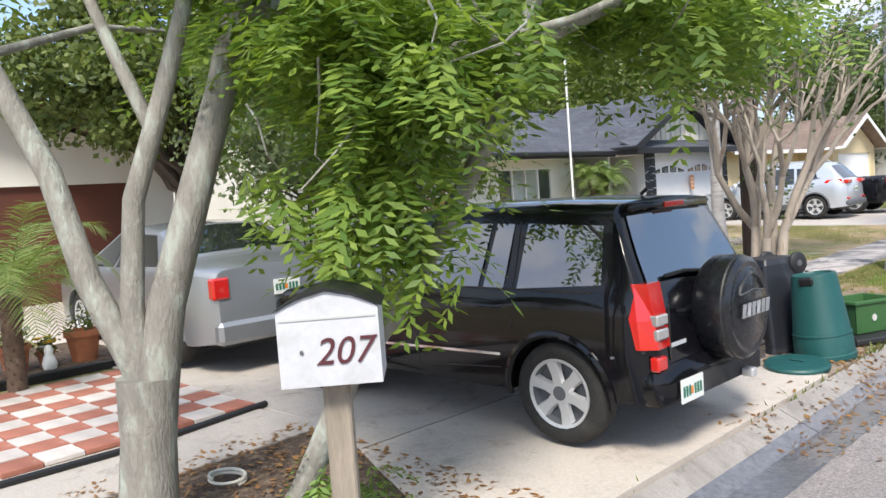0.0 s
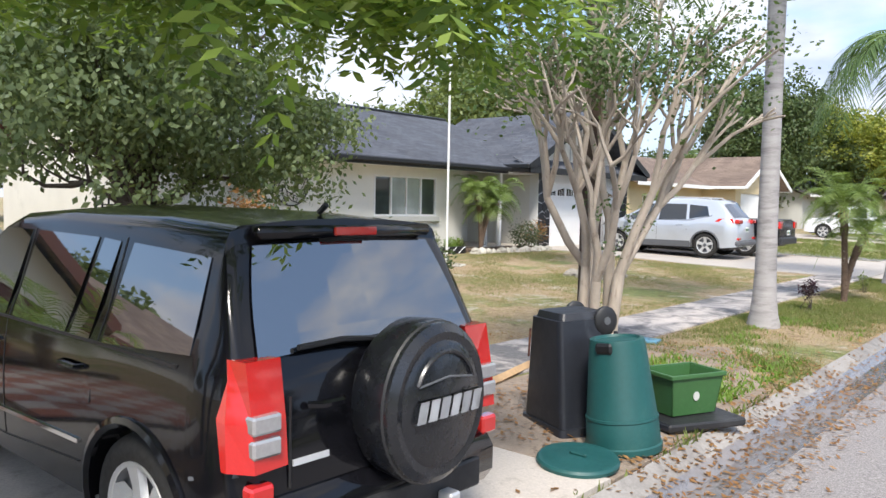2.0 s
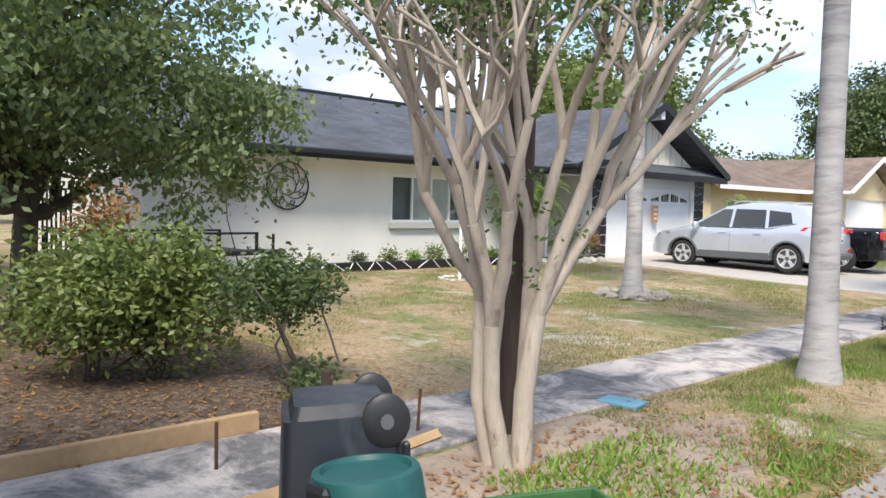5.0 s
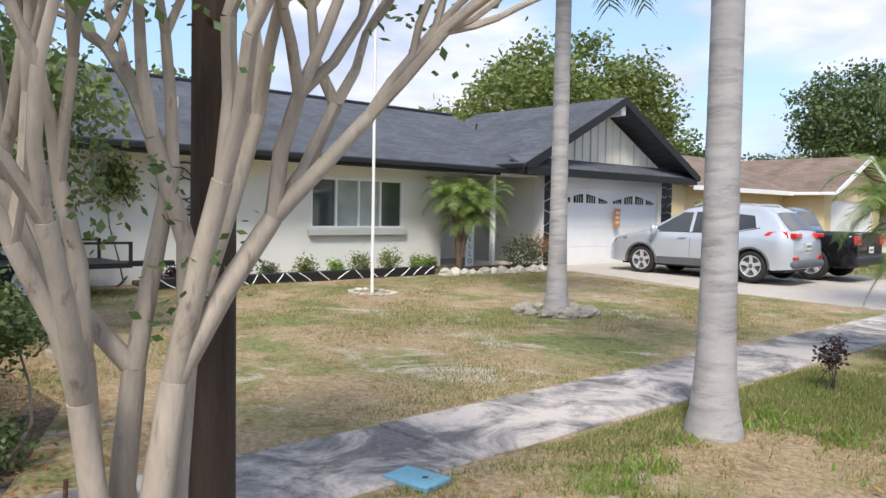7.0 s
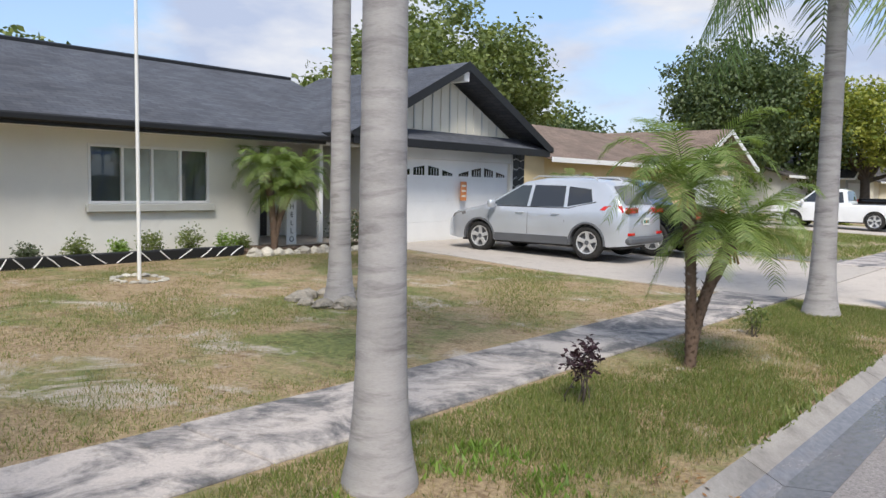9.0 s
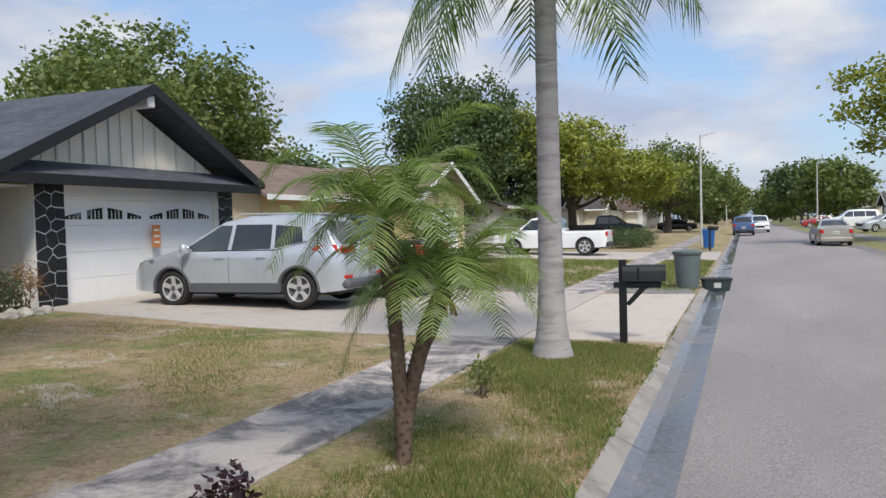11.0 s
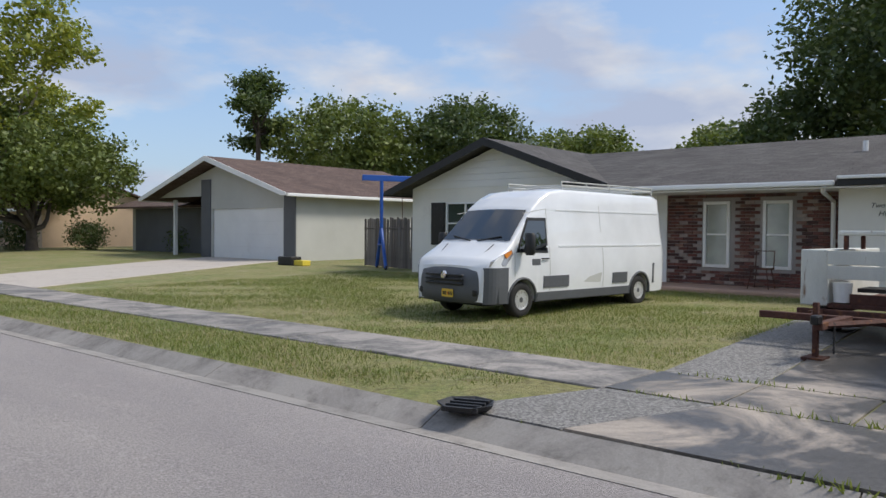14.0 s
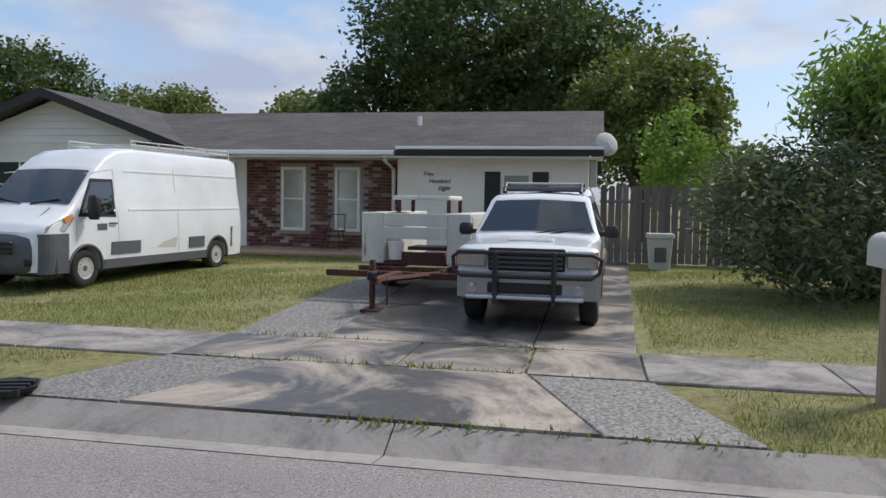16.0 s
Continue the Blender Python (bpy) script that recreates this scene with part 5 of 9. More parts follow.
def wheel(parent, x, y, r, w, s, spokes, rim=M_ALLOY, rim_k=0.66, kind="alloy"):
    """A wheel: tyre with rounded shoulders, rim and spokes, facing s."""
    f = y + s * w / 2
    hub = part("wheel", Geo().lathe([(0.0, f - s * 0.015), (0.05, f - s * 0.018), (0.06, f - s * 0.04), (0.06, y - s * w / 2)], 14, (x, 0, r), "y", False), M_GREYPLASTIC, parent, smooth=40)
    ri = r * rim_k
    t = Geo().lathe([(ri, f - s * 0.02), (ri + 0.02, f - s * 0.004), (r - 0.05, f), (r - 0.015, f - s * 0.02), (r, f - s * 0.06), (r, y - s * (w / 2 - 0.06)), (r - 0.015, y - s * (w / 2 - 0.02)), (ri, y - s * w / 2)], 30, (x, 0, r), "y", False)
    part("tyre", t, M_TYRE, hub, smooth=40)
    d = Geo().lathe([(ri + 0.004, f - s * 0.012), (ri - 0.02, f - s * 0.02), (ri - 0.035, f - s * 0.07), (0.05, f - s * 0.085), (0.0, f - s * 0.085)], 28, (x, 0, r), "y", False)
    part("rim", d, rim if kind == "steel" else M_GREYPLASTIC, hub, smooth=40)
    part("rim_lip", Geo().lathe([(ri + 0.006, f - s * 0.014), (ri + 0.004, f - s * 0.006), (ri - 0.016, f - s * 0.012), (ri - 0.02, f - s * 0.03)], 28, (x, 0, r), "y", False), rim, hub, smooth=40)
    for k in range(spokes):
        a = 2 * math.pi * k / spokes + 0.3
        g = Geo()
        c, sn = math.cos(a), math.sin(a)
        ring = []
        for rad, wd, dep in ((0.035, 0.05, 0.02), (ri * 0.55, ri * 0.17, 0.026), (ri - 0.012, ri * 0.24, 0.016)):
            ring.append([(x + c * rad + sn * u, yy, r + sn * rad - c * u) for u, yy in ((-wd, f - s * (dep + 0.035)), (-wd * 0.75, f - s * dep), (wd * 0.75, f - s * dep), (wd, f - s * (dep + 0.035)))])
        g.loft(ring)
        part("spoke", g, rim, hub, smooth=30)
    return hub


def car_base(name, m, label, category, c, paint_mat, wheel_w=0.22, spokes=5, rim=M_ALLOY, flare=None, sill=None, kind="alloy", rim_k=0.66):
    t = thing(name, m, label, category)
    body = part("body", c.body(), paint_mat, t, smooth=38)
    ub = Geo().box(c.rear + 0.25, -c.hw + 0.3, c.clear - 0.06, c.front - 0.25, c.hw - 0.3, c.r + c.arch + 0.01, 0.03)
    part("underbody", ub, M_PLASTIC, t)
    for ax in (-c.wb / 2, c.wb / 2):
        for s in (1, -1):
            wheel(t, ax, s * (c.hw - wheel_w / 2 - 0.02), c.r, wheel_w, s, spokes, rim, rim_k, kind)
            pts = [(ax + (c.arch + 0.012) * math.cos(q), s * (c.y(ax, c.r + c.arch * math.sin(q)) - 0.004), c.r + (c.arch + 0.012) * math.sin(q)) for q in np.linspace(-0.12, math.pi + 0.12, 17)]
            part("wheel_arch", Geo().tube(pts, 0.028 if flare else 0.014, 6), flare or paint_mat, t, smooth=50)
    if sill:
        for s in (1, -1):
            x0, x1 = -c.wb / 2 + c.arch + 0.04, c.wb / 2 - c.arch - 0.04
            part("sill", c.side_panel([(x0, c.clear), (x1, c.clear), (x1, c.clear + 0.17), (x0, c.clear + 0.17)], s, 0.014, 0.02), sill, t)
    return t, body


def mirror(t, c, x, z, mat):
    for s in (1, -1):
        y = c.y(x, z)
        g = Geo().box(x - 0.05, min(s * (y + 0.06), s * (y + 0.25)), z - 0.02, x + 0.09, max(s * (y + 0.06), s * (y + 0.25)), z + 0.15, 0.04)
        mi = part("mirror", g, mat, t, smooth=40)
        part("stalk", Geo().box(x - 0.02, min(s * (y - 0.03), s * (y + 0.08)), z + 0.0, x + 0.05, max(s * (y - 0.03), s * (y + 0.08)), z + 0.06, 0.015), mat, mi)


def handles(t, c, xs, z, mat):
    for x in xs:
        for s in (1, -1):
            y = c.y(x, z)
            part("door_handle", Geo().tube([(x - 0.1, s * (y - 0.005), z), (x - 0.08, s * (y + 0.03), z), (x + 0.08, s * (y + 0.03), z), (x + 0.1, s * (y - 0.005), z)], 0.014, 6), mat, t, smooth=50)


def plate(t, x, y, z, s, mat, name="number_plate", w=0.305, h=0.152, ink=None):
    """A number plate facing s along x, its writing as plain bars."""
    p = part(name, Geo().box(x - 0.004, y - w / 2, z - h / 2, x + 0.004, y + w / 2, z + h / 2, 0.002), mat, t)
    for k in range(6):
        if k == 3:
            part("emblem", Geo().box(min(x + s * 0.004, x + s * 0.006), y + 0.01 - 0.018, z - 0.03, max(x + s * 0.004, x + s * 0.006), y + 0.01 + 0.018, z + 0.02), M_AMBER, p)
        yy = y - w * 0.4 + (k + (1 if k > 2 else 0)) * w * 0.125 + 0.012
        part("character_bar", Geo().box(min(x + s * 0.004, x + s * 0.0065), yy - 0.013, z - 0.038, max(x + s * 0.004, x + s * 0.0065), yy + 0.013, z + 0.03), ink or M_INK_GREEN, p)
    return p


M_INK_GREEN = surface("plate_ink", (0.03, 0.16, 0.1), 0.5, var=0.1)
M_PLATE = surface("plate_white", (0.75, 0.76, 0.72), 0.4, var=0.05)
M_PLATE_Y = surface("plate_yellow", (0.7, 0.45, 0.05), 0.4, var=0.05)
M_COVER = surface("vinyl_cover", (0.012, 0.013, 0.016), 0.28, var=0.2, fine=40, bump=0.08, coat=0.3)
M_SILVERINK = surface("silver_print", (0.55, 0.56, 0.58), 0.45, var=0.1)


def black_suv():
    top = [(-2.01, 0.62), (-1.99, 1.0), (-1.92, 1.12), (-1.73, 1.56), (-1.72, 1.635), (-1.2, 1.665), (-0.3, 1.675), (0.25, 1.64), (0.42, 1.58), (1.12, 1.12), (1.3, 1.06), (1.9, 0.97), (2.12, 0.86), (2.2, 0.6)]
    c = Car(2.64, 0.36, 0.9, -2.01, 2.2, top, 1.06, 0.2, 0.34, 1.14, 0.26)
    t, body = car_base("suv", pose(-4.2, 5.81, 0.14, 0, 0, 179) @ Matrix.Diagonal((0.97, 0.83, 0.915, 1)), "glossy black SUV with a covered spare wheel on its tailgate", "car", c, M_BLACKPAINT, 0.22, 6, M_ALLOY, M_BLACKPAINT)
    for s in (1, -1):
        part("window", c.side_panel([(0.98, 1.1), (0.05, 1.09), (0.03, 1.55), (0.36, 1.55)], s), M_FILMGLASS, t)
        part("window", c.side_panel([(-0.04, 1.09), (-0.66, 1.08), (-0.72, 1.54), (-0.05, 1.55)], s), M_FILMGLASS, t)
        part("window", c.side_panel([(-0.71, 1.08), (-0.9, 1.08), (-0.93, 1.53), (-0.77, 1.54)], s), M_FILMGLASS, t)
        part("window", c.side_panel([(-1.02, 1.08), (-1.69, 1.12), (-1.66, 1.5), (-1.05, 1.53)], s), M_FILMGLASS, t)
        part("window_trim", c.side_line([(1.02, 1.085), (-1.63, 1.07)], s, 0.014, 0.008), M_PLASTIC, t)
        for pts in ([(0.0, 0.45), (0.0, 1.07), (0.0, 1.56)], [(-0.96, 0.8), (-0.98, 1.07), (-0.98, 1.55)], [(1.0, 0.46), (1.02, 0.9), (0.98, 1.08)], [(0.02, 0.44), (0.95, 0.45)], [(-0.85, 0.5), (0.0, 0.44)]):
            part("door_seam", c.side_line(pts, s, 0.007, 0.0035), M_PLASTIC, t)
        part("trim_strip", c.side_line([(-0.86, 0.6), (0.9, 0.56)], s, 0.02, 0.012), M_CHROME, t, "thin chrome trim strip")
        part("bumper_line", c.side_line([(-1.76, 0.66), (-1.95, 0.7)], s, 0.015, 0.006), M_GREYPLASTIC, t)
        # tail light
        tl = part("tail_light", Geo().loft([[(-2.025 + 0.05 * k, s * 0.62, z), (-2.04 + 0.06 * k, s * 0.8, z), (-1.95 + 0.06 * k, s * (c.y(-1.89, z) + 0.008), z), (-1.92 + 0.13 * k, s * (c.y(-1.89, z) + 0.01), z), (-1.87 + 0.05 * k, s * 0.7, z)] for k, z in ((0.0, 0.72), (0.3, 0.9), (1.0, 1.13))]), M_REDLIGHT, t, "red and clear tail light")
        for z0 in (0.775, 0.865):
            part("lens", Geo().box(-2.045, min(s * 0.665, s * 0.81), z0, -1.89, max(s * 0.665, s * 0.81), z0 + 0.07, 0.01), M_CLEARLIGHT, tl)
        part("reflector", Geo().box(-2.045, min(s * 0.7, s * 0.82), 0.58, -1.98, max(s * 0.7, s * 0.82), 0.67, 0.012), M_REDLIGHT, t)
        part("headlight", Geo().box(1.95, min(s * 0.52, s * 0.82), 0.68, 2.15, max(s * 0.52, s * 0.82), 0.86, 0.04), M_CLEARLIGHT, t)
    part("windshield", c.top_panel(1.08, 0.46, 0.96, 0.9), M_FILMGLASS, t)
    part("rear_window", c.top_panel(-1.925, -1.735, 0.98, 0.92, 0.012), M_FILMGLASS, t, "dark tinted rear window")
    part("spoiler", Geo().box(-1.79, -0.58, 1.575, -1.66, 0.58, 1.63, 0.025), M_BLACKPAINT, t, smooth=40)
    part("brake_light", Geo().box(-1.802, -0.14, 1.585, -1.785, 0.14, 1.622, 0.005), M_REDLIGHT, t)
    part("bumper", Geo().box(-2.07, -0.82, 0.34, -1.84, 0.82, 0.6, 0.07), M_BLACKPAINT, t, smooth=40)
    part("bumper_step", Geo().box(-2.085, -0.62, 0.36, -2.05, 0.62, 0.5, 0.01), M_PLASTIC, t)
    plate(t, -2.095, 0.5, 0.43, -1, M_PLATE)
    part("tow_hitch", Geo().box(-2.17, -0.34, 0.36, -2.09, -0.26, 0.42, 0.01), M_ALLOY, t)
    part("wiper", Geo().tube([(-1.95, -0.05, 1.13), (-1.96, 0.25, 1.16), (-1.95, 0.5, 1.15)], 0.013, 6), M_PLASTIC, t)
    part("door_handle", Geo().tube([(-2.01, 0.3, 0.93), (-2.05, 0.34, 0.93), (-2.05, 0.46, 0.93), (-2.01, 0.5, 0.93)], 0.016, 6), M_BLACKPAINT, t)
    part("model_badge", Geo().box(-2.014, 0.38, 0.7, -2.006, 0.58, 0.725), M_SILVERINK, t)
    part("tailgate_seam", Geo().tube([(-2.015, 0.6, 0.62), (-2.015, 0.6, 0.98)], 0.006, 4), M_PLASTIC, t)
    # covered spare wheel, its centre a little off the middle of the tailgate
    sy, sz = -0.09, 0.88
    sp = part("spare_wheel", Geo().lathe([(0.0, -1.99), (0.32, -1.99), (0.35, -2.03), (0.36, -2.16), (0.345, -2.215), (0.31, -2.24), (0.275, -2.235), (0.25, -2.25), (0.0, -2.272)], 40, (0, sy, sz), "x", False), M_COVER, t, "black vinyl spare wheel cover", 35)
    part("cover_ridge", Geo().tube([(-2.252, sy + 0.21 * math.cos(a), sz + 0.02 + 0.21 * math.sin(a)) for a in np.linspace(0.4, math.pi - 0.4, 12)], 0.012, 6), M_COVER, sp, smooth=50)
    part("cover_fold", Geo().tube([(-2.258, sy + 0.19, sz + 0.1), (-2.268, sy, sz + 0.125), (-2.258, sy - 0.19, sz + 0.1)], 0.005, 6), M_GREYPLASTIC, sp)
    part("cover_seam", Geo().lathe([(0.345, -2.205), (0.356, -2.19), (0.35, -2.18)], 40, (0, sy, sz), "x", False), M_PLASTIC, sp, smooth=40)
    for k in range(6):
        y = sy + 0.19 - k * 0.076
        lean = 0.012
        part("emblem_bar", Geo().loft([[(x, y - 0.03 - e, z), (x, y + 0.03 - e, z)] for x, z, e in ((-2.26, sz - 0.045, -lean), (-2.282, sz - 0.045, -lean), (-2.282, sz + 0.045, lean), (-2.26, sz + 0.045, lean))]), M_SILVERINK, sp)
    mirror(t, c, 0.86, 1.1, M_BLACKPAINT)
    handles(t, c, (0.2, -0.78), 0.95, M_BLACKPAINT)
    part("antenna", Geo().tube([(-1.55, 0.0, 1.68), (-1.6, 0.0, 1.72)], 0.015, 6), M_PLASTIC, t)
    return t


def silver_crossover():
    top = [(-2.22, 0.6), (-2.2, 0.95), (-2.1, 1.1), (-1.72, 1.52), (-1.6, 1.6), (-0.9, 1.66), (-0.2, 1.66), (0.3, 1.58), (1.2, 1.08), (1.4, 1.02), (2.0, 0.9), (2.24, 0.72), (2.3, 0.5)]
    c = Car(2.69, 0.345, 0.92, -2.22, 2.3, top, 1.0, 0.24, 0.28, 1.13, 0.4)
    t, body = car_base("crossover_car", on_ground(-9.45, 24.6, 182, 0.02) @ Matrix.Scale(1.05, 4), "silver crossover parked nose-in before a white garage", "car", c, M_SILVERPAINT, 0.22, 5, M_ALLOY, M_GREYPLASTIC, M_GREYPLASTIC)
    for s in (1, -1):
        part("window", c.side_panel([(1.08, 1.06), (0.12, 1.05), (0.1, 1.5), (0.34, 1.5)], s), M_CARGLASS_L, t)
        part("window", c.side_panel([(0.04, 1.05), (-0.78, 1.06), (-0.74, 1.5), (0.02, 1.51)], s), M_CARGLASS, t)
        part("window", c.side_panel([(-0.86, 1.07), (-1.42, 1.18), (-1.34, 1.44), (-0.82, 1.49)], s), M_CARGLASS, t)
        part("window_trim", c.side_line([(1.12, 1.04), (-0.9, 1.04), (-1.5, 1.18)], s, 0.02, 0.008), M_PLASTIC, t)
        for pts in ([(0.08, 0.42), (0.08, 1.03)], [(-0.82, 0.75), (-0.8, 1.04)], [(1.05, 0.45), (1.1, 0.8), (1.0, 1.05)]):
            part("door_seam", c.side_line(pts, s, 0.008, 0.0035), M_GREYPLASTIC, t)
        part("tail_light", c.side_panel([(-2.12, 0.98), (-1.62, 1.02), (-1.7, 1.1), (-2.06, 1.12)], s, 0.02, 0.06), M_REDLIGHT, t)
        part("tail_light_wrap", Geo().box(-2.25, min(s * 0.42, s * 0.8), 0.97, -2.12, max(s * 0.42, s * 0.8), 1.08, 0.02), M_REDLIGHT, t)
        part("reflector", Geo().box(-2.25, min(s * 0.55, s * 0.78), 0.52, -2.15, max(s * 0.55, s * 0.78), 0.58, 0.01), M_REDLIGHT, t)
        part("headlight", c.side_panel([(2.12, 0.74), (1.72, 0.84), (1.74, 0.9), (2.06, 0.84)], s, 0.012, 0.05), M_CLEARLIGHT, t)
        part("roof_rail", Geo().tube([(-1.4, s * 0.58, 1.63), (-1.3, s * 0.58, 1.69), (0.0, s * 0.58, 1.7), (0.15, s * 0.58, 1.64)], 0.015, 6), M_ALLOY, t)
    part("windshield", c.top_panel(1.16, 0.34, 0.96, 0.9), M_CARGLASS_L, t)
    part("rear_window", c.top_panel(-2.08, -1.74, 0.92, 0.86, 0.012), M_CARGLASS, t)
    part("bumper", Geo().box(-2.29, -0.8, 0.34, -2.1, 0.8, 0.5, 0.05), M_GREYPLASTIC, t)
    plate(t, -2.235, 0.0, 0.8, -1, M_PLATE)
    mirror(t, c, 0.92, 1.02, M_SILVERPAINT)
    handles(t, c, (0.28, -0.6), 0.92, M_SILVERPAINT)
    return t


def plain_car(name, m, label, paint_mat, shape="sedan", category="car", scale=1.0, tail=M_REDLIGHT):
    """A car seen from some way off, with its own glass, lights and wheels."""
    if shape == "sedan":
        top = [(-2.3, 0.55), (-2.28, 0.98), (-1.7, 1.05), (-1.55, 1.08), (-0.85, 1.4), (-0.2, 1.45), (0.3, 1.42), (1.15, 1.0), (2.0, 0.84), (2.25, 0.7), (2.3, 0.45)]
        c = Car(2.75, 0.33, 0.9, -2.3, 2.3, top, 0.98, 0.26, 0.24, 1.12, 0.4)
        wins = [[(0.95, 1.0), (0.05, 1.0), (0.05, 1.36), (0.3, 1.36)], [(-0.03, 1.0), (-1.2, 1.02), (-0.8, 1.34), (-0.03, 1.37)]]
        ws, rw = (1.1, 0.36), (-1.48, -0.9)
    elif shape == "suv":
        top = [(-2.3, 0.6), (-2.28, 1.1), (-2.2, 1.2), (-1.95, 1.66), (-1.8, 1.74), (-0.8, 1.78), (0.1, 1.76), (0.4, 1.7), (1.1, 1.16), (2.0, 1.02), (2.2, 0.85), (2.28, 0.5)]
        c = Car(2.75, 0.37, 0.94, -2.3, 2.28, top, 1.12, 0.2, 0.3, 1.12, 0.3)
        wins = [[(0.95, 1.16), (0.08, 1.15), (0.05, 1.62), (0.42, 1.62)], [(0.0, 1.15), (-0.9, 1.15), (-0.88, 1.63), (0.0, 1.64)], [(-0.98, 1.15), (-1.8, 1.16), (-1.72, 1.6), (-0.95, 1.63)]]
        ws, rw = (1.06, 0.44), (-2.18, -1.97)
    else:
        top = [(-2.75, 0.6), (-2.73, 1.12), (-2.65, 1.14), (-0.72, 1.14), (-0.62, 1.2), (-0.5, 1.72), (-0.3, 1.82), (0.5, 1.84), (0.85, 1.76), (1.5, 1.24), (2.5, 1.1), (2.72, 0.95), (2.78, 0.55)]
        c = Car(3.45, 0.41, 0.98, -2.75, 2.78, top, 1.16, 0.2, 0.36, 1.12, 0.3)
        wins = [[(1.35, 1.22), (0.5, 1.21), (0.48, 1.7), (0.82, 1.69)], [(0.42, 1.21), (-0.45, 1.21), (-0.36, 1.7), (0.4, 1.71)]]
        ws, rw = (1.46, 0.9), (-0.6, -0.5)
    t, body = car_base(name, m @ Matrix.Scale(scale, 4), label, category, c, paint_mat, 0.22, 5)
    for s in (1, -1):
        for w in wins:
            part("window", c.side_panel(w, s), M_CARGLASS, t)
        z = c.belt - 0.12
        part("tail_light", Geo().box(c.rear - 0.015, min(s * 0.62, s * (c.hw - 0.1)), z - 0.16, c.rear + 0.1, max(s * 0.62, s * (c.hw - 0.1)), z + 0.05, 0.02), tail, t)
        part("headlight", Geo().box(c.front - 0.22, min(s * 0.5, s * (c.hw - 0.12)), 0.66, c.front - 0.02, max(s * 0.5, s * (c.hw - 0.12)), 0.8, 0.03), M_CLEARLIGHT, t)
    part("windshield", c.top_panel(*ws, 0.95, 0.9), M_CARGLASS_L, t)
    part("rear_window", c.top_panel(*rw, 0.93, 0.88, 0.01), M_CARGLASS, t)
    part("grille", Geo().box(c.front - 0.06, -0.45, 0.5, c.front + 0.01, 0.45, 0.72, 0.02), M_PLASTIC, t)
    part("bumper", Geo().box(c.rear - 0.05, -c.hw + 0.12, c.clear + 0.02, c.rear + 0.15, c.hw - 0.12, c.clear + 0.24, 0.04), paint_mat if shape == "sedan" else M_PLASTIC, t)
    plate(t, c.rear - 0.02, 0, 0.75, -1, M_PLATE)
    if shape == "pickup":
        part("bed_well", Geo().box(-2.62, -0.82, 1.12, -0.8, 0.82, 1.169, 0.01), M_PLASTIC, t)
    mirror(t, c, ws[0] - 0.2, c.belt + 0.02, paint_mat)
    return t


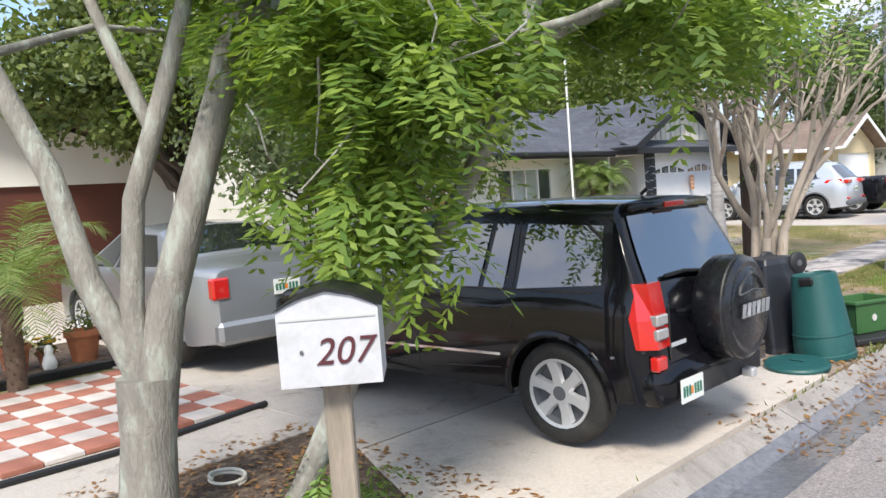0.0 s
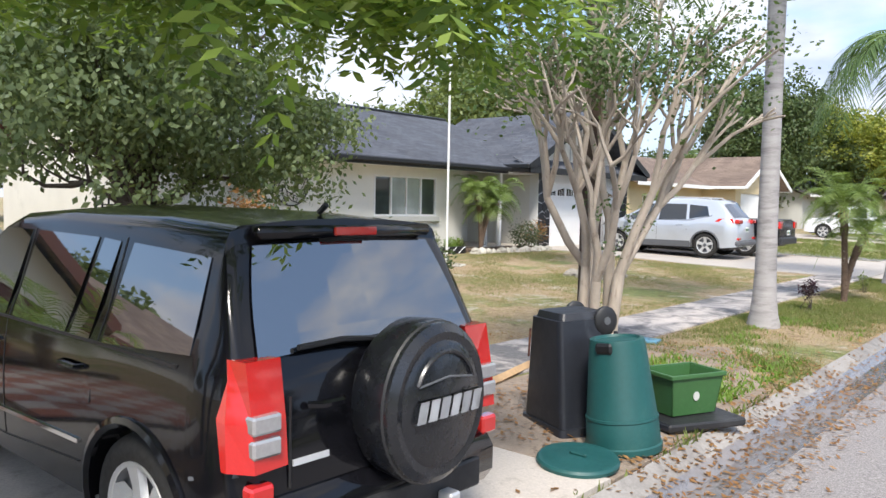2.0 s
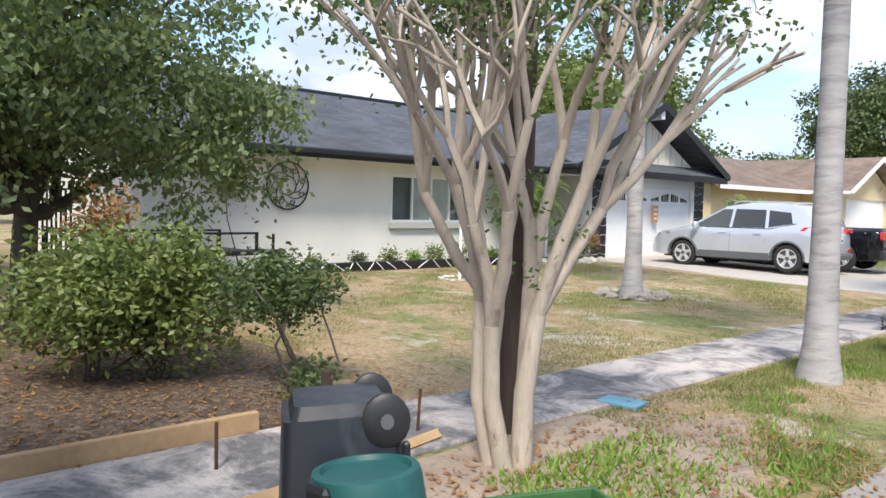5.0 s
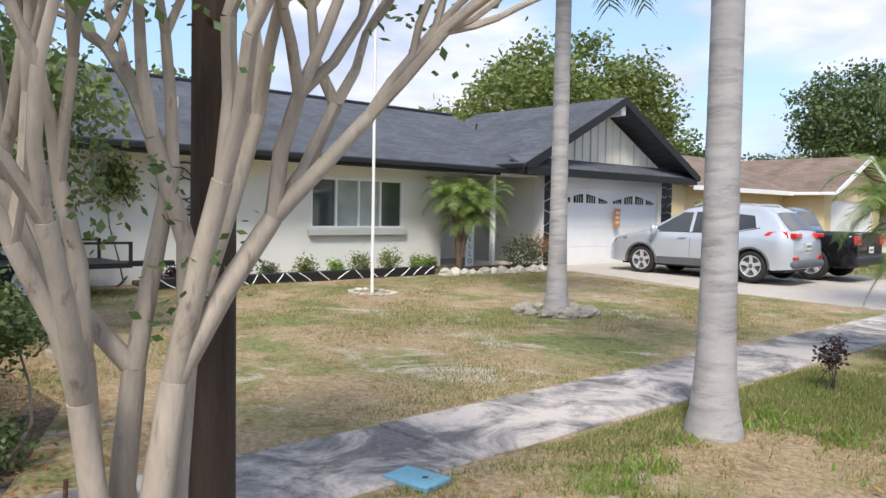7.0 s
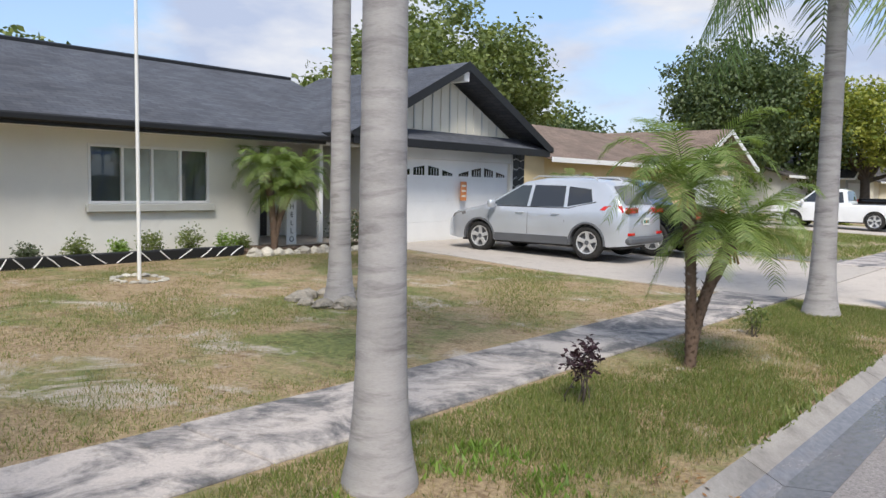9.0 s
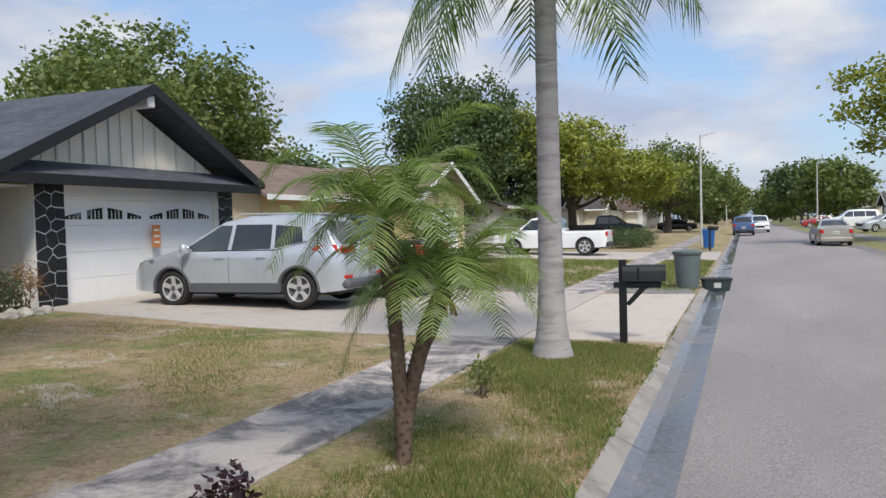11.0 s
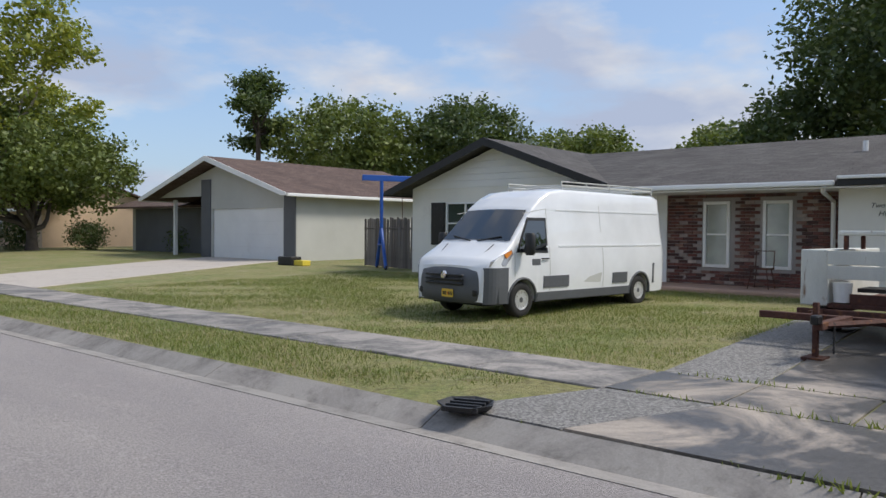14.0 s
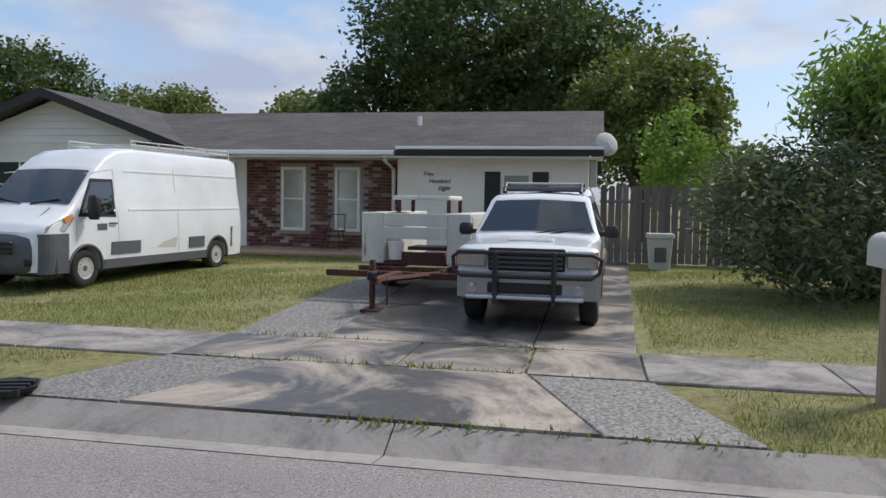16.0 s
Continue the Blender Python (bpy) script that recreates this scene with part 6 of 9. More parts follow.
def white_van():
    top = [(-3.2, 0.5), (-3.18, 2.3), (-3.1, 2.44), (-2.8, 2.5), (0.6, 2.52), (1.05, 2.46), (1.35, 2.32), (1.62, 2.12), (2.3, 1.44), (2.45, 1.34), (2.85, 1.12), (2.98, 0.98), (3.0, 0.5)]
    c = Car(4.04, 0.345, 1.02, -3.2, 3.0, top, 1.35, 0.14, 0.3, 1.16, 0.3)
    m = pose(11.82, 23.58, 1.1 * 0.18, 0, 0, 174.5) @ Matrix.Scale(0.88, 4)
    t, body = car_base("cargo_van", m, "white high-roof cargo van with a roof rack on a lawn", "van", c, M_WHITECAR, 0.22, 12, M_ALLOY, M_GREYPLASTIC, M_GREYPLASTIC, "steel", 0.54)
    for s in (1, -1):
        part("window", c.side_panel([(2.12, 1.3), (1.3, 1.28), (1.28, 1.86), (1.78, 1.86)], s, 0.008), M_CARGLASS, t)
        part("window_surround", c.side_panel([(2.2, 1.25), (1.25, 1.23), (1.23, 1.92), (1.8, 1.92)], s, 0.004), M_PLASTIC, t)
        for pts in ([(1.2, 0.4), (1.2, 2.1)], [(-0.6, 0.45), (-0.6, 2.2)], [(2.25, 0.8), (2.25, 1.25)], [(1.2, 2.1), (1.9, 2.0)]):
            part("door_seam", c.side_line(pts, s, 0.012, 0.0035), M_GREYWALL, t)
        part("body_crease", c.side_line([(0.9, 1.36), (-3.0, 1.36)], s, 0.03, 0.012), M_WHITECAR, t)
        part("body_crease", c.side_line([(0.9, 2.08), (-3.0, 2.08)], s, 0.025, 0.01), M_WHITECAR, t)
        part("side_cladding", c.side_strip(2.44, 2.97, 0.3, 0.97, s), M_GREYPLASTIC, t)
        part("headlight", c.side_panel([(2.9, 0.99), (2.52, 1.0), (2.3, 1.22), (2.34, 1.3), (2.62, 1.2), (2.86, 1.09)], s, 0.014, 0.03), M_CLEARLIGHT, t)
        part("indicator", c.side_panel([(2.5, 1.14), (2.34, 1.24), (2.36, 1.29), (2.56, 1.22)], s, 0.022, 0.03), M_AMBER, t)
        for x0, x1, z0, z1 in ((1.4, 0.6, 0.55, 0.78), (-0.95, -1.5, 0.55, 0.78), (-2.55, -3.15, 0.5, 0.95)):
            part("side_cladding", c.side_panel([(x0, z0), (x1, z0), (x1, z1), (x0, z1)], s, 0.016, 0.02), M_GREYPLASTIC, t)
        mi = part("mirror", Geo().box(1.95, min(s * 1.08, s * 1.3), 1.2, 2.1, max(s * 1.08, s * 1.3), 1.62, 0.05), M_PLASTIC, t, smooth=40)
        part("stalk", Geo().box(2.0, min(s * 0.98, s * 1.1), 1.25, 2.06, max(s * 0.98, s * 1.1), 1.32, 0.01), M_PLASTIC, mi)
        part("rack_rail", Geo().tube([(0.5, s * 0.72, 2.6), (-2.9, s * 0.72, 2.6)], 0.022, 6), M_GREYWALL, t)
        part("rack_rail", Geo().tube([(0.5, s * 0.72, 2.68), (-2.9, s * 0.72, 2.68)], 0.015, 6), M_GREYWALL, t)
        for k in range(5):
            part("rack_foot", Geo().tube([(0.5 - k * 0.85, s * 0.75, 2.48), (0.5 - k * 0.85, s * 0.72, 2.69)], 0.018, 6), M_GREYWALL, t)
    for k in range(7):
        part("rack_bar", Geo().tube([(0.5 - k * 0.56, -0.72, 2.6), (0.5 - k * 0.56, 0.72, 2.6)], 0.018, 6), M_GREYWALL, t)
    part("windshield", c.top_panel(2.28, 1.68, 1.02, 0.98, 0.012), M_CARGLASS, t)
    part("bumper", Geo().loft([[(2.7, -1.03, z), (2.92 - q, -0.92, z), (3.04 - q, -0.74, z), (3.1 - q, -0.45, z), (3.12 - q, 0, z), (3.1 - q, 0.45, z), (3.04 - q, 0.74, z), (2.92 - q, 0.92, z), (2.7, 1.03, z)] for z, q in ((0.3, 0.1), (0.36, 0.03), (0.5, 0.0), (0.75, 0.02), (0.9, 0.06), (0.97, 0.14))]), M_GREYPLASTIC, t, "grey plastic front bumper", 40)
    for z in (0.64, 0.72, 0.8):
        part("grille_bar", Geo().box(3.09, -0.5, z, 3.15, 0.5, z + 0.04, 0.012), M_BLACKTRIM, t)
    part("emblem", Geo().lathe([(0.0, 3.16), (0.07, 3.15), (0.08, 3.12)], 12, (0, 0, 0.82), "x", False), M_CHROME, t)
    for s in (1, -1):
        part("fog_lamp", Geo().lathe([(0.0, 3.06), (0.06, 3.05), (0.07, 3.0)], 12, (0, s * 0.72, 0.5), "x", False), M_BLACKTRIM, t)
        part("bonnet_seam", Geo().tube([(2.92, s * 0.55, 1.03), (2.42, s * 0.62, 1.4)], 0.008, 4), M_GREYPLASTIC, t)
        part("wiper", Geo().tube([(2.32, s * 0.1, 1.46), (2.24, s * 0.65, 1.55)], 0.012, 5), M_PLASTIC, t)
    plate(t, 3.13, 0.1, 0.48, 1, M_PLATE_Y, ink=M_BLACKTRIM)
    part("decal", c.side_panel([(1.75, 1.0), (1.5, 1.0), (1.5, 1.12), (1.75, 1.12)], 1, 0.004, 0.003), M_GREYPLASTIC, t)
    part("dent", c.side_panel([(0.1, 0.62), (-0.5, 0.6), (-0.55, 0.8), (-0.1, 0.72)], 1, 0.005, 0.003), M_GREYWALL, t, "scraped dented panel")
    handles(t, c, (1.35,), 1.12, M_PLASTIC)
    return t


def white_offroader():
    top = [(-2.25, 0.6), (-2.23, 1.1), (-2.12, 1.72), (-2.0, 1.8), (-0.9, 1.82), (-0.7, 1.74), (0.35, 1.7), (0.52, 1.64), (1.02, 1.16), (1.1, 1.12), (1.95, 1.04), (2.08, 0.98), (2.12, 0.6)]
    c = Car(2.7, 0.38, 0.9, -2.25, 2.12, top, 1.12, 0.2, 0.42, 1.16, 0.2)
    m = pose(9.95, 15.9, 1.1 * 0.155 + 0.02, 0, 0, 178.5) @ Matrix.Scale(0.9, 4)
    t, body = car_base("offroad_car", m, "white off-road SUV with a black tubular bull bar", "car", c, M_WHITECAR, 0.25, 6, M_ALLOY, M_GREYPLASTIC, M_GREYPLASTIC)
    for s in (1, -1):
        part("window", c.side_panel([(0.88, 1.16), (0.1, 1.15), (0.08, 1.58), (0.48, 1.58)], s), M_CARGLASS, t)
        part("window", c.side_panel([(0.02, 1.15), (-0.85, 1.15), (-0.85, 1.6), (0.0, 1.59)], s), M_CARGLASS, t)
        part("window", c.side_panel([(-0.95, 1.15), (-1.9, 1.16), (-1.85, 1.64), (-0.95, 1.64)], s), M_CARGLASS, t)
        hl = part("headlight", Geo().box(2.02, min(s * 0.5, s * 0.88), 0.78, 2.16, max(s * 0.5, s * 0.88), 1.0, 0.02), M_CLEARLIGHT, t)
        part("indicator", Geo().box(2.05, min(s * 0.86, s * 0.885), 0.785, 2.168, max(s * 0.86, s * 0.885), 0.995, 0.01), M_AMBER, hl)
        part("bull_bar_upright", Geo().box(2.28, s * 0.36 - 0.03, 0.34, 2.36, s * 0.36 + 0.03, 1.0, 0.02), M_PLASTIC, t)
        part("bull_bar_wing", Geo().tube([(2.32, s * 0.36, 0.97), (2.3, s * 0.82, 0.97), (2.18, s * 0.92, 0.9), (2.2, s * 0.9, 0.74), (2.3, s * 0.8, 0.68), (2.32, s * 0.36, 0.68)], 0.026, 8), M_PLASTIC, t, smooth=50)
        part("fog_lamp", Geo().lathe([(0.0, 2.27), (0.07, 2.26), (0.085, 2.2)], 14, (0, s * 0.66, 0.52), "x", False), M_CLEARLIGHT, t)
        part("roof_rail", Geo().tube([(-0.75, s * 0.56, 1.78), (-0.6, s * 0.56, 1.88), (0.1, s * 0.56, 1.86), (0.25, s * 0.56, 1.74)], 0.028, 6), M_PLASTIC, t)
        part("wiper", Geo().tube([(1.04, s * 0.1 + 0.1, 1.17), (0.96, s * 0.1 + 0.55, 1.24)], 0.01, 5), M_PLASTIC, t)
    part("windshield", c.top_panel(1.0, 0.56, 1.02, 0.98, 0.012), M_CARGLASS, t)
    part("bumper", Geo().loft([[(1.9, -0.92, z), (2.18, -0.86, z), (2.27, -0.5, z), (2.28, 0.5, z), (2.18, 0.86, z), (1.9, 0.92, z)] for z in (0.4, 0.46, 0.68, 0.72)]), M_GREYCAR, t, "silver-grey front bumper", 40)
    part("grille", Geo().box(2.06, -0.48, 0.74, 2.15, 0.48, 1.02, 0.02), M_BLACKTRIM, t)
    for k in range(4):
        part("grille_bar", Geo().box(2.14, -0.45, 0.77 + k * 0.06, 2.18, 0.45, 0.795 + k * 0.06, 0.008), M_GREYPLASTIC, t)
    part("bumper_intake", Geo().box(2.24, -0.46, 0.47, 2.295, 0.46, 0.6, 0.015), M_BLACKTRIM, t)
    for z, w in ((0.97, 0.38), (0.68, 0.38), (0.42, 0.72)):
        part("bull_bar_tube", Geo().tube([(2.32, -w, z), (2.32, w, z)], 0.028, 8), M_PLASTIC if z > 0.5 else M_SILVERPAINT, t, smooth=50)
    part("roof_rack_panel", Geo().box(-0.62, -0.6, 1.76, 0.2, 0.6, 1.83, 0.03), M_GREYPLASTIC, t)
    for x in (-0.4, 0.05):
        part("rack_bar", Geo().tube([(x, -0.58, 1.87), (x, 0.58, 1.87)], 0.02, 6), M_ALLOY, t)
    part("bonnet_scoop", Geo().box(1.2, -0.3, 1.08, 1.7, 0.3, 1.12, 0.02), M_WHITECAR, t)
    mirror(t, c, 0.8, 1.14, M_PLASTIC)
    return t


black_suv()
silver_crossover()
white_van()
white_offroader()
plain_car("sedan", pose(-9.0, 5.65, 0.24, 0, 0, 178), "light grey sedan with dark windows parked nose-in on a drive", M_GREYCAR, "sedan")
plain_car("pickup_truck", on_ground(-9.4, 26.9, 180), "black pickup truck with red tail lights on a drive", M_BLACKPAINT, "pickup", "truck")
plain_car("suv", on_ground(-11.2, 29.3, 180), "dark blue SUV parked beside a garage", M_BLUECAR, "suv")
plain_car("pickup_truck", on_ground(-8.6, 44.4, 180), "white electric pickup truck on a drive", M_WHITECAR, "pickup", "truck", 0.95)
plain_car("pickup_truck", on_ground(-10.0, 66.0, 0), "dark pickup truck parked across a drive", M_BLACKPAINT, "pickup", "truck")
plain_car("sedan", on_ground(3.0, 57.0, 92), "champagne sedan parked at the kerb", M_CHAMPAGNE, "sedan")
plain_car("sedan", on_ground(9.0, 80.0, 200), "silver sedan on a drive", M_SILVERPAINT, "sedan")
plain_car("van", on_ground(8.0, 92.0, 185), "white van on a drive down the street", M_WHITECAR, "suv", "van", 1.12)
plain_car("suv", on_ground(-1.2, 82.0, 90), "blue SUV parked at the kerb", M_BLUECAR, "suv")
plain_car("suv", on_ground(0.2, 92.0, 270), "white SUV standing on the road", M_WHITECAR, "suv")
plain_car("sedan", on_ground(7.0, 112.0, 190), "red car down the street", M_REDCAR, "sedan")
plain_car("sedan", on_ground(8.0, 124.0, 190), "white car down the street", M_WHITECAR, "sedan")
plain_car("sedan", on_ground(-8.0, 100.0, 10), "dark car on a drive down the street", M_BLACKPAINT, "sedan")

# ---- plants close to the walk (metres) ----
def stand(x, y, turn=0.0, lift=0.0):
    return pose(x, y, 1.1 * gz(x / 1.1) + lift, 0, 0, turn)


def sprays(rng, centres, per, length, leaflet, droop=0.6, pairs=7):
    """Feather-leaved sprays: short drooping stalks with paired leaflets, hung round each centre."""
    n = len(centres) * per
    p = np.repeat(centres, per, axis=0) + rng.normal(size=(n, 3)) * np.array([0.12, 0.12, 0.09])
    d = rng.normal(size=(n, 3))
    d[:, 2] = -np.abs(d[:, 2]) * 0.5 - droop * rng.random(n)
    d /= np.linalg.norm(d, axis=1)[:, None]
    side = np.cross(d, [0, 0, 1.0])
    side /= np.linalg.norm(side, axis=1)[:, None] + 1e-9
    up = np.cross(side, d)
    verts = []
    ln = length * rng.uniform(0.7, 1.3, n)
    for k in range(pairs):
        t = 0.2 + 0.8 * k / (pairs - 1)
        q = p + d * (ln * t)[:, None] + np.array([0, 0, -0.25]) * (ln * t * t)[:, None]
        for s in (-1, 1):
            a = side * s * 0.8 + d * 0.6 + rng.normal(size=(n, 3)) * 0.15
            sz = (leaflet * (1.1 - 0.5 * abs(t - 0.5)) * rng.uniform(0.8, 1.2, n))[:, None]
            w = np.cross(a, up)
            w /= np.linalg.norm(w, axis=1)[:, None] + 1e-9
            verts.append(np.stack([q, q + a * sz * 0.5 + w * sz * 0.17, q + a * sz, q + a * sz * 0.5 - w * sz * 0.17], 1))
    v = np.concatenate(verts).reshape(-1, 3)
    return v, np.arange(len(v)).reshape(-1, 4)


def street_tree():
    """The many-stemmed tree by the first letterbox, with feathery hanging leaves."""
    rng = np.random.default_rng(3)
    t = thing("street_tree", NEAR, "multi-stemmed tree with lichen-grey bark and drooping feathery leaves", "tree")
    g = Geo()
    g.tube([(-4.3, 1.2, 0.0), (-4.28, 1.25, 0.3), (-4.28, 1.29, 0.7), (-4.28, 1.32, 1.06)], [0.21, 0.165, 0.15, 0.17], 14)
    part("trunk", g, M_BARK_GREY, t, smooth=60)
    stems = [
        ([(-4.28, 1.32, 0.98), (-4.51, 1.14, 1.62), (-4.65, 1.05, 2.22), (-4.84, 0.9, 2.74), (-5.01, 0.77, 3.18), (-5.12, 0.72, 4.04)], 0.085),
        ([(-4.29, 1.31, 0.98), (-4.34, 1.3, 1.47), (-4.32, 1.36, 2.05), (-4.19, 1.52, 2.61), (-4.11, 1.64, 3.05), (-4.01, 1.78, 3.72)], 0.075),
        ([(-4.32, 1.5, 2.45), (-4.48, 1.4, 2.89), (-4.6, 1.32, 3.27), (-4.68, 1.28, 3.74)], 0.045),
        ([(-4.25, 1.35, 0.95), (-4.2, 1.43, 1.45), (-4.11, 1.55, 1.89), (-3.96, 1.76, 2.64), (-3.87, 1.89, 3.21), (-3.75, 2.06, 4.01)], 0.115),
        ([(-3.75, 1.65, 0.05), (-3.58, 1.82, 0.44), (-3.38, 2.07, 1.07), (-3.18, 2.28, 1.39), (-3.02, 2.47, 1.78), (-2.86, 2.65, 2.17), (-2.73, 2.81, 2.62), (-2.65, 2.92, 2.96), (-2.49, 3.11, 3.51)], 0.075),
        ([(-2.95, 2.3, 2.6), (-2.82, 2.45, 2.7), (-2.6, 2.67, 2.74), (-2.38, 2.89, 2.8), (-2.16, 3.11, 2.92), (-1.9, 3.9, 3.1)], 0.03),
        ([(-2.7, 2.85, 2.7), (-2.6, 3.6, 3.0), (-2.7, 4.8, 3.2), (-2.8, 6.2, 3.3)], 0.045),
        ([(-3.9, 1.85, 3.0), (-3.6, 2.9, 3.4), (-3.5, 4.4, 3.6)], 0.05),
        ([(-4.9, 0.85, 2.9), (-5.2, 1.6, 3.2), (-5.5, 2.3, 3.3)], 0.03),
    ]
    for pts, r in stems:
        part("stem", Geo().tube(pts, list(np.linspace(r, r * 0.55, len(pts))), 10), M_BARK_GREY, t, smooth=60)
    blobs = [((-3.1, 2.05, 2.08), (0.4, 0.48, 0.5)), ((-3.15, 2.2, 2.75), (0.8, 0.75, 0.5)), ((-2.5, 3.9, 3.1), (0.8, 1.3, 0.5)), ((-2.8, 5.1, 3.15), (0.8, 1.0, 0.45)),
             ((-4.0, 2.0, 3.5), (0.9, 0.8, 0.45)), ((-5.3, 0.7, 3.5), (0.5, 0.5, 0.3)), ((-4.2, 4.2, 3.5), (1.2, 1.6, 0.5)), ((-5.1, 2.8, 3.2), (0.8, 0.9, 0.5)), ((-4.1, 5.3, 3.5), (0.8, 0.8, 0.35))]
    cl = clump_points(rng, blobs, 380, 0.2)
    v, f = sprays(rng, cl, 6, 0.34, 0.1)
    raw_mesh("crown", v, f, L_FRONT, t, sides=4)
    near = clump_points(rng, blobs[:2], 60, 0.1)
    v, f = sprays(rng, near, 7, 0.34, 0.1, 0.9)
    raw_mesh("crown", v, f, L_FRONT, t, sides=4)
    g = Geo()
    for e in cl[::4]:
        b = e + np.array([rng.normal() * 0.25, rng.normal() * 0.25, 0.35 + 0.2 * rng.random()])
        limb(g, rng, b, e, 0.009, 0.004, 0.1, 4, 4)
    tagged(part("twig_growth", g, M_BARK_GREY, t), kind="stuff")
    low = clump_points(rng, [((-3.35, 1.75, 0.45), (0.22, 0.25, 0.25))], 14, 0.2)
    v, f = sprays(rng, low, 5, 0.25, 0.07)
    raw_mesh("sucker_leaves", v, f, L_BRIGHT, t, sides=4)
    return t


def myrtle_tree():
    """Many smooth pale stems that fan upward, with sparse leaves high up."""
    rng = np.random.default_rng(8)
    t = thing("myrtle_tree", stand(-3.74, 10.3), "pale smooth-barked multi-stemmed tree fanning upward, sparsely leaved", "tree")
    ends = []

    def grow(p, d, ln, r, depth, geo):
        q = p + d * ln + rng.normal(size=3) * 0.03
        mid = (p + q) / 2 + rng.normal(size=3) * 0.035 * ln
        geo.tube([p, mid, q], [r, r * 0.88, r * 0.78], 9 if depth < 2 else 6)
        if depth >= 3:
            ends.append(q)
        if depth >= 5:
            return
        n = 2 if depth == 0 or rng.random() < 0.6 else 3
        for _ in range(n):
            nd = d + rng.normal(size=3) * (0.26 if depth < 2 else 0.34) * np.array([1, 1, 0.4])
            nd[2] = max(nd[2], 0.45 if depth < 3 else 0.2)
            nd /= np.linalg.norm(nd)
            grow(q, nd, ln * rng.uniform(0.62, 0.82), r * 0.7, depth + 1, geo)

    for k in range(5):
        a = 2 * math.pi * k / 5 + 0.4
        g = Geo()
        p = np.array([0.08 * math.cos(a), 0.1 * math.sin(a), -0.1])
        d = np.array([0.09 * math.cos(a), 0.13 * math.sin(a), 1.0])
        grow(p, d / np.linalg.norm(d), 1.2 * rng.uniform(0.85, 1.1), 0.062 * rng.uniform(0.85, 1.2), 0, g)
        part("stem", g, M_BARK_PALE, t, smooth=60)
    ends = np.array(ends)
    high = ends[ends[:, 2] > 2.7]
    cl = np.concatenate([high, high + rng.normal(size=high.shape) * 0.2, ends[rng.choice(len(ends), 10)]])
    v, f = leaf_quads(rng, cl, 12, 0.13, 0.055, 0.3, 0.6)
    raw_mesh("crown", v, f, L_CRAPE, t, sides=4)
    low = clump_points(rng, [((0.1, 0.05, 1.5), (0.3, 0.35, 0.35))], 7, 0.5)
    v, f = leaf_quads(rng, low, 18, 0.07, 0.05, 0.2, 0.6)
    raw_mesh("shoot_foliage", v, f, L_CRAPE, t, sides=4)
    return t


def shrub(x, y, blobs, leaf, label, seed, clumps=60, per=30, spread=0.1, size=0.06, stems=7, r=0.012, bark=M_BARK_DARK, name="shrub", droop=0.1, narrow=0.5):
    rng = np.random.default_rng(seed)
    t = thing(name, stand(x, y), label, "shrub")
    cl = clump_points(rng, blobs, clumps, 0.45)
    g = Geo()
    for e in cl[rng.choice(len(cl), min(stems, len(cl)), replace=False)]:
        limb(g, rng, (rng.normal() * 0.04, rng.normal() * 0.04, -0.03), e, r, r * 0.4, 0.12, 5, 5)
    part("branchwork", g, bark, t)
    v, f = leaf_quads(rng, cl, per, spread, size, droop, narrow)
    raw_mesh("leaves", v, f, leaf, t, sides=4)
    return t


def date_palm(x, y, stems, label, seed, length=0.72, leaflet=0.17):
    rng = np.random.default_rng(seed)
    t = thing("date_palm", stand(x, y), label, "palm tree")
    for dx, dy, h, r in stems:
        g = Geo()
        pts = [(dx * u * u + 0.02, dy * u * u, h * u - 0.05) for u in np.linspace(0, 1, 14)]
        g.tube(pts, [r * (1.25 if k > 9 else 1.0) for k in range(14)], 10)
        tr = part("trunk", g, M_PYGMYTRUNK, t, smooth=50)
        sc = Geo()
        for k in range(int(h * 95)):
            u = (k + 0.5) / int(h * 95)
            a = k * 2.4
            rr = r * (1.25 if u > 0.68 else 1.0)
            c = np.array([dx * u * u + 0.02, dy * u * u, h * u - 0.05])
            o = np.array([math.cos(a), math.sin(a), 0])
            s = np.array([-math.sin(a), math.cos(a), 0])
            w = 0.017
            sc.add([c + o * rr * 0.9 - s * w, c + o * rr * 0.9 + s * w, c + o * (rr + 0.022) + np.array([0, 0, 0.03]), c + o * rr * 0.9 + np.array([0, 0, -0.02])], [(0, 1, 2), (0, 2, 3), (1, 3, 2)])
        tagged(part("boot_scar", sc, M_PYGMYTRUNK, tr), kind="stuff")
        top = np.array([dx + 0.02, dy, h - 0.03])
        n = 26
        for k in range(n):
            a = k * 2.4 + rng.uniform(-0.2, 0.2)
            g = Geo()
            frond(g, rng, top, (math.cos(a), math.sin(a)), length * rng.uniform(0.8, 1.15), rng.uniform(0.85, 1.15), leaflet, 0.006, 0.3, 38, 1.55 - 1.05 * k / n)
            part("frond", g, L_PYGMY, t)
        g = Geo()
        for k in range(5):
            a = k * 1.3
            g.tube([top - (0, 0, 0.05), top + np.array([0.06 * math.cos(a), 0.06 * math.sin(a), -0.1]), top + np.array([0.09 * math.cos(a), 0.09 * math.sin(a), -0.2])], 0.012, 5)
        part("fruit_stalk", g, L_ORANGE, t)
    return t


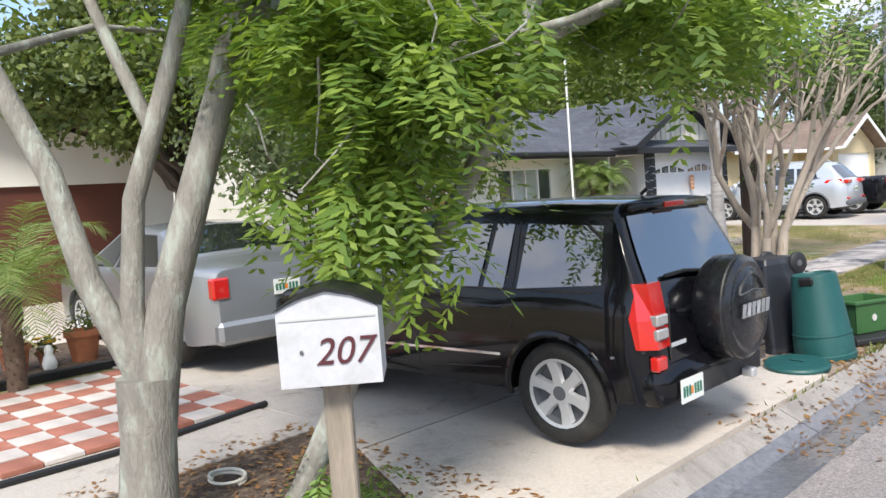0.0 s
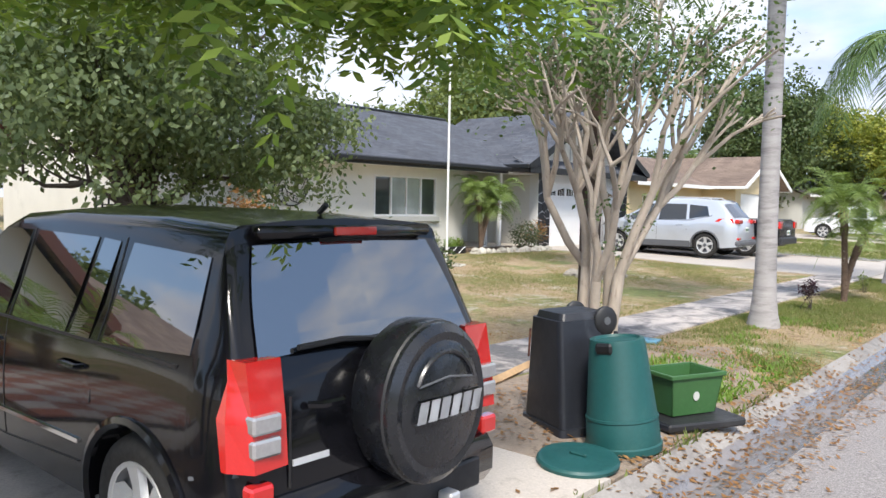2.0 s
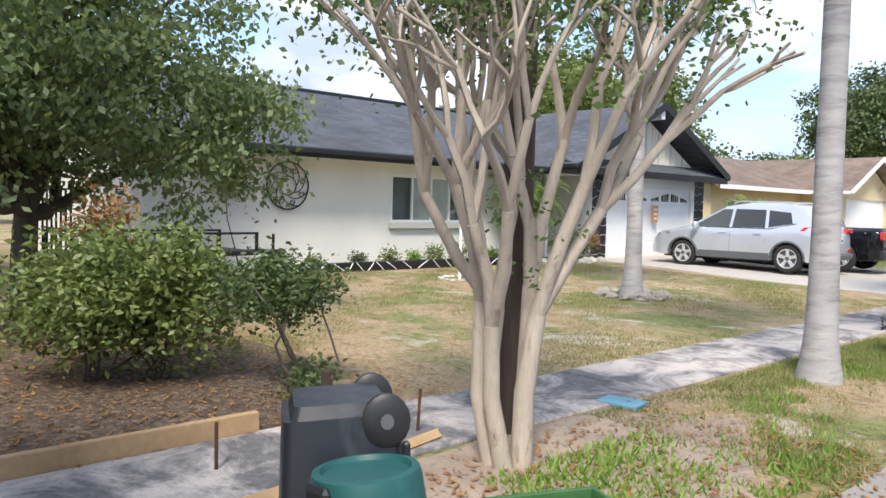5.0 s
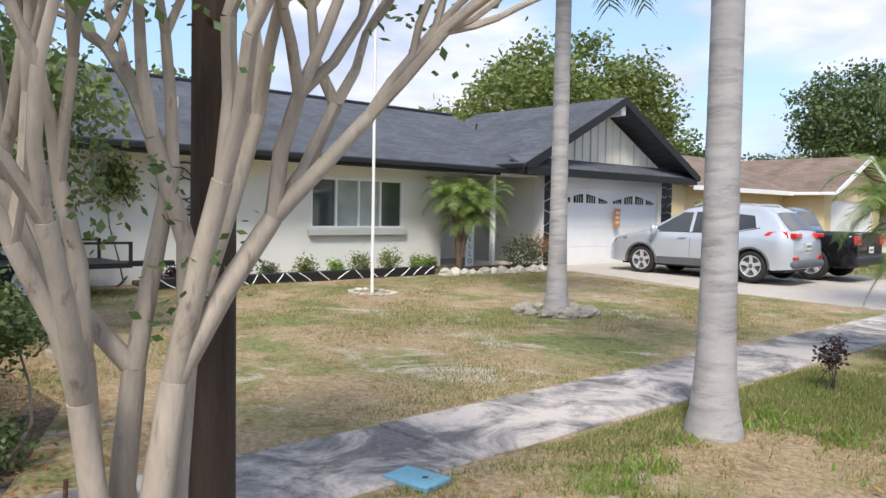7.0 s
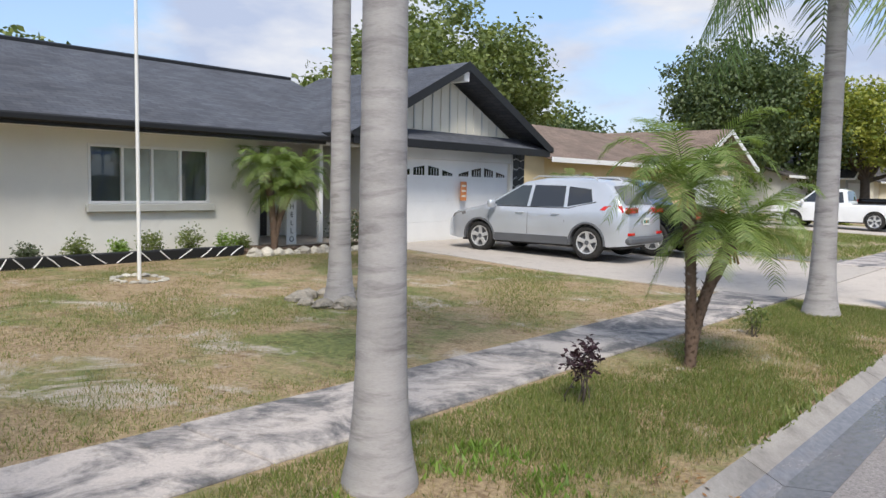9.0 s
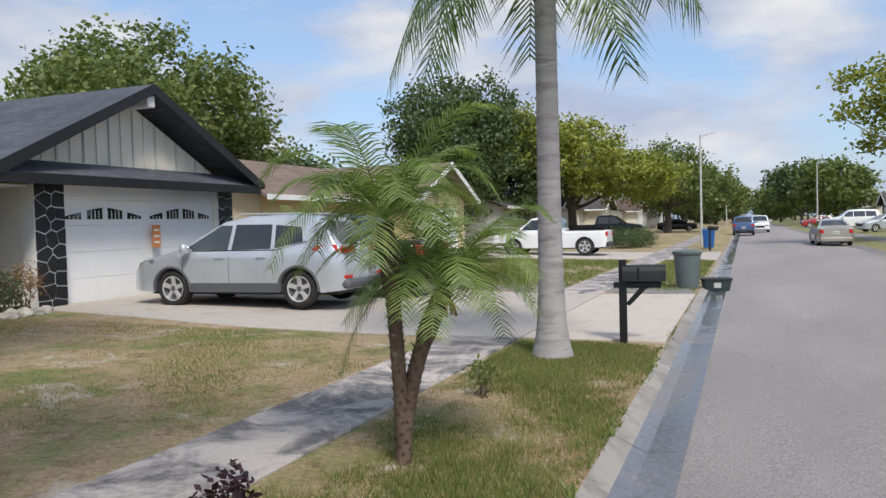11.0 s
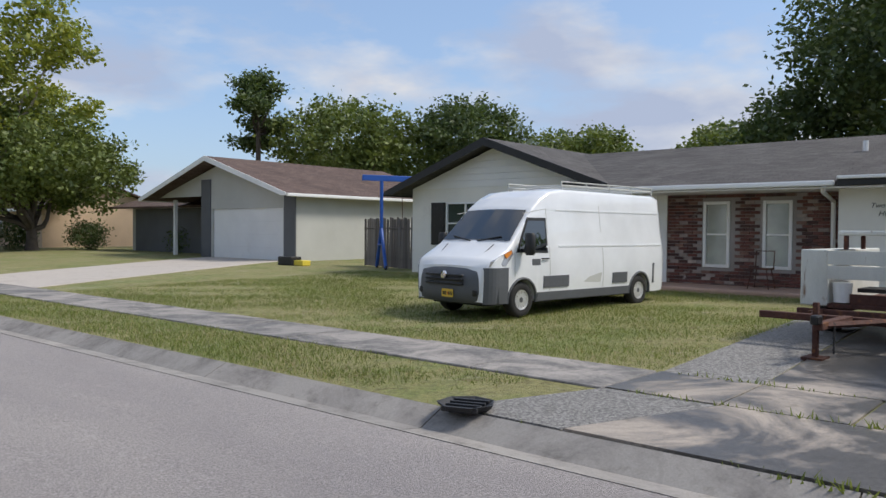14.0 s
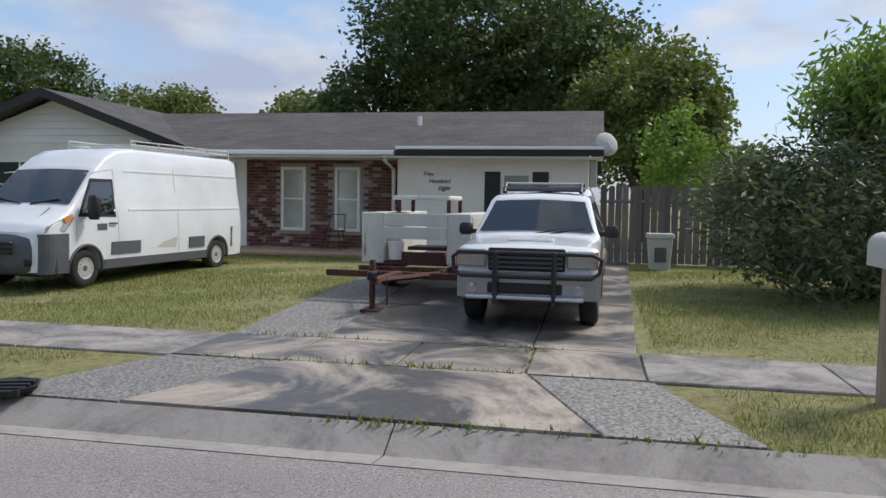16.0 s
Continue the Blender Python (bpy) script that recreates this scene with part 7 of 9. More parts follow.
street_tree()
myrtle_tree()
feather_palm("royal_palm", -3.22, 13.23, 5.4, 0.145, 0.115, 12, 2.4, 0.5, "tall palm with a smooth ringed grey trunk on the verge", 31)
feather_palm("royal_palm", -7.64, 16.93, 5.6, 0.15, 0.12, 12, 2.4, 0.5, "tall smooth-trunked palm in a ring of rocks on the lawn", 32)
feather_palm("royal_palm", -3.12, 20.95, 4.35, 0.17, 0.13, 13, 2.5, 0.55, "tall palm with a smooth grey trunk beside a letterbox", 33, arch=1.15, hang=0.7)
date_palm(-3.47, 18.63, [(-0.06, -0.08, 1.72, 0.05), (0.22, 0.3, 1.22, 0.055)], "pair of small feathery date palms with scaly trunks on the verge", 34, 0.98, 0.2)
date_palm(-13.9, 21.7, [(-0.05, -0.15, 1.75, 0.07), (0.15, 0.5, 1.6, 0.06), (0.0, 0.25, 1.2, 0.05)], "cluster of feathery date palms beside a porch", 35, 0.95, 0.2)
date_palm(-13.6, 33.2, [(0, 0, 1.5, 0.07)], "small feathery palm beside a drive", 36, 1.0, 0.2)
date_palm(-7.95, 3.35, [(0.0, 0.0, 1.0, 0.09)], "low yellow-green feather palm in a planted bed", 37, 1.15, 0.22)
tree("cabbage_palm", 27.5, 33.5, "round-headed fan palm behind a roof", [((0, 0, 4.3), (1.3, 1.3, 1.1))], L_GREYGREEN, M_BARK_DARK, 38, 0.15, 3.2, 60, 30, 0.25, 0.5, 10, 0.6, category="palm tree")
# big fine-leaved tree in the side garden, and shrubs under it
tree("juniper_tree", -9.75, 8.5, "large dark fine-leaved tree overhanging a garden bed", [((0, 0, 3.6), (2.6, 2.7, 1.9)), ((0.9, 1.3, 2.4), (1.7, 1.8, 1.3)), ((1.4, -1.3, 3.0), (1.6, 1.8, 1.6)), ((-0.8, 0.5, 5.2), (1.8, 2.0, 1.3))], L_JUNIPER, M_BARK_DARK, 40, 0.16, 1.3, 620, 60, 0.22, 0.1, 16, 0.9, hollow=0.3)
tree("oak_tree", -12.6, 7.4, "dark tree standing between two houses", [((0, 0, 4.6), (2.2, 2.4, 1.8)), ((0.6, -1.6, 3.8), (1.6, 1.8, 1.2))], L_OAK, M_BARK_DARK, 41, 0.22, 2.0, 260, 60, 0.24, 0.14, 12, 0.5)
shrub(-7.3, 9.0, [((0, 0, 0.75), (0.7, 0.75, 0.55)), ((0.3, 0.6, 0.55), (0.5, 0.5, 0.4))], L_OAK, "leafy green shrub in a mulched bed", 42, 170, 40, 0.12, 0.075)
shrub(-7.1, 9.5, [((0, 0, 0.95), (0.55, 0.55, 0.35)), ((0.1, -0.6, 0.8), (0.5, 0.5, 0.35))], L_OAK, "leafy green shrub in a mulched bed", 43, 130, 40, 0.11, 0.07)
shrub(-5.85, 10.2, [((-0.35, -0.1, 0.85), (0.5, 0.5, 0.28)), ((0, 0, 0.12), (0.2, 0.2, 0.12))], L_DARK, "small leaning shrub with a rounded head", 44, 110, 44, 0.08, 0.055, 5, 0.016)
shrub(-8.4, 9.4, [((0, 0, 1.35), (0.25, 0.3, 0.22))], L_ORANGE, "withered orange shrub behind green ones", 45, 22, 24, 0.08, 0.07, 5)
shrub(-3.57, 16.8, [((0, 0, 0.34), (0.12, 0.16, 0.15))], L_PURPLE, "small dark purple-leaved plant on the verge", 46, 26, 12, 0.035, 0.055, 9, 0.006)
shrub(-3.56, 20.71, [((0, 0, 0.24), (0.12, 0.12, 0.13))], L_OAK, "small twiggy weed on the verge", 47, 22, 8, 0.035, 0.05, 9, 0.005)
for k, (y, h, leaf) in enumerate(((15.0, 0.3, L_PURPLE), (15.7, 0.28, L_OAK), (16.9, 0.3, L_GREYGREEN), (17.7, 0.45, L_OAK), (18.5, 0.3, L_BRIGHT), (19.1, 0.45, L_OAK), (20.0, 0.5, L_OAK), (20.8, 0.4, L_BRIGHT), (21.2, 0.3, L_OAK))):
    shrub(-14.35 + 0.1 * (k % 2), y, [((0, 0, h * 0.6), (h * 0.5, h * 0.5, h * 0.5))], leaf, "low clipped shrub in a bed along a white wall", 60 + k, 30, 26, 0.06, 0.06, 6)
shrub(-13.6, 23.6, [((0, 0, 0.45), (0.45, 0.5, 0.4))], L_GREYGREEN, "loose grey-green shrub beside a garage", 72, 60, 30, 0.1, 0.07)
shrub(-13.7, 24.2, [((0, 0, 0.55), (0.35, 0.35, 0.35))], L_ORANGE, "orange-flowered shrub beside a garage", 73, 40, 26, 0.1, 0.06)
shrub(-14.7, 14.1, [((0, 0, 1.9), (0.3, 0.32, 0.38))], L_OAK, "slim sapling with a small round crown by a wall", 74, 40, 30, 0.1, 0.08, 2, 0.02, name="sapling")
# right-hand side
shrub(12.3, 11.1, [((0, 0, 1.5), (2.0, 2.4, 1.45)), ((0.5, -1.0, 2.9), (1.4, 1.5, 0.9)), ((-1.2, 0.8, 1.0), (1.2, 1.6, 0.8)), ((0.4, 1.4, 1.3), (1.2, 1.3, 1.0))], L_GREYGREEN, "dense dark grey-green shrub thicket at a lawn edge", 80, 520, 40, 0.17, 0.15, 30, 0.03, droop=0.2, narrow=0.3)
shrub(13.2, 10.7, [((-0.2, -0.2, 3.2), (1.4, 1.6, 0.85))], L_BRIGHT, "bright green drooping tree crown above a thicket", 81, 150, 44, 0.2, 0.2, 10, 0.04, droop=0.8, narrow=0.3, name="mango_tree")
for k, (x, y, r) in enumerate(((-12.0, 52.0, 1.0), (-10.5, 52.5, 0.8), (-7.5, 57.0, 1.0), (-6.8, 59.0, 0.9))):
    shrub(x, y, [((0, 0, r * 0.5), (r, r * 1.2, r * 0.6))], L_YELLOW if k < 2 else L_DARK, "clipped hedge beside a drive", 90 + k, 90, 40, 0.16, 0.1)
for k, (x, y, r) in enumerate(((15.5, 66, 1.4), (17.5, 65, 1.3), (20.5, 62, 1.2), (22.5, 54, 1.0))):
    shrub(x, y, [((0, 0, r * 0.7), (r, r, r * 0.8))], L_DARK, "rounded dark shrub before a house", 96 + k, 100, 40, 0.2, 0.14)


def grass_patch(name, label, rects, count, seed, leaf, lo, hi, keep):
    """Blades of grass scattered over plots of lawn, thinning out in bare spots."""
    rng = np.random.default_rng(seed)
    area = np.array([(b - a) * (d - c) for a, b, c, d in rects])
    which = rng.choice(len(rects), count, p=area / area.sum())
    r = np.array(rects)[which]
    x = r[:, 0] + (r[:, 1] - r[:, 0]) * rng.random(count)
    y = r[:, 2] + (r[:, 3] - r[:, 2]) * rng.random(count)
    m = np.sin(x * 1.3 + 1.7 * np.sin(y * 0.55)) + np.sin(y * 0.9 + 1.3 * np.sin(x * 0.8)) + 0.8 * np.sin(x * 3.1 + y * 2.3) + 0.9 * np.sin(x * 7.3 + 2 * np.sin(y * 3.1)) * np.sin(y * 6.1 + 2 * np.sin(x * 4.3)) + 0.6 * rng.normal(size=count)
    ok = m > keep
    x, y, m = x[ok], y[ok], m[ok]
    n = len(x)
    z = 1.1 * np.interp(x / 1.1, GX, GZ)
    h = rng.uniform(lo, hi, n) * (0.6 + 0.25 * np.clip(m - keep, 0, 2))
    a = rng.uniform(0, 2 * math.pi, n)
    w = rng.uniform(0.003, 0.006, n) * (1 + 2.2 * (hi > 0.08))
    tx, ty = rng.normal(size=n) * h * 0.5, rng.normal(size=n) * h * 0.5
    c, s = np.cos(a) * w, np.sin(a) * w
    v = np.stack([np.stack([x - c, y - s, z - 0.01], 1), np.stack([x + c, y + s, z - 0.01], 1), np.stack([x + tx, y + ty, z + h], 1)], 1).reshape(-1, 3)
    return tagged(raw_mesh(name, v, np.arange(n * 3).reshape(-1, 3), leaf), label, "grass", kind="stuff")


VERGE = [(-4.1, -2.25, 11.6, 24.2)]
LAWN = [(-14.2, -5.3, 10.6, 23.8)]
FAR_L = [(-14, -5.3, 31.5, 45), (-4.1, -2.3, 32, 45)]
RIGHT = [(4.45, 5.9, 19.9, 34), (7.2, 17, 19.15, 34), (7.2, 16.5, 5.0, 14.6), (4.45, 5.9, 4.0, 14.2)]
grass_patch("grass", "short green grass on the verge", VERGE, 130000, 1, L_GRASS, 0.015, 0.055, 0.0)
grass_patch("dry_grass", "dry straw-coloured grass on the verge", VERGE, 30000, 2, L_DRYGRASS, 0.015, 0.045, -1.6)
grass_patch("grass", "thin green grass on a worn lawn", LAWN, 150000, 3, L_GRASS, 0.015, 0.05, 0.4)
grass_patch("dry_grass", "dry straw-coloured grass on a worn lawn", LAWN, 80000, 4, L_DRYGRASS, 0.012, 0.045, -0.9)
grass_patch("grass", "green grass beyond a drive", FAR_L, 40000, 5, L_GRASS, 0.03, 0.09, -1.6)
grass_patch("grass", "lush green grass across the street", RIGHT, 230000, 6, L_GRASS, 0.02, 0.075, -1.2)
grass_patch("dry_grass", "dry grass across the street", RIGHT, 22000, 7, L_DRYGRASS, 0.02, 0.06, -1.6)
grass_patch("ground_cover", "bright green clover-like weeds on the verge", [(-3.6, -2.35, 9.9, 15.5)], 9000, 9, L_BRIGHT, 0.02, 0.085, 0.3)
grass_patch("weeds", "weeds growing in the joints of a drive", [(5.9, 7.2, 15.76, 15.82), (5.93, 6.0, 14.8, 19.0), (4.36, 4.44, 13.8, 20.0), (7.12, 7.18, 15.0, 18.9), (-2.26, -2.18, 2.0, 30.0)], 3200, 8, L_GRASS, 0.02, 0.09, 0.2)

# ---- loose things ----
M_BIN_BLACK = surface("black_bin", (0.018, 0.02, 0.027), 0.42, var=0.2, fine=30, bump=0.1, stain=(0.06, 0.065, 0.075), stain_at=(0.55, 0.75), stain_scale=2)
M_BIN_GREEN = surface("teal_bin", (0.012, 0.085, 0.082), 0.5, var=0.15, fine=30, bump=0.12, stain=(0.04, 0.12, 0.11), stain_at=(0.58, 0.75), stain_scale=3)
M_BOX_GREEN = surface("green_crate", (0.045, 0.13, 0.04), 0.5, var=0.12, fine=30, bump=0.1, stain=(0.1, 0.17, 0.08), stain_at=(0.6, 0.75), stain_scale=4)
M_BLUETRIM = surface("blue_steel", (0.02, 0.1, 0.42), 0.45, var=0.12, fine=40, bump=0.1)
M_BLUEPLASTIC = surface("blue_plastic", (0.02, 0.11, 0.36), 0.5, var=0.1, fine=40, bump=0.1)
M_RUST = surface("rusty_steel", (0.09, 0.035, 0.025), 0.85, var=0.3, big=4, fine=30, bump=0.5, stain=(0.22, 0.09, 0.03), stain_at=(0.55, 0.7), stain_scale=6)
M_RUSTWHITE = surface("rust_streaked_white", (0.68, 0.68, 0.62), 0.6, var=0.12, fine=30, bump=0.15, stain=(0.2, 0.1, 0.04), stain_at=(0.6, 0.72), stain_scale=2.5, stretch=(3, 3, 0.8))
M_ROCK = surface("pale_rock", (0.42, 0.38, 0.32), 0.9, var=0.25, big=6, fine=30, bump=0.8, dist=0.02, stain=(0.13, 0.12, 0.11), stain_at=(0.5, 0.65), stain_scale=5, rnd=0.35)
M_ROCKWHITE = surface("white_rock", (0.62, 0.58, 0.5), 0.9, var=0.2, big=6, fine=30, bump=0.8, dist=0.02, stain=(0.3, 0.25, 0.2), stain_at=(0.55, 0.7), stain_scale=5, rnd=0.4)
M_TERRACOTTA = surface("terracotta", (0.42, 0.15, 0.07), 0.85, var=0.15, fine=40, bump=0.3)
M_PAVER_RED = surface("red_paver", (0.42, 0.16, 0.11), 0.9, var=0.2, big=5, fine=40, bump=0.5, rnd=0.25, stain=(0.55, 0.4, 0.33), stain_at=(0.6, 0.75), stain_scale=8)
M_PAVER_WHITE = surface("white_paver", (0.62, 0.56, 0.52), 0.9, var=0.15, big=5, fine=40, bump=0.5, rnd=0.2, stain=(0.35, 0.3, 0.27), stain_at=(0.6, 0.75), stain_scale=8)
M_NUMBER = surface("dark_red_ink", (0.09, 0.02, 0.025), 0.5, var=0.1)
M_YELLOW = surface("yellow_enamel", (0.7, 0.55, 0.06), 0.5, var=0.1)
M_GREYBIN = surface("grey_bin", (0.12, 0.15, 0.15), 0.55, var=0.12, fine=30, bump=0.1)
M_MAILBOX = surface("weathered_white_metal", (0.56, 0.56, 0.58), 0.5, var=0.1, fine=40, bump=0.12, stain=(0.4, 0.4, 0.36), stain_at=(0.55, 0.8), stain_scale=5)
M_ORANGESIGN = surface("orange_notice", (0.6, 0.22, 0.07), 0.7, var=0.15)
M_FLOWER = [surface("petal_" + n, c, 0.6, var=0.15) for n, c in (("yellow", (0.8, 0.5, 0.03)), ("white", (0.75, 0.7, 0.75)), ("violet", (0.3, 0.12, 0.5)))]


def tapered(geo, z0, z1, w0, d0, w1, d1, rnd=0.06, steps=2):
    """A rounded-rectangular tapered body."""
    rings = []
    for k in range(steps + 1):
        u = k / steps
        w, d = w0 + (w1 - w0) * u, d0 + (d1 - d0) * u
        ring = []
        for cx, cy, a0 in ((w - rnd, d - rnd, 0), (-w + rnd, d - rnd, 90), (-w + rnd, -d + rnd, 180), (w - rnd, -d + rnd, 270)):
            for q in (0, 30, 60, 90):
                ring.append((cx + rnd * math.cos(radians(a0 + q)), cy + rnd * math.sin(radians(a0 + q)), z0 + (z1 - z0) * u))
        rings.append(ring)
    return geo.loft(rings)


def wheeled_bin_upturned():
    t = thing("wheelie_bin", stand(-2.99, 8.53, 150) @ pose(0, 0, 0, -3, 2, 0) @ Matrix.Diagonal((0.86, 0.86, 0.98, 1)), "black wheeled refuse bin standing upside down on bare soil", "bin")
    part("body", tapered(Geo(), 0.06, 0.82, 0.34, 0.31, 0.25, 0.25, 0.05), M_BIN_BLACK, t, smooth=40)
    part("rim", tapered(Geo(), 0.0, 0.06, 0.37, 0.34, 0.36, 0.33, 0.05), M_BIN_BLACK, t, smooth=40)
    part("base_step", tapered(Geo(), 0.82, 0.87, 0.235, 0.22, 0.215, 0.2, 0.04), M_BIN_BLACK, t, smooth=40)
    for s in (1, -1):
        part("side_rib", Geo().box(s * 0.28 - 0.02, -0.285, 0.08, s * 0.28 + 0.02, -0.25, 0.72, 0.01), M_BIN_BLACK, t)
        w = part("wheel", Geo().lathe([(0.02, s * 0.0), (0.085, 0.0), (0.105, 0.015), (0.105, 0.045), (0.085, 0.06), (0.02, 0.06)], 18, (0, 0, 0), "x"), M_PLASTIC, t, smooth=40)
        w.location = (s * 0.25 - 0.03, -0.19, 0.8)
        part("hub", Geo().lathe([(0.0, -0.004), (0.03, -0.004), (0.035, 0.064), (0.0, 0.064)], 10, (0, 0, 0), "x"), M_GREYPLASTIC, w)
    part("axle", Geo().tube([(-0.26, -0.19, 0.8), (0.26, -0.19, 0.8)], 0.014, 6), M_ALLOY, t)
    return t


def round_bin():
    t = thing("dustbin", stand(-2.47, 8.3) @ pose(0, 0, 0, 2, -5, 0) @ Matrix.Diagonal((0.76, 0.76, 0.9, 1)), "teal plastic round dustbin standing upside down", "bin")
    part("body", Geo().lathe([(0.0, 0.0), (0.335, 0.0), (0.34, 0.05), (0.325, 0.06), (0.318, 0.22), (0.312, 0.235), (0.245, 0.8), (0.235, 0.83), (0.2, 0.835), (0.19, 0.815), (0.0, 0.81)], 32, caps=False), M_BIN_GREEN, t, smooth=35)
    part("band", Geo().lathe([(0.316, 0.235), (0.322, 0.242), (0.318, 0.26), (0.306, 0.262)], 32, caps=False), M_BIN_GREEN, t, smooth=40)
    part("hand_grip", Geo().box(-0.08, -0.27, 0.74, 0.08, -0.225, 0.82, 0.02), M_BLACKTRIM, t)
    l = thing("round_cover", stand(-2.5, 7.74, 0, 0.03) @ pose(0, 0, 0, 3, 2, 0) @ Matrix.Scale(0.74, 4), "teal round dustbin lid lying on the drive edge", "lid")
    part("disc", Geo().lathe([(0.345, 0.0), (0.35, 0.03), (0.335, 0.05), (0.3, 0.055), (0.27, 0.045), (0.1, 0.06), (0.0, 0.065)], 36, caps=False), M_BIN_GREEN, l, smooth=40)
    part("grip", Geo().box(-0.08, -0.015, 0.06, 0.08, 0.015, 0.085, 0.01), M_BIN_GREEN, l)


def crate():
    t = thing("recycling_crate", stand(-2.46, 9.2, 66, 0.09) @ Matrix.Diagonal((0.84, 0.84, 1, 1)), "open green plastic recycling crate set on black boards", "crate")
    w0, d0, w1, d1, h = 0.25, 0.17, 0.3, 0.21, 0.3
    for s in (1, -1):
        part("long_side", Geo().loft([[(-w0, s * d0, 0), (w0, s * d0, 0), (w0, s * (d0 - 0.012), 0), (-w0, s * (d0 - 0.012), 0)], [(-w1, s * d1, h), (w1, s * d1, h), (w1, s * (d1 - 0.012), h), (-w1, s * (d1 - 0.012), h)]]), M_BOX_GREEN, t)
        part("short_side", Geo().loft([[(s * w0, -d0, 0), (s * w0, d0, 0), (s * (w0 - 0.012), d0, 0), (s * (w0 - 0.012), -d0, 0)], [(s * w1, -d1, h), (s * w1, d1, h), (s * (w1 - 0.012), d1, h), (s * (w1 - 0.012), -d1, h)]]), M_BOX_GREEN, t)
        part("rim", Geo().box(-w1 - 0.02, s * (d1 + 0.006) - 0.014, h - 0.02, w1 + 0.02, s * (d1 + 0.006) + 0.014, h + 0.012, 0.006), M_BOX_GREEN, t)
        part("rim", Geo().box(s * (w1 + 0.006) - 0.014, -d1, h - 0.02, s * (w1 + 0.006) + 0.014, d1, h + 0.012, 0.006), M_BOX_GREEN, t)
    part("bottom", Geo().box(-w0, -d0, 0.0, w0, d0, 0.012), M_BOX_GREEN, t)
    part("emblem", Geo().lathe([(0.0, -0.003), (0.035, -0.003), (0.035, 0.003), (0.0, 0.003)], 12, (0, -(d0 + 0.022), 0.14), "y"), M_GREYWALL, t)
    b = thing("black_board", stand(-2.47, 9.22, 62, 0.02), "wet black plastic tray lying on soil", "tray")
    part("tray", Geo().box(-0.36, -0.34, 0.0, 0.34, 0.24, 0.06, 0.015), M_PLASTIC, b)
    b2 = thing("blue_bag", stand(-2.62, 8.72, 60, 0.0), "crumpled blue plastic sheet between bins", "bag")
    part("sheet", Geo().loft([[(-0.14, -0.2, 0), (0.1, -0.22, 0), (0.14, 0.2, 0), (-0.1, 0.22, 0)], [(-0.1, -0.1, 0.22), (0.02, -0.14, 0.3), (0.06, 0.1, 0.26), (-0.06, 0.14, 0.2)]]), surface("blue_sheet", (0.2, 0.36, 0.62), 0.4, var=0.25, fine=20, bump=0.6), b2)


def letterbox_207():
    t = thing("mailbox", stand(-2.35, 2.96, 47), "white arched mailbox with dark number 207 on a wooden post", "mailbox")
    part("post", Geo().box(-0.05, -0.05, -0.1, 0.05, 0.05, 1.05, 0.008), M_WOODPOST, t)
    w, l, z0, z1 = 0.185, 0.14, 1.0, 1.28
    prof = [(-w, z0), (w, z0), (w, z1), (w * 0.5, z1 + 0.05), (0.0, z1 + 0.07), (-w * 0.5, z1 + 0.05), (-w, z1)]
    b = part("box", Geo().loft([[(p[0], y, p[1]) for p in prof] for y in (-l, l)]), M_MAILBOX, t)
    part("roof", Geo().loft([[(-w - 0.015, y, z1), (-w * 0.5, y, z1 + 0.058), (0, y, z1 + 0.08), (w * 0.5, y, z1 + 0.058), (w + 0.015, y, z1), (w * 0.5, y, z1 + 0.045), (0, y, z1 + 0.066), (-w * 0.5, y, z1 + 0.045)] for y in (-l - 0.01, l + 0.02)]), M_BLACKTRIM, t, "curled black roof sheet")
    part("hinge_line", Geo().box(-w + 0.01, -l - 0.004, z0 + 0.245, w - 0.01, -l - 0.001, z0 + 0.252), M_GREYWALL, t)
    part("rivet", Geo().lathe([(0.0, 0.0), (0.008, 0.0), (0.006, 0.006), (0, 0.008)], 8, (-0.1, -l - 0.006, z0 + 0.13), "y"), M_GREYPLASTIC, t)
    lettering("207", 0.14, pose(0.05, -l - 0.003, z0 + 0.08, 90, 0, 0), M_NUMBER, "number", "dark red hand-painted number", t, 0.25)


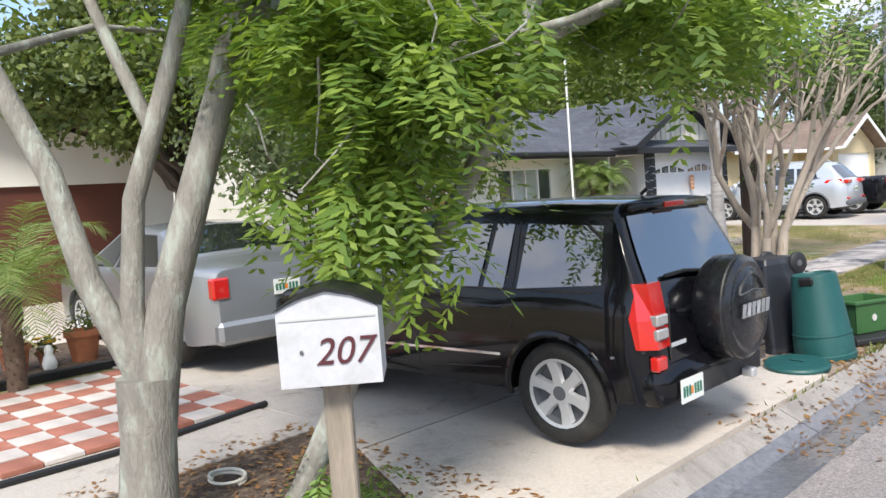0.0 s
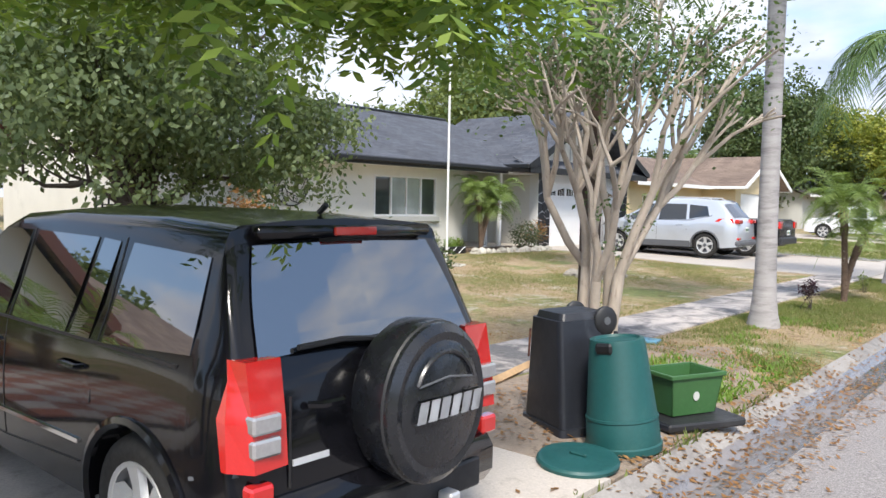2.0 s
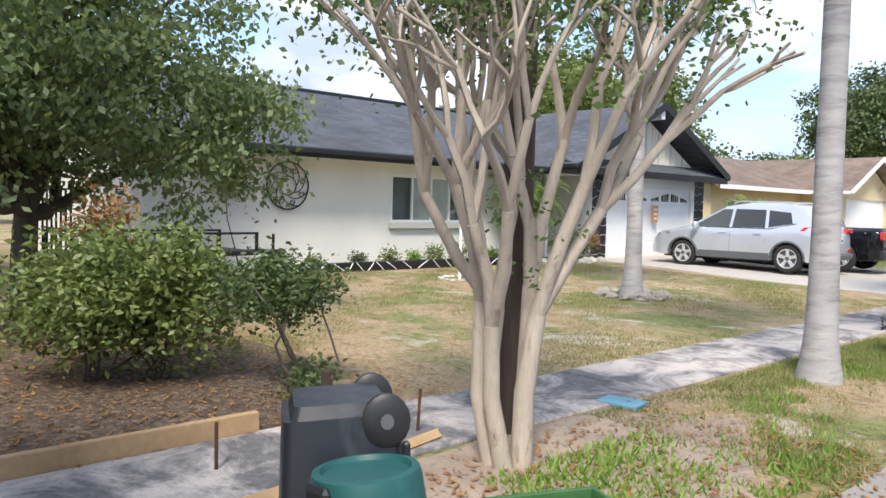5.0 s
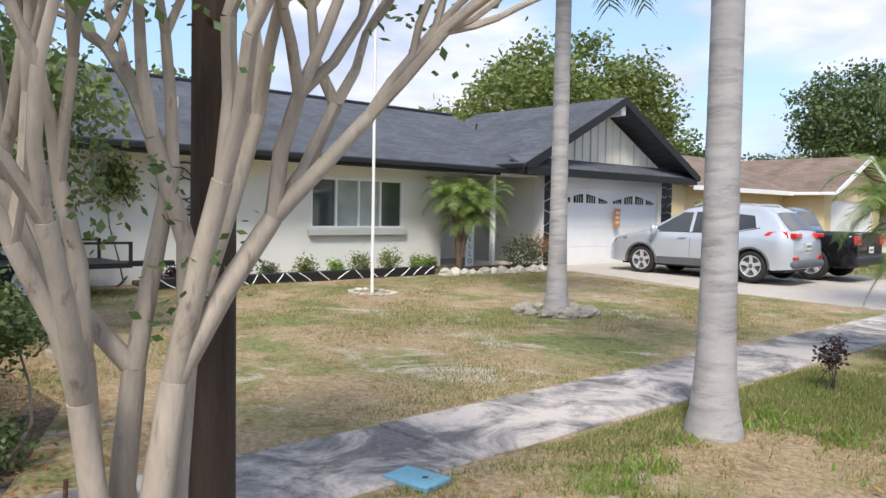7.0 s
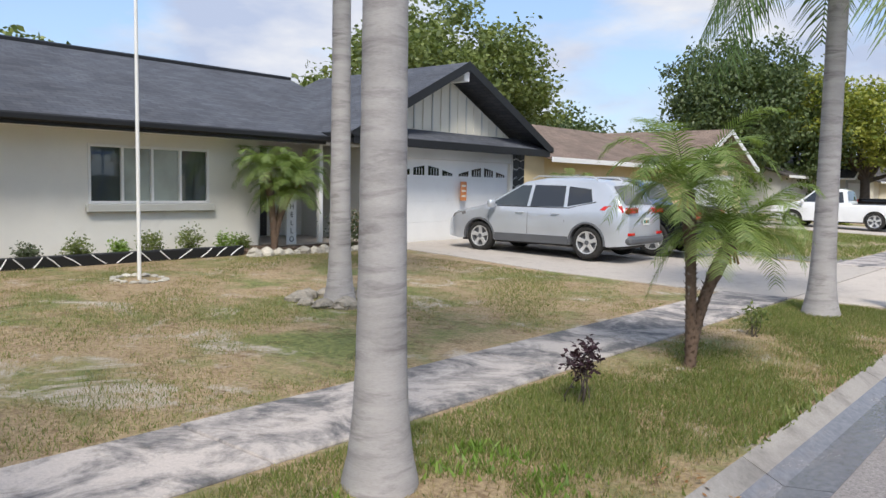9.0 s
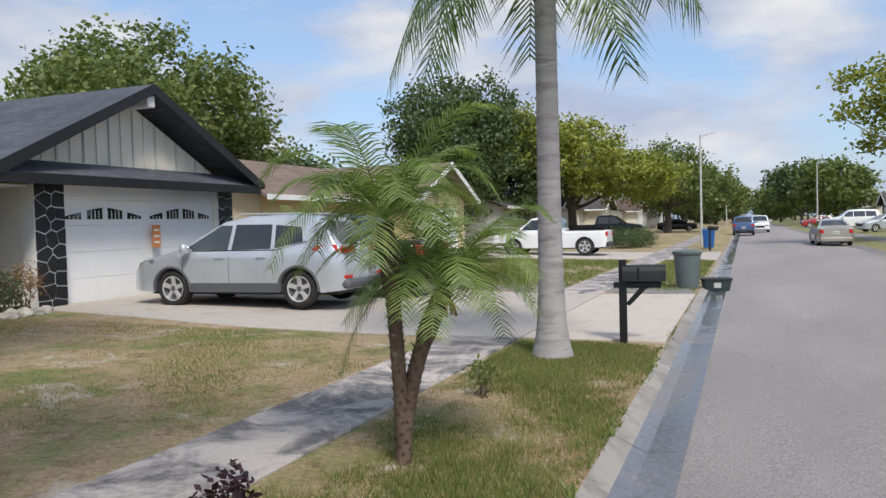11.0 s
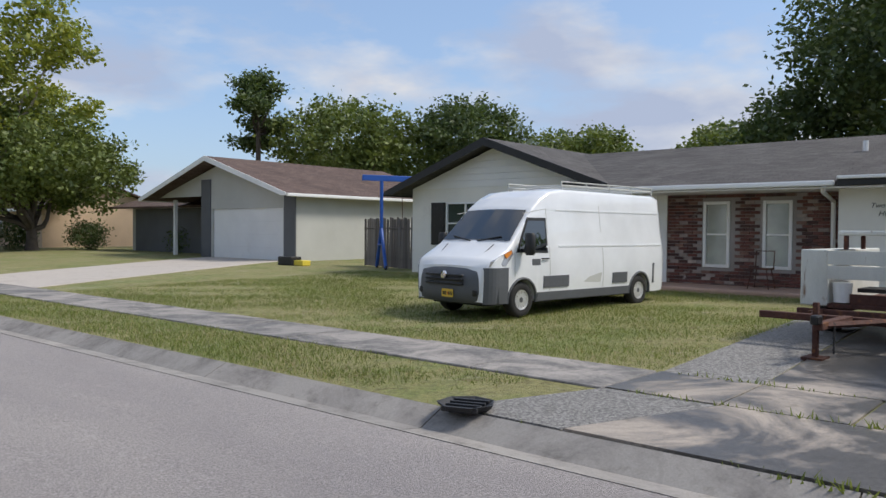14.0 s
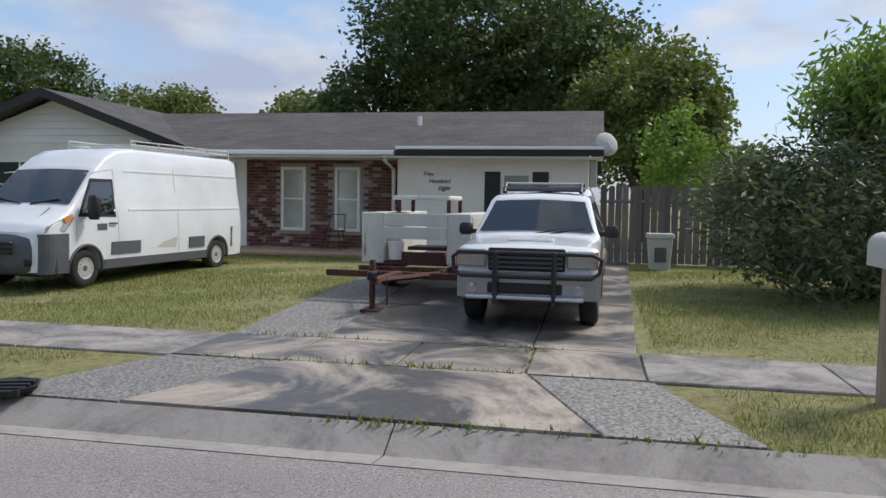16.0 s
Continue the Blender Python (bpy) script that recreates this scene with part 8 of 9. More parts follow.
def letterbox_black():
    t = thing("mailbox", stand(-2.76, 24.35, 4), "black metal mailbox on a black wooden post at the kerb", "mailbox")
    part("post", Geo().box(-0.05, -0.05, -0.1, 0.05, 0.05, 1.12, 0.01), M_BLACKTRIM, t)
    part("arm", Geo().box(-0.12, -0.045, 0.74, 0.5, 0.045, 0.82, 0.01), M_BLACKTRIM, t)
    part("brace", Geo().loft([[(0.03, y, 0.52), (0.09, y, 0.5), (0.32, y, 0.74), (0.22, y, 0.74)] for y in (-0.03, 0.03)]), M_BLACKTRIM, t)
    w = 0.1
    prof = [(-w, 0.83)] + [(w * math.cos(a), 0.95 + 0.1 * math.sin(a)) for a in np.linspace(math.pi, 0, 9)] + [(w, 0.83)]
    b = part("box", Geo().loft([[(x, p[0], p[1]) for p in prof] for x in (0.0, 0.54)]), M_PLASTIC, t, smooth=40)
    part("door", Geo().loft([[(x, p[0] * 1.04, 0.94 + (p[1] - 0.94) * 1.04) for p in prof] for x in (0.54, 0.56)]), M_PLASTIC, b)
    part("flag", Geo().box(0.2, -w - 0.012, 0.86, 0.225, -w - 0.004, 1.02), M_BLACKTRIM, b)
    t2 = thing("mailbox", stand(5.75, 13.0, 180), "weathered white mailbox on a wooden post across the street", "mailbox")
    part("post", Geo().box(-0.05, -0.05, -0.1, 0.05, 0.05, 1.05, 0.01), M_WOODPOST, t2)
    prof = [(-0.11, 1.05)] + [(0.11 * math.cos(a), 1.2 + 0.11 * math.sin(a)) for a in np.linspace(math.pi, 0, 9)] + [(0.11, 1.05)]
    part("box", Geo().loft([[(x, p[0], p[1]) for p in prof] for x in (-0.2, 0.32)]), M_GREYWALL, t2, smooth=40)


def street_bins():
    t = thing("trash_can", stand(-2.5, 32.9, 0), "grey round trash can with a lid at the kerb", "bin")
    part("body", Geo().lathe([(0.0, 0.0), (0.24, 0.0), (0.25, 0.03), (0.31, 0.78), (0.33, 0.8), (0.33, 0.84), (0.0, 0.84)], 24), M_GREYBIN, t, smooth=40)
    part("lid", Geo().lathe([(0.345, 0.82), (0.35, 0.87), (0.3, 0.9), (0.0, 0.93)], 24), M_GREYBIN, t, smooth=40)
    t = thing("recycling_tub", stand(-1.88, 33.4, 10), "dark green recycling tub lying in the gutter", "bin")
    part("tub", tapered(Geo(), 0.0, 0.3, 0.28, 0.22, 0.33, 0.26, 0.05), surface("dark_tub", (0.03, 0.05, 0.05), 0.5, var=0.15), t, smooth=40)
    part("rim", tapered(Geo(), 0.3, 0.34, 0.35, 0.28, 0.35, 0.28, 0.05), M_PLASTIC, t)
    part("emblem", Geo().box(-0.08, -0.262, 0.12, 0.08, -0.25, 0.24), M_GREYWALL, t)
    t = thing("wheelie_bin", stand(-3.0, 57.0, 0), "blue wheeled recycling bin at the kerb", "bin")
    part("body", tapered(Geo(), 0.05, 0.95, 0.25, 0.28, 0.31, 0.36, 0.05), M_BLUEPLASTIC, t, smooth=40)
    part("lid", tapered(Geo(), 0.95, 1.05, 0.34, 0.38, 0.3, 0.34, 0.05), M_BLUEPLASTIC, t, smooth=40)
    t = thing("mailbox", stand(-2.85, 54.5, 0), "dark mailbox on a post down the street", "mailbox")
    part("post", Geo().box(-0.05, -0.05, -0.1, 0.05, 0.05, 1.0, 0.01), M_BLACKTRIM, t)
    part("box", Geo().box(-0.1, -0.11, 1.0, 0.42, 0.11, 1.22, 0.05), M_BLACKTRIM, t, smooth=40)
    t = thing("trash_can", stand(15.87, 13.9, 0), "pale grey plastic bin in front of a fence", "bin")
    part("body", tapered(Geo(), 0.0, 0.66, 0.2, 0.2, 0.25, 0.25, 0.04), M_GREYWALL, t, smooth=40)
    part("lid", tapered(Geo(), 0.66, 0.74, 0.28, 0.28, 0.27, 0.27, 0.04), M_GREYWALL, t, smooth=40)
    part("front_panel", Geo().box(-0.235, -0.12, 0.16, -0.215, 0.12, 0.5, 0.005), M_GREYPLASTIC, t)
    t = thing("wheel_cover", stand(4.42, 19.55, 20, 0.0), "broken black plastic tray lying in the gutter", "debris")
    part("tray", Geo().lathe([(0.0, 0.02), (0.2, 0.02), (0.24, 0.05), (0.26, 0.08), (0.245, 0.08), (0.18, 0.03), (0.0, 0.025)], 7, caps=False), M_PLASTIC, t)
    for k in range(4):
        part("rib", Geo().box(-0.2 + k * 0.11, -0.16, 0.03, -0.17 + k * 0.11, 0.16, 0.075, 0.006), M_PLASTIC, t)


def utility_pole():
    t = thing("utility_pole", stand(-4.2, 10.83), "dark creosoted wooden utility pole with a number strip", "pole")
    part("shaft", Geo().tube([(0, 0, -0.2), (0.01, 0, 2.5), (0.02, 0, 8.0)], [0.115, 0.105, 0.085], 14), M_POLE, t, smooth=60)
    part("number_strip", Geo().box(0.095, -0.03, 2.0, 0.102, 0.03, 2.5), M_YELLOW, t, "yellow number strip").rotation_euler = (0, 0, radians(-38))
    for k, ch in enumerate("5184685"):
        lettering(ch, 0.062, pose(0, 0, 0, 0, 0, -38) @ pose(0.1035, 0, 2.435 - k * 0.067, 90, 0, 90), M_BLACKTRIM, "numeral", "", t)


def flagpole():
    t = thing("flagpole", stand(-11.7, 17.5), "thin white flagpole in a ring of pale stones", "pole")
    part("shaft", Geo().tube([(0, 0, -0.1), (0, 0, 5.5)], [0.03, 0.025], 10), M_WHITEPAINT, t, smooth=60)
    rnd = random.Random(4)
    for k in range(16):
        a = 2 * math.pi * k / 16
        rock(-11.7 + 0.42 * math.cos(a), 17.5 + 0.36 * math.sin(a), rnd.uniform(0.05, 0.09), M_ROCKWHITE, k + 400, "small pale stone in a ring round a flagpole", "stones round the flagpole", 0.5)


def rock(x, y, r, mat, seed, label, group, flat=0.7):
    rng = np.random.default_rng(seed)
    g = Geo()
    rings = []
    for k in range(5):
        u = -0.6 + 1.6 * k / 4
        rr = math.sqrt(max(0.04, 1 - u * u)) * r
        rings.append([(rr * math.cos(a) * (1 + 0.2 * rng.normal() * 0.6), rr * math.sin(a) * (1 + 0.2 * rng.normal() * 0.6), u * r * flat + 0.3 * r * flat + rng.normal() * r * 0.05) for a in np.linspace(0, 2 * math.pi, 9)[:-1]])
    g.loft(rings)
    ob = part("rock", g, mat, None, label)
    ob.matrix_basis = stand(x, y, rng.uniform(0, 360))
    return tagged(ob, "", "rock", group)


def rocks():
    for k in range(11):
        a = 2 * math.pi * k / 11
        rock(-8.4 + 0.52 * math.cos(a), 18.62 + 0.52 * math.sin(a), 0.15 + 0.03 * math.sin(k * 2.1), M_ROCK, k + 300, "rough weathered rock in a ring round a palm", "rocks round the palm", 0.65)
    rnd = random.Random(6)
    y = 20.9
    k = 0
    while y < 24.6:
        r = rnd.uniform(0.09, 0.19)
        rock(-13.35 + 0.25 * math.sin(y * 1.4) * 0.5, y, r, M_ROCKWHITE, k + 500, "pale limestone edging a planted bed", "rocks edging the bed", 0.8)
        y += r * 1.75
        k += 1


def flower_bed():
    """A black edging wall with white crazy mortar lines below the white wall."""
    t = thing("bed_edging", pose(0, 0, 0), "low black bed edging with white crazy joints", "edging")
    z = 1.1 * gz(-12.4)
    part("kerbing", Geo().box(-13.95, 14.4, z - 0.1, -13.8, 20.9, z + 0.2, 0.02), M_BLACKTRIM, t)
    rnd = random.Random(2)
    y = 14.5
    while y < 20.8:
        dy = rnd.uniform(0.1, 0.3)
        up = rnd.random() < 0.5
        za, zb = (z + 0.02, z + 0.19) if up else (z + 0.19, z + 0.02)
        part("mortar_line", Geo().tube([(-13.795, y, za), (-13.79, y + dy * 0.5, (za + zb) / 2 + rnd.uniform(-0.02, 0.02)), (-13.795, y + dy, zb)], 0.011, 5), M_WHITEPAINT, t)
        y += dy + rnd.uniform(0.05, 0.2)
    soil = thing("mulch_bed", pose(0, 0, 0), "dark mulch bed along a white wall", "soil", kind="structure")
    part("soil", Geo().box(-14.83, 14.4, z - 0.1, -13.95, 24.7, z + 0.1, 0.03), M_MULCH, soil)


def wall_ornament():
    t = thing("wall_ornament", pose(-14.8, 15.4, 2.1), "round black wrought-iron scroll ornament on a white wall", "ornament")
    part("ring", Geo().tube([(0, 0.5 * math.cos(a), 0.5 * math.sin(a)) for a in np.linspace(0, 2 * math.pi, 33)], 0.018, 6), M_BLACKTRIM, t)
    part("ring", Geo().tube([(0, 0.2 * math.cos(a), 0.2 * math.sin(a)) for a in np.linspace(0, 2 * math.pi, 21)], 0.012, 6), M_BLACKTRIM, t)
    for k in range(8):
        a0 = k * math.pi / 4
        pts = [(0.0, (0.2 + 0.28 * u) * math.cos(a0 + 1.3 * u), (0.2 + 0.28 * u) * math.sin(a0 + 1.3 * u)) for u in np.linspace(0, 1, 9)]
        part("scroll", Geo().tube(pts, 0.011, 5), M_BLACKTRIM, t)
        c = np.array([0, 0.36 * math.cos(a0 + 0.3), 0.36 * math.sin(a0 + 0.3)])
        part("curl", Geo().tube([tuple(c + (0, (0.02 + 0.055 * u) * math.cos(7 * u), (0.02 + 0.055 * u) * math.sin(7 * u))) for u in np.linspace(0, 1, 14)], 0.009, 5), M_BLACKTRIM, t)
    n = thing("notice", pose(-14.0, 28.2, 1.66), "orange paper notice fixed to a white garage door", "sign")
    part("sheet", Geo().box(-0.012, -0.13, -0.26, 0.0, 0.13, 0.26, 0.002), M_ORANGESIGN, n)
    for k in range(3):
        part("print", Geo().box(0.0005, -0.09, 0.12 - k * 0.14, 0.003, 0.09, 0.17 - k * 0.14), M_CREAM, n)
    h = thing("porch_sign", pose(-14.45, 22.6, 0.42), "white upright board reading HELLO beside a porch", "sign")
    part("board", Geo().box(-0.015, -0.14, 0.0, 0.015, 0.14, 1.0, 0.006), M_WHITEPAINT, h)
    for k, ch in enumerate("HELLO"):
        lettering(ch, 0.17, pose(0.0165, 0, 0.8 - k * 0.185, 90, 0, 90), M_BLACKTRIM, "letter", "", h)


def fence_run(name, label, x0, y0, x1, y1, h, top):
    t = thing(name, pose(0, 0, 0), label, "fence")
    n = max(1, int(math.hypot(x1 - x0, y1 - y0) / 0.15))
    a = math.degrees(math.atan2(y1 - y0, x1 - x0))
    z = 1.1 * gz(x0 / 1.1)
    meshes = [mesh_of("board", Geo().loft([[(-0.068, -0.01, 0), (0.068, -0.01, 0), (0.068, 0.01, 0), (-0.068, 0.01, 0)], [(-0.068, -0.01, hh - 0.05), (0.068, -0.01, hh - 0.05), (0.068, 0.01, hh - 0.05), (-0.068, 0.01, hh - 0.05)], [(-0.04, -0.01, hh), (0.04, -0.01, hh), (0.04, 0.01, hh), (-0.04, 0.01, hh)]]), M_FENCE) for hh in (h, h - 0.03, h + 0.02)]
    rnd = random.Random(9)
    for k in range(n):
        u = (k + 0.5) / n
        o = new("board", meshes[k % 3])
        o.parent = t
        o.matrix_basis = pose(x0 + (x1 - x0) * u, y0 + (y1 - y0) * u, z + rnd.uniform(0, 0.03), rnd.uniform(-1, 1), rnd.uniform(-1.2, 1.2), a)
    for zz in (0.3, h - 0.35):
        g = Geo().tube([(x0 + 0.03, y0 + 0.03, z + zz), (x1 + 0.03, y1 + 0.03, z + zz)], 0.035, 4)
        part("rail", g, M_FENCE, t)


def gantry():
    t = thing("hoist_gantry", pose(18.2, 34.6, 1.1 * 0.27, 0, 0, -25), "blue steel A-frame hoist gantry on a lawn", "hoist")
    part("beam", Geo().box(-0.7, -0.06, 3.05, 2.2, 0.06, 3.25, 0.01), M_BLUETRIM, t)
    part("mast", Geo().tube([(0, 0, 1.3), (0, 0, 3.05)], 0.06, 8), M_BLUETRIM, t)
    for s in (1, -1):
        part("leg", Geo().tube([(0, 0, 1.4), (0.1 * s, s * 0.75, 0.08)], 0.06, 8), M_BLUETRIM, t)
        c = part("caster", Geo().lathe([(0.02, -0.025), (0.08, -0.025), (0.08, 0.025), (0.02, 0.025)], 12, (0.1 * s, s * 0.75, 0.08), "x"), M_PLASTIC, t)
    part("brace", Geo().tube([(0, -0.32, 0.85), (0, 0.32, 0.85)], 0.04, 8), M_BLUETRIM, t)
    part("hook_block", Geo().box(0.7, -0.05, 2.75, 0.82, 0.05, 2.95, 0.02), M_AMBER, t)
    part("chain", Geo().tube([(0.76, 0, 2.75), (0.78, 0, 1.6), (0.76, 0, 1.3)], 0.012, 5), M_RUST, t)
    b = thing("tool_case", stand(17.6, 38.4), "black and yellow boxes beside a garage wall", "box")
    part("case", Geo().box(-0.25, 0.1, 0, 0.25, 0.9, 0.32, 0.02), M_PLASTIC, b)
    part("yellow_case", Geo().box(-0.2, -0.5, 0, 0.2, 0.0, 0.2, 0.02), M_YELLOW, b)


def work_trailer():
    t = thing("utility_trailer", pose(9.0, 17.9, 1.1 * 0.17, 0, 0, -3) @ Matrix.Scale(0.88, 4), "rust-stained white service-body trailer on a rusty frame", "trailer")
    part("tongue", Geo().box(-0.35, -0.06, 0.42, 0.9, 0.06, 0.52, 0.01), M_RUST, t)
    part("coupler", Geo().box(-0.5, -0.05, 0.5, -0.3, 0.05, 0.62, 0.02), M_BLACKTRIM, t)
    for s in (1, -1):
        part("frame_arm", Geo().tube([(-0.2, 0, 0.47), (1.3, s * 0.62, 0.47)], 0.045, 4), M_RUST, t)
        part("frame_rail", Geo().box(1.2, s * 0.6 - 0.04, 0.4, 4.4, s * 0.6 + 0.04, 0.52), M_RUST, t)
        part("side_cabinet", Geo().box(1.75, min(s * 0.55, s * 0.95), 0.56, 4.5, max(s * 0.55, s * 0.95), 1.42, 0.015), M_RUSTWHITE, t)
        for k in range(3):
            part("cabinet_door", Geo().box(1.9 + k * 0.85, min(s * 0.952, s * 0.965), 0.85 if k == 1 else 0.68, 2.65 + k * 0.85, max(s * 0.952, s * 0.965), 1.36, 0.005), M_RUSTWHITE, t)
        wheel(t, 3.1, s * 0.88, 0.36, 0.22, s, 8, M_WHITEPAINT, 0.6, "steel")
        part("mudflap", Geo().box(2.55, min(s * 0.74, s * 0.98), 0.12, 2.58, max(s * 0.74, s * 0.98), 0.5), M_PLASTIC, t)
    part("crossbar", Geo().box(0.9, -1.05, 0.4, 1.02, 1.25, 0.5, 0.01), M_RUST, t, "rusty steel cross bar")
    part("crossbar", Geo().box(1.6, -0.95, 0.42, 1.7, 0.95, 0.52, 0.01), M_RUST, t)
    part("front_board", Geo().box(1.72, -0.55, 1.2, 1.76, 0.55, 1.41, 0.005), M_RUSTWHITE, t)
    part("front_board", Geo().box(1.71, -0.55, 0.98, 1.75, 0.55, 1.18, 0.005), M_RUSTWHITE, t)
    part("bed_floor", Geo().box(1.75, -0.55, 0.54, 4.5, 0.55, 0.6), M_RUST, t)
    part("rust_panel", Geo().box(1.8, -0.5, 0.6, 1.84, 0.25, 0.76, 0.005), M_RUST, t)
    part("inner_shelf", Geo().box(2.0, -0.5, 0.78, 2.6, 0.2, 0.84), M_PLASTIC, t)
    part("bucket", Geo().lathe([(0.0, 0.62), (0.12, 0.62), (0.14, 0.92), (0.0, 0.92)], 14, (1.9, 0.38, 0)), M_WHITEPAINT, t)
    part("rack_top", Geo().box(2.2, -0.48, 1.64, 3.2, 0.55, 1.72, 0.02), M_RUSTWHITE, t)
    for x in (2.24, 3.12):
        for s in (1, -1):
            part("rack_post", Geo().box(x, s * 0.45 - 0.03, 1.42, x + 0.06, s * 0.45 + 0.03, 1.66), M_RUST, t)
    part("jack_post", Geo().box(-0.04, 0.1, 0.02, 0.04, 0.17, 0.75, 0.005), M_RUST, t)
    part("jack_foot", Geo().box(-0.16, 0.0, -0.02, 0.16, 0.27, 0.03, 0.005), M_RUST, t)
    g = Geo()
    for k in range(16):
        g.tube([(-0.02 + 0.012 * (k % 2), -0.1 + 0.012 * ((k + 1) % 2), 0.5 - k * 0.025), (-0.02 - 0.012 * (k % 2), -0.1 - 0.012 * ((k + 1) % 2), 0.47 - k * 0.025)], 0.012, 5)
    part("safety_chain", g, M_BLACKTRIM, t)


def cage_trailer():
    t = thing("cargo_trailer", pose(-13.9, 12.2, 1.1 * 0.29, 0, 0, 90), "black open mesh-sided cargo trailer on a lawn", "trailer")
    part("deck", Geo().box(-1.6, -0.75, 0.45, 1.6, 0.75, 0.53), M_BLACKTRIM, t)
    for x in (-1.6, -0.8, 0, 0.8, 1.55):
        for s in (1, -1):
            part("stanchion", Geo().box(x, s * 0.73 - 0.02, 0.53, x + 0.05, s * 0.73 + 0.02, 0.85), M_BLACKTRIM, t)
    for s in (1, -1):
        part("side_rail", Geo().box(-1.6, s * 0.73 - 0.02, 0.83, 1.6, s * 0.73 + 0.02, 0.87), M_BLACKTRIM, t)
        wheel(t, 0.0, s * 0.88, 0.32, 0.18, s, 5, M_WHITEPAINT, 0.6, "steel")
    for k in range(7):
        part("gate_bar", Geo().box(-1.62, -0.74 + k * 0.245, 0.53, -1.59, -0.72 + k * 0.245, 1.55), M_BLACKTRIM, t)
    for z in (0.9, 1.25, 1.53):
        part("gate_rail", Geo().box(-1.63, -0.76, z, -1.59, 0.76, z + 0.03), M_BLACKTRIM, t)
    part("tongue", Geo().tube([(1.6, 0, 0.47), (2.6, 0, 0.45)], 0.05, 6), M_BLACKTRIM, t)
    part("jack", Geo().tube([(2.4, 0.1, 0.0), (2.4, 0.1, 0.8)], 0.03, 6), M_BLACKTRIM, t)


def front_patio():
    base = thing("patio", pose(0.45, 0.05, 0) @ NEAR, "chequered red and white paver patio with a black edging", "patio", kind="structure")
    meshes = [mesh_of("paver", Geo().box(-0.145, -0.145, 0, 0.145, 0.145, 0.045, 0.008), m) for m in (M_PAVER_RED, M_PAVER_WHITE)]
    rnd = random.Random(3)
    for i in range(9):
        for j in range(7):
            x, y = -9.25 + i * 0.3, 1.15 + j * 0.3
            o = new("paver", meshes[(i + j) % 2])
            o.parent = base
            o.matrix_basis = stand(x, y, rnd.uniform(-1.5, 1.5), 0.005 + rnd.uniform(0, 0.006))
    z = 1.1 * gz(-5.9)
    part("edging", Geo().tube([(-6.55, 0.2, z + 0.03), (-6.5, 2.0, z + 0.03), (-6.7, 3.2, z + 0.03)], 0.03, 6), M_BLACKTRIM, base)
    pav = tagged(new("front_walk"), "concrete walk beside a patio", "path", kind="structure")
    slab("panel", [(-5.8, 0.0, 2.85), (-4.75, 0.0, 2.95)], M_DRIVE, 0.016, pav)
    pav.matrix_basis = NEAR @ PLAN
    bed = thing("planted_bed", NEAR, "mulched garden bed with a black plastic edging", "soil", kind="structure")
    part("soil", Geo().box(-11.5, 1.4, z - 0.1, -9.45, 3.6, z + 0.16, 0.04), M_MULCH, bed)
    part("edging", Geo().box(-9.44, 0.9, z - 0.05, -9.38, 3.3, z + 0.16, 0.02), M_BLACKTRIM, bed)
    for k, (x, y, r, petal) in enumerate(((-9.75, 2.25, 0.17, 1), (-9.7, 3.0, 0.2, None), (-9.8, 2.6, 0.1, 0))):
        zt = z + 0.16
        t = thing("flower_pot", NEAR @ pose(x, y, zt), "terracotta flower pot in a garden bed", "pot")
        part("pot", Geo().lathe([(r * 0.7, 0.0), (r * 0.95, r * 1.5), (r * 1.08, r * 1.5), (r * 1.08, r * 1.85), (r * 0.9, r * 1.85), (r * 0.85, r * 1.6), (0, r * 1.6)], 18), M_TERRACOTTA, t, smooth=40)
        rng = np.random.default_rng(200 + k)
        v, f = leaf_quads(rng, clump_points(rng, [((0, 0, r * 2.3), (r, r, r * 0.7))], 14), 12, 0.04, 0.06, 0, 0.5)
        raw_mesh("leaves", v, f, L_OAK, t, sides=4)
        if petal is not None:
            for q in range(7):
                a = q * 2.4
                part("flower", Geo().lathe([(0.0, 0.0), (0.05, 0.012), (0.055, 0.03), (0.02, 0.025), (0.0, 0.03)], 9, (r * 0.8 * math.cos(a), r * 0.8 * math.sin(a), r * 2.7 + 0.05 * math.sin(q))), M_FLOWER[(petal + (q > 4)) % 3], t)
    s = thing("garden_ornament", NEAR @ pose(-9.55, 2.55, z + 0.16), "small white stone rabbit-shaped garden ornament", "ornament")
    part("figure", Geo().lathe([(0.07, 0), (0.085, 0.06), (0.06, 0.14), (0.045, 0.17), (0.055, 0.22), (0.03, 0.27), (0.0, 0.28)], 12), M_WHITEPAINT, s, smooth=60)


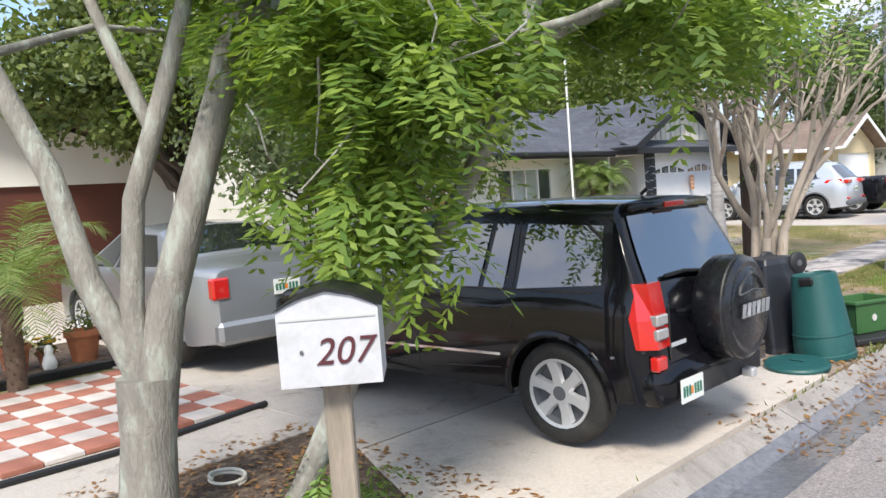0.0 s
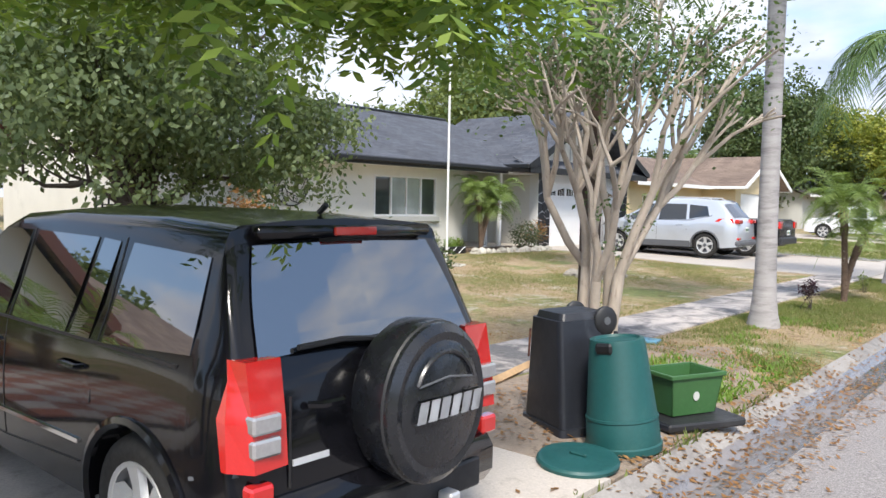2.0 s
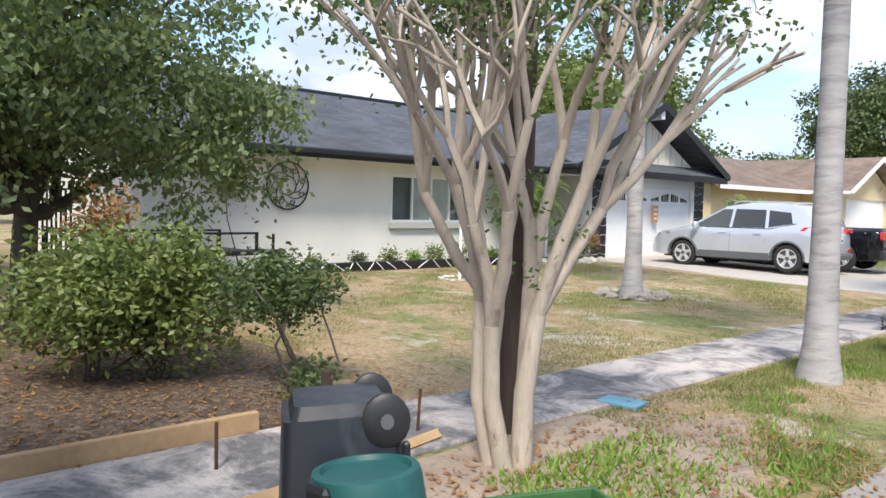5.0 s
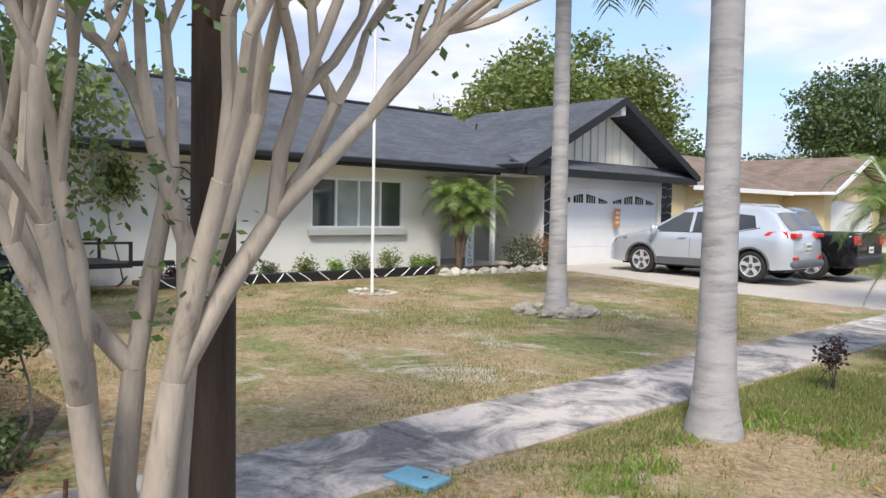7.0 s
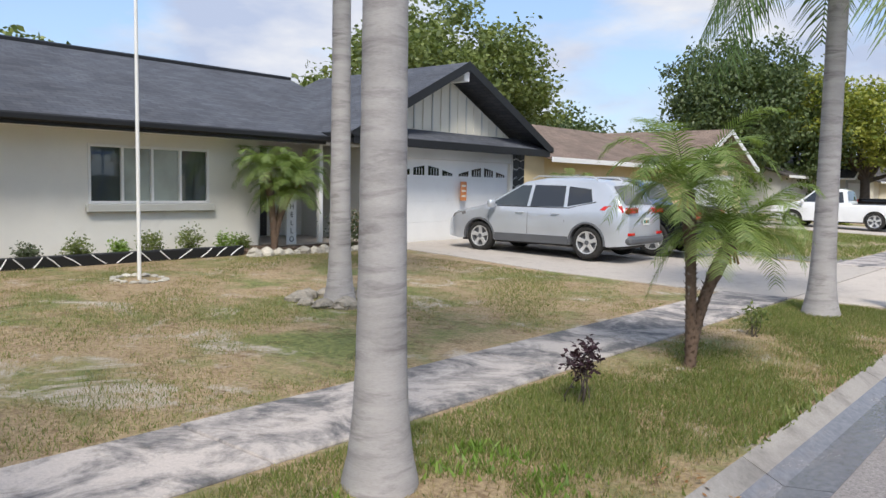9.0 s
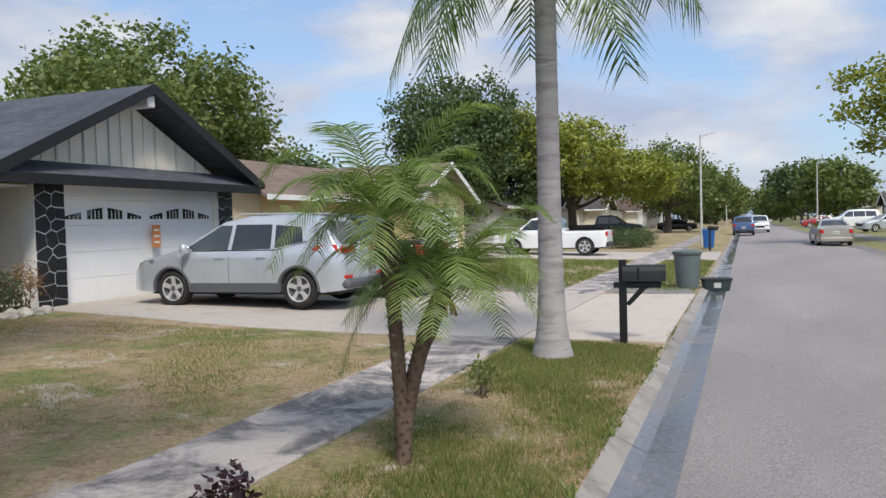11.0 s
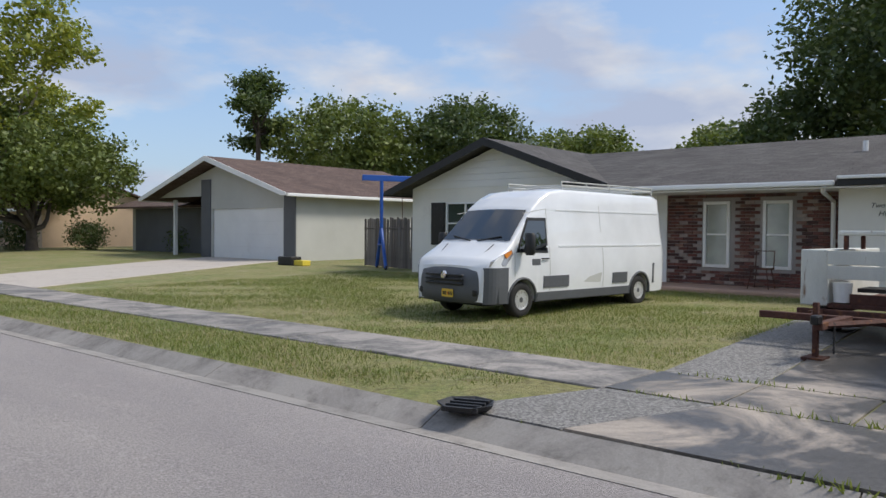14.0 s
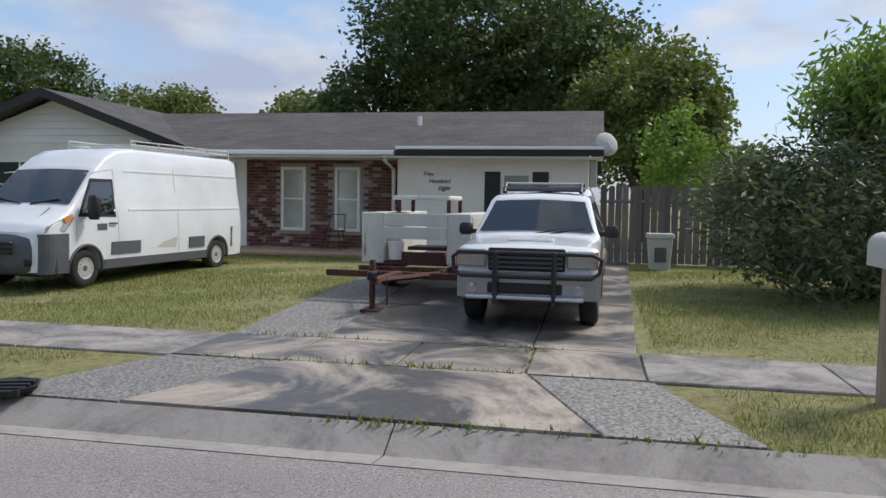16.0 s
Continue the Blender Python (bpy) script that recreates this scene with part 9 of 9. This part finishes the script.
def verge_bits():
    d = tagged(new("bare_soil"), "bare sandy soil under bins and a tree", "soil", kind="structure")
    slab("soil", [(-3.75, 6.98, 10.7), (-3.0, 6.98, 11.4), (-2.02, 6.99, 9.6)], M_DIRT, 0.006, plan_part(d), thick=0.02)
    m = tagged(new("mulch_bed"), "mulch and fallen leaves under shrubs", "soil", kind="structure")
    slab("soil", [(-9.5, 7.0, 9.9), (-6.5, 7.0, 10.0), (-4.8, 7.0, 9.2)], M_MULCH, 0.006, plan_part(m), thick=0.02)
    m = tagged(new("leaf_litter"), "leaf litter and soil round a mailbox", "soil", kind="structure")
    slab("soil", [(-4.3, 1.5, 4.2), (-3.2, 1.3, 3.72), (-2.05, 1.2, 3.28)], M_MULCH, 0.006, plan_part(m), thick=0.02)
    t = thing("timber_edging", pose(0, 0, 0), "raw pine boards edging a garden bed beside the sidewalk", "edging")
    z = 1.1 * 0.12
    part("board", Geo().box(-5.29, 7.3, z, -5.23, 9.4, z + 0.15, 0.006), M_TIMBER, t)
    part("board", Geo().tube([(-3.95, 7.7, z + 0.03), (-4.12, 9.1, z + 0.03), (-4.35, 10.25, z + 0.04)], 0.045, 4), M_TIMBER, t)
    part("stake", Geo().box(-5.45, 10.04, z, -5.39, 10.1, z + 0.32, 0.006), M_POLE, t)
    part("stake", Geo().tube([(-4.54, 10.24, z), (-4.53, 10.25, z + 0.32)], 0.012, 5), M_RUST, t)
    part("stake", Geo().tube([(-4.68, 8.81, z), (-4.68, 8.81, z + 0.3)], 0.012, 5), M_RUST, t)
    c = thing("water_meter_lid", stand(-4.15, 12.12, 10, 0.012) @ Matrix.Scale(0.88, 4), "weathered blue water meter lid in the grass", "cover")
    part("plate", Geo().box(-0.2, -0.14, -0.02, 0.2, 0.14, 0.02, 0.008), surface("faded_blue", (0.16, 0.36, 0.48), 0.7, var=0.2), c)
    part("keyhole", Geo().lathe([(0.0, 0.02), (0.025, 0.021), (0.0, 0.022)], 8, (0.06, 0.02, 0)), M_BLACKTRIM, c)
    h = thing("hose", NEAR @ stand(-4.75, 2.0, 0, 0.02), "coiled pale garden hose on the ground", "hose")
    part("coil", Geo().tube([(0.14 * math.cos(a), 0.11 * math.sin(a), 0.01 + 0.004 * a) for a in np.linspace(0, 11, 40)], 0.011, 5), M_CREAM, h, smooth=60)
    # fallen leaves in the gutter and on the soil
    rng = np.random.default_rng(77)
    n = 10200
    x = np.concatenate([rng.uniform(-4.0, -1.4, 2600), rng.normal(-1.9, 0.25, 1400), rng.uniform(-4.9, -2.1, 2200), rng.uniform(-10.3, -5.2, 4000)])
    y = np.concatenate([rng.uniform(7.8, 12.4, 2600), rng.uniform(6, 16, 1400), rng.uniform(1.6, 4.4, 2200), rng.uniform(7.4, 11.4, 4000)])
    z = 1.1 * np.interp(x / 1.1, GX, GZ) + 0.02 + 0.01 * rng.random(n)
    a = rng.uniform(0, 6.28, n)
    s = rng.uniform(0.012, 0.035, n)
    tilt = rng.normal(size=n) * 0.4
    dx, dy = np.cos(a) * s, np.sin(a) * s
    c0 = np.stack([x, y, z], 1)
    u = np.stack([dx, dy, tilt * s * 0.5], 1)
    w = np.stack([-dy * 0.45, dx * 0.45, -tilt * s * 0.2], 1)
    v = np.stack([c0 - u, c0 + w, c0 + u, c0 - w], 1).reshape(-1, 3)
    tagged(raw_mesh("fallen_leaves", v, np.arange(n * 4).reshape(-1, 4), L_ORANGE, sides=4), "dry brown fallen leaves on soil and gutter", "leaves", kind="stuff")


wheeled_bin_upturned()
round_bin()
crate()
letterbox_207()
letterbox_black()
street_bins()
utility_pole()
flagpole()
rocks()
flower_bed()
wall_ornament()
fence_run("fence", "weathered grey wooden board fence beside a drive", 16.95, 15.1, 16.95, 6.0, 1.72, True)
fence_run("fence", "weathered grey wooden board fence between two houses", 19.3, 36.6, 18.4, 32.7, 1.75, True)
gantry()
work_trailer()
cage_trailer()
front_patio()
verge_bits()
for k, y in enumerate((62.0, 95.0, 130.0)):
    t = thing("street_lamp", stand(-3.6 if k != 1 else 5.2, y), "tall thin street lamp pole", "lamp")
    part("pole", Geo().tube([(0, 0, -0.1), (0, 0, 6.5)], [0.08, 0.05], 8), M_GREYWALL, t)
    part("arm", Geo().tube([(0, 0, 6.4), (0.8, 0, 6.6)], 0.03, 6), M_GREYWALL, t)
chair = thing("porch_chair", pose(17.2, 21.4, 0.4), "dark slender metal chair on a brick porch", "chair")
for sx in (-0.2, 0.2):
    for sy in (-0.2, 0.2):
        part("leg", Geo().tube([(sx * 1.1, sy * 1.15, 0), (sx * 0.8, sy * 0.8, 0.45)], 0.012, 5), M_RUST, chair)
part("seat", Geo().box(-0.22, -0.22, 0.44, 0.22, 0.22, 0.47, 0.01), M_RUST, chair)
part("backrest", Geo().tube([(0.2, -0.2, 0.46), (0.26, -0.2, 0.85), (0.26, 0.2, 0.85), (0.2, 0.2, 0.46)], 0.014, 5), M_RUST, chair)
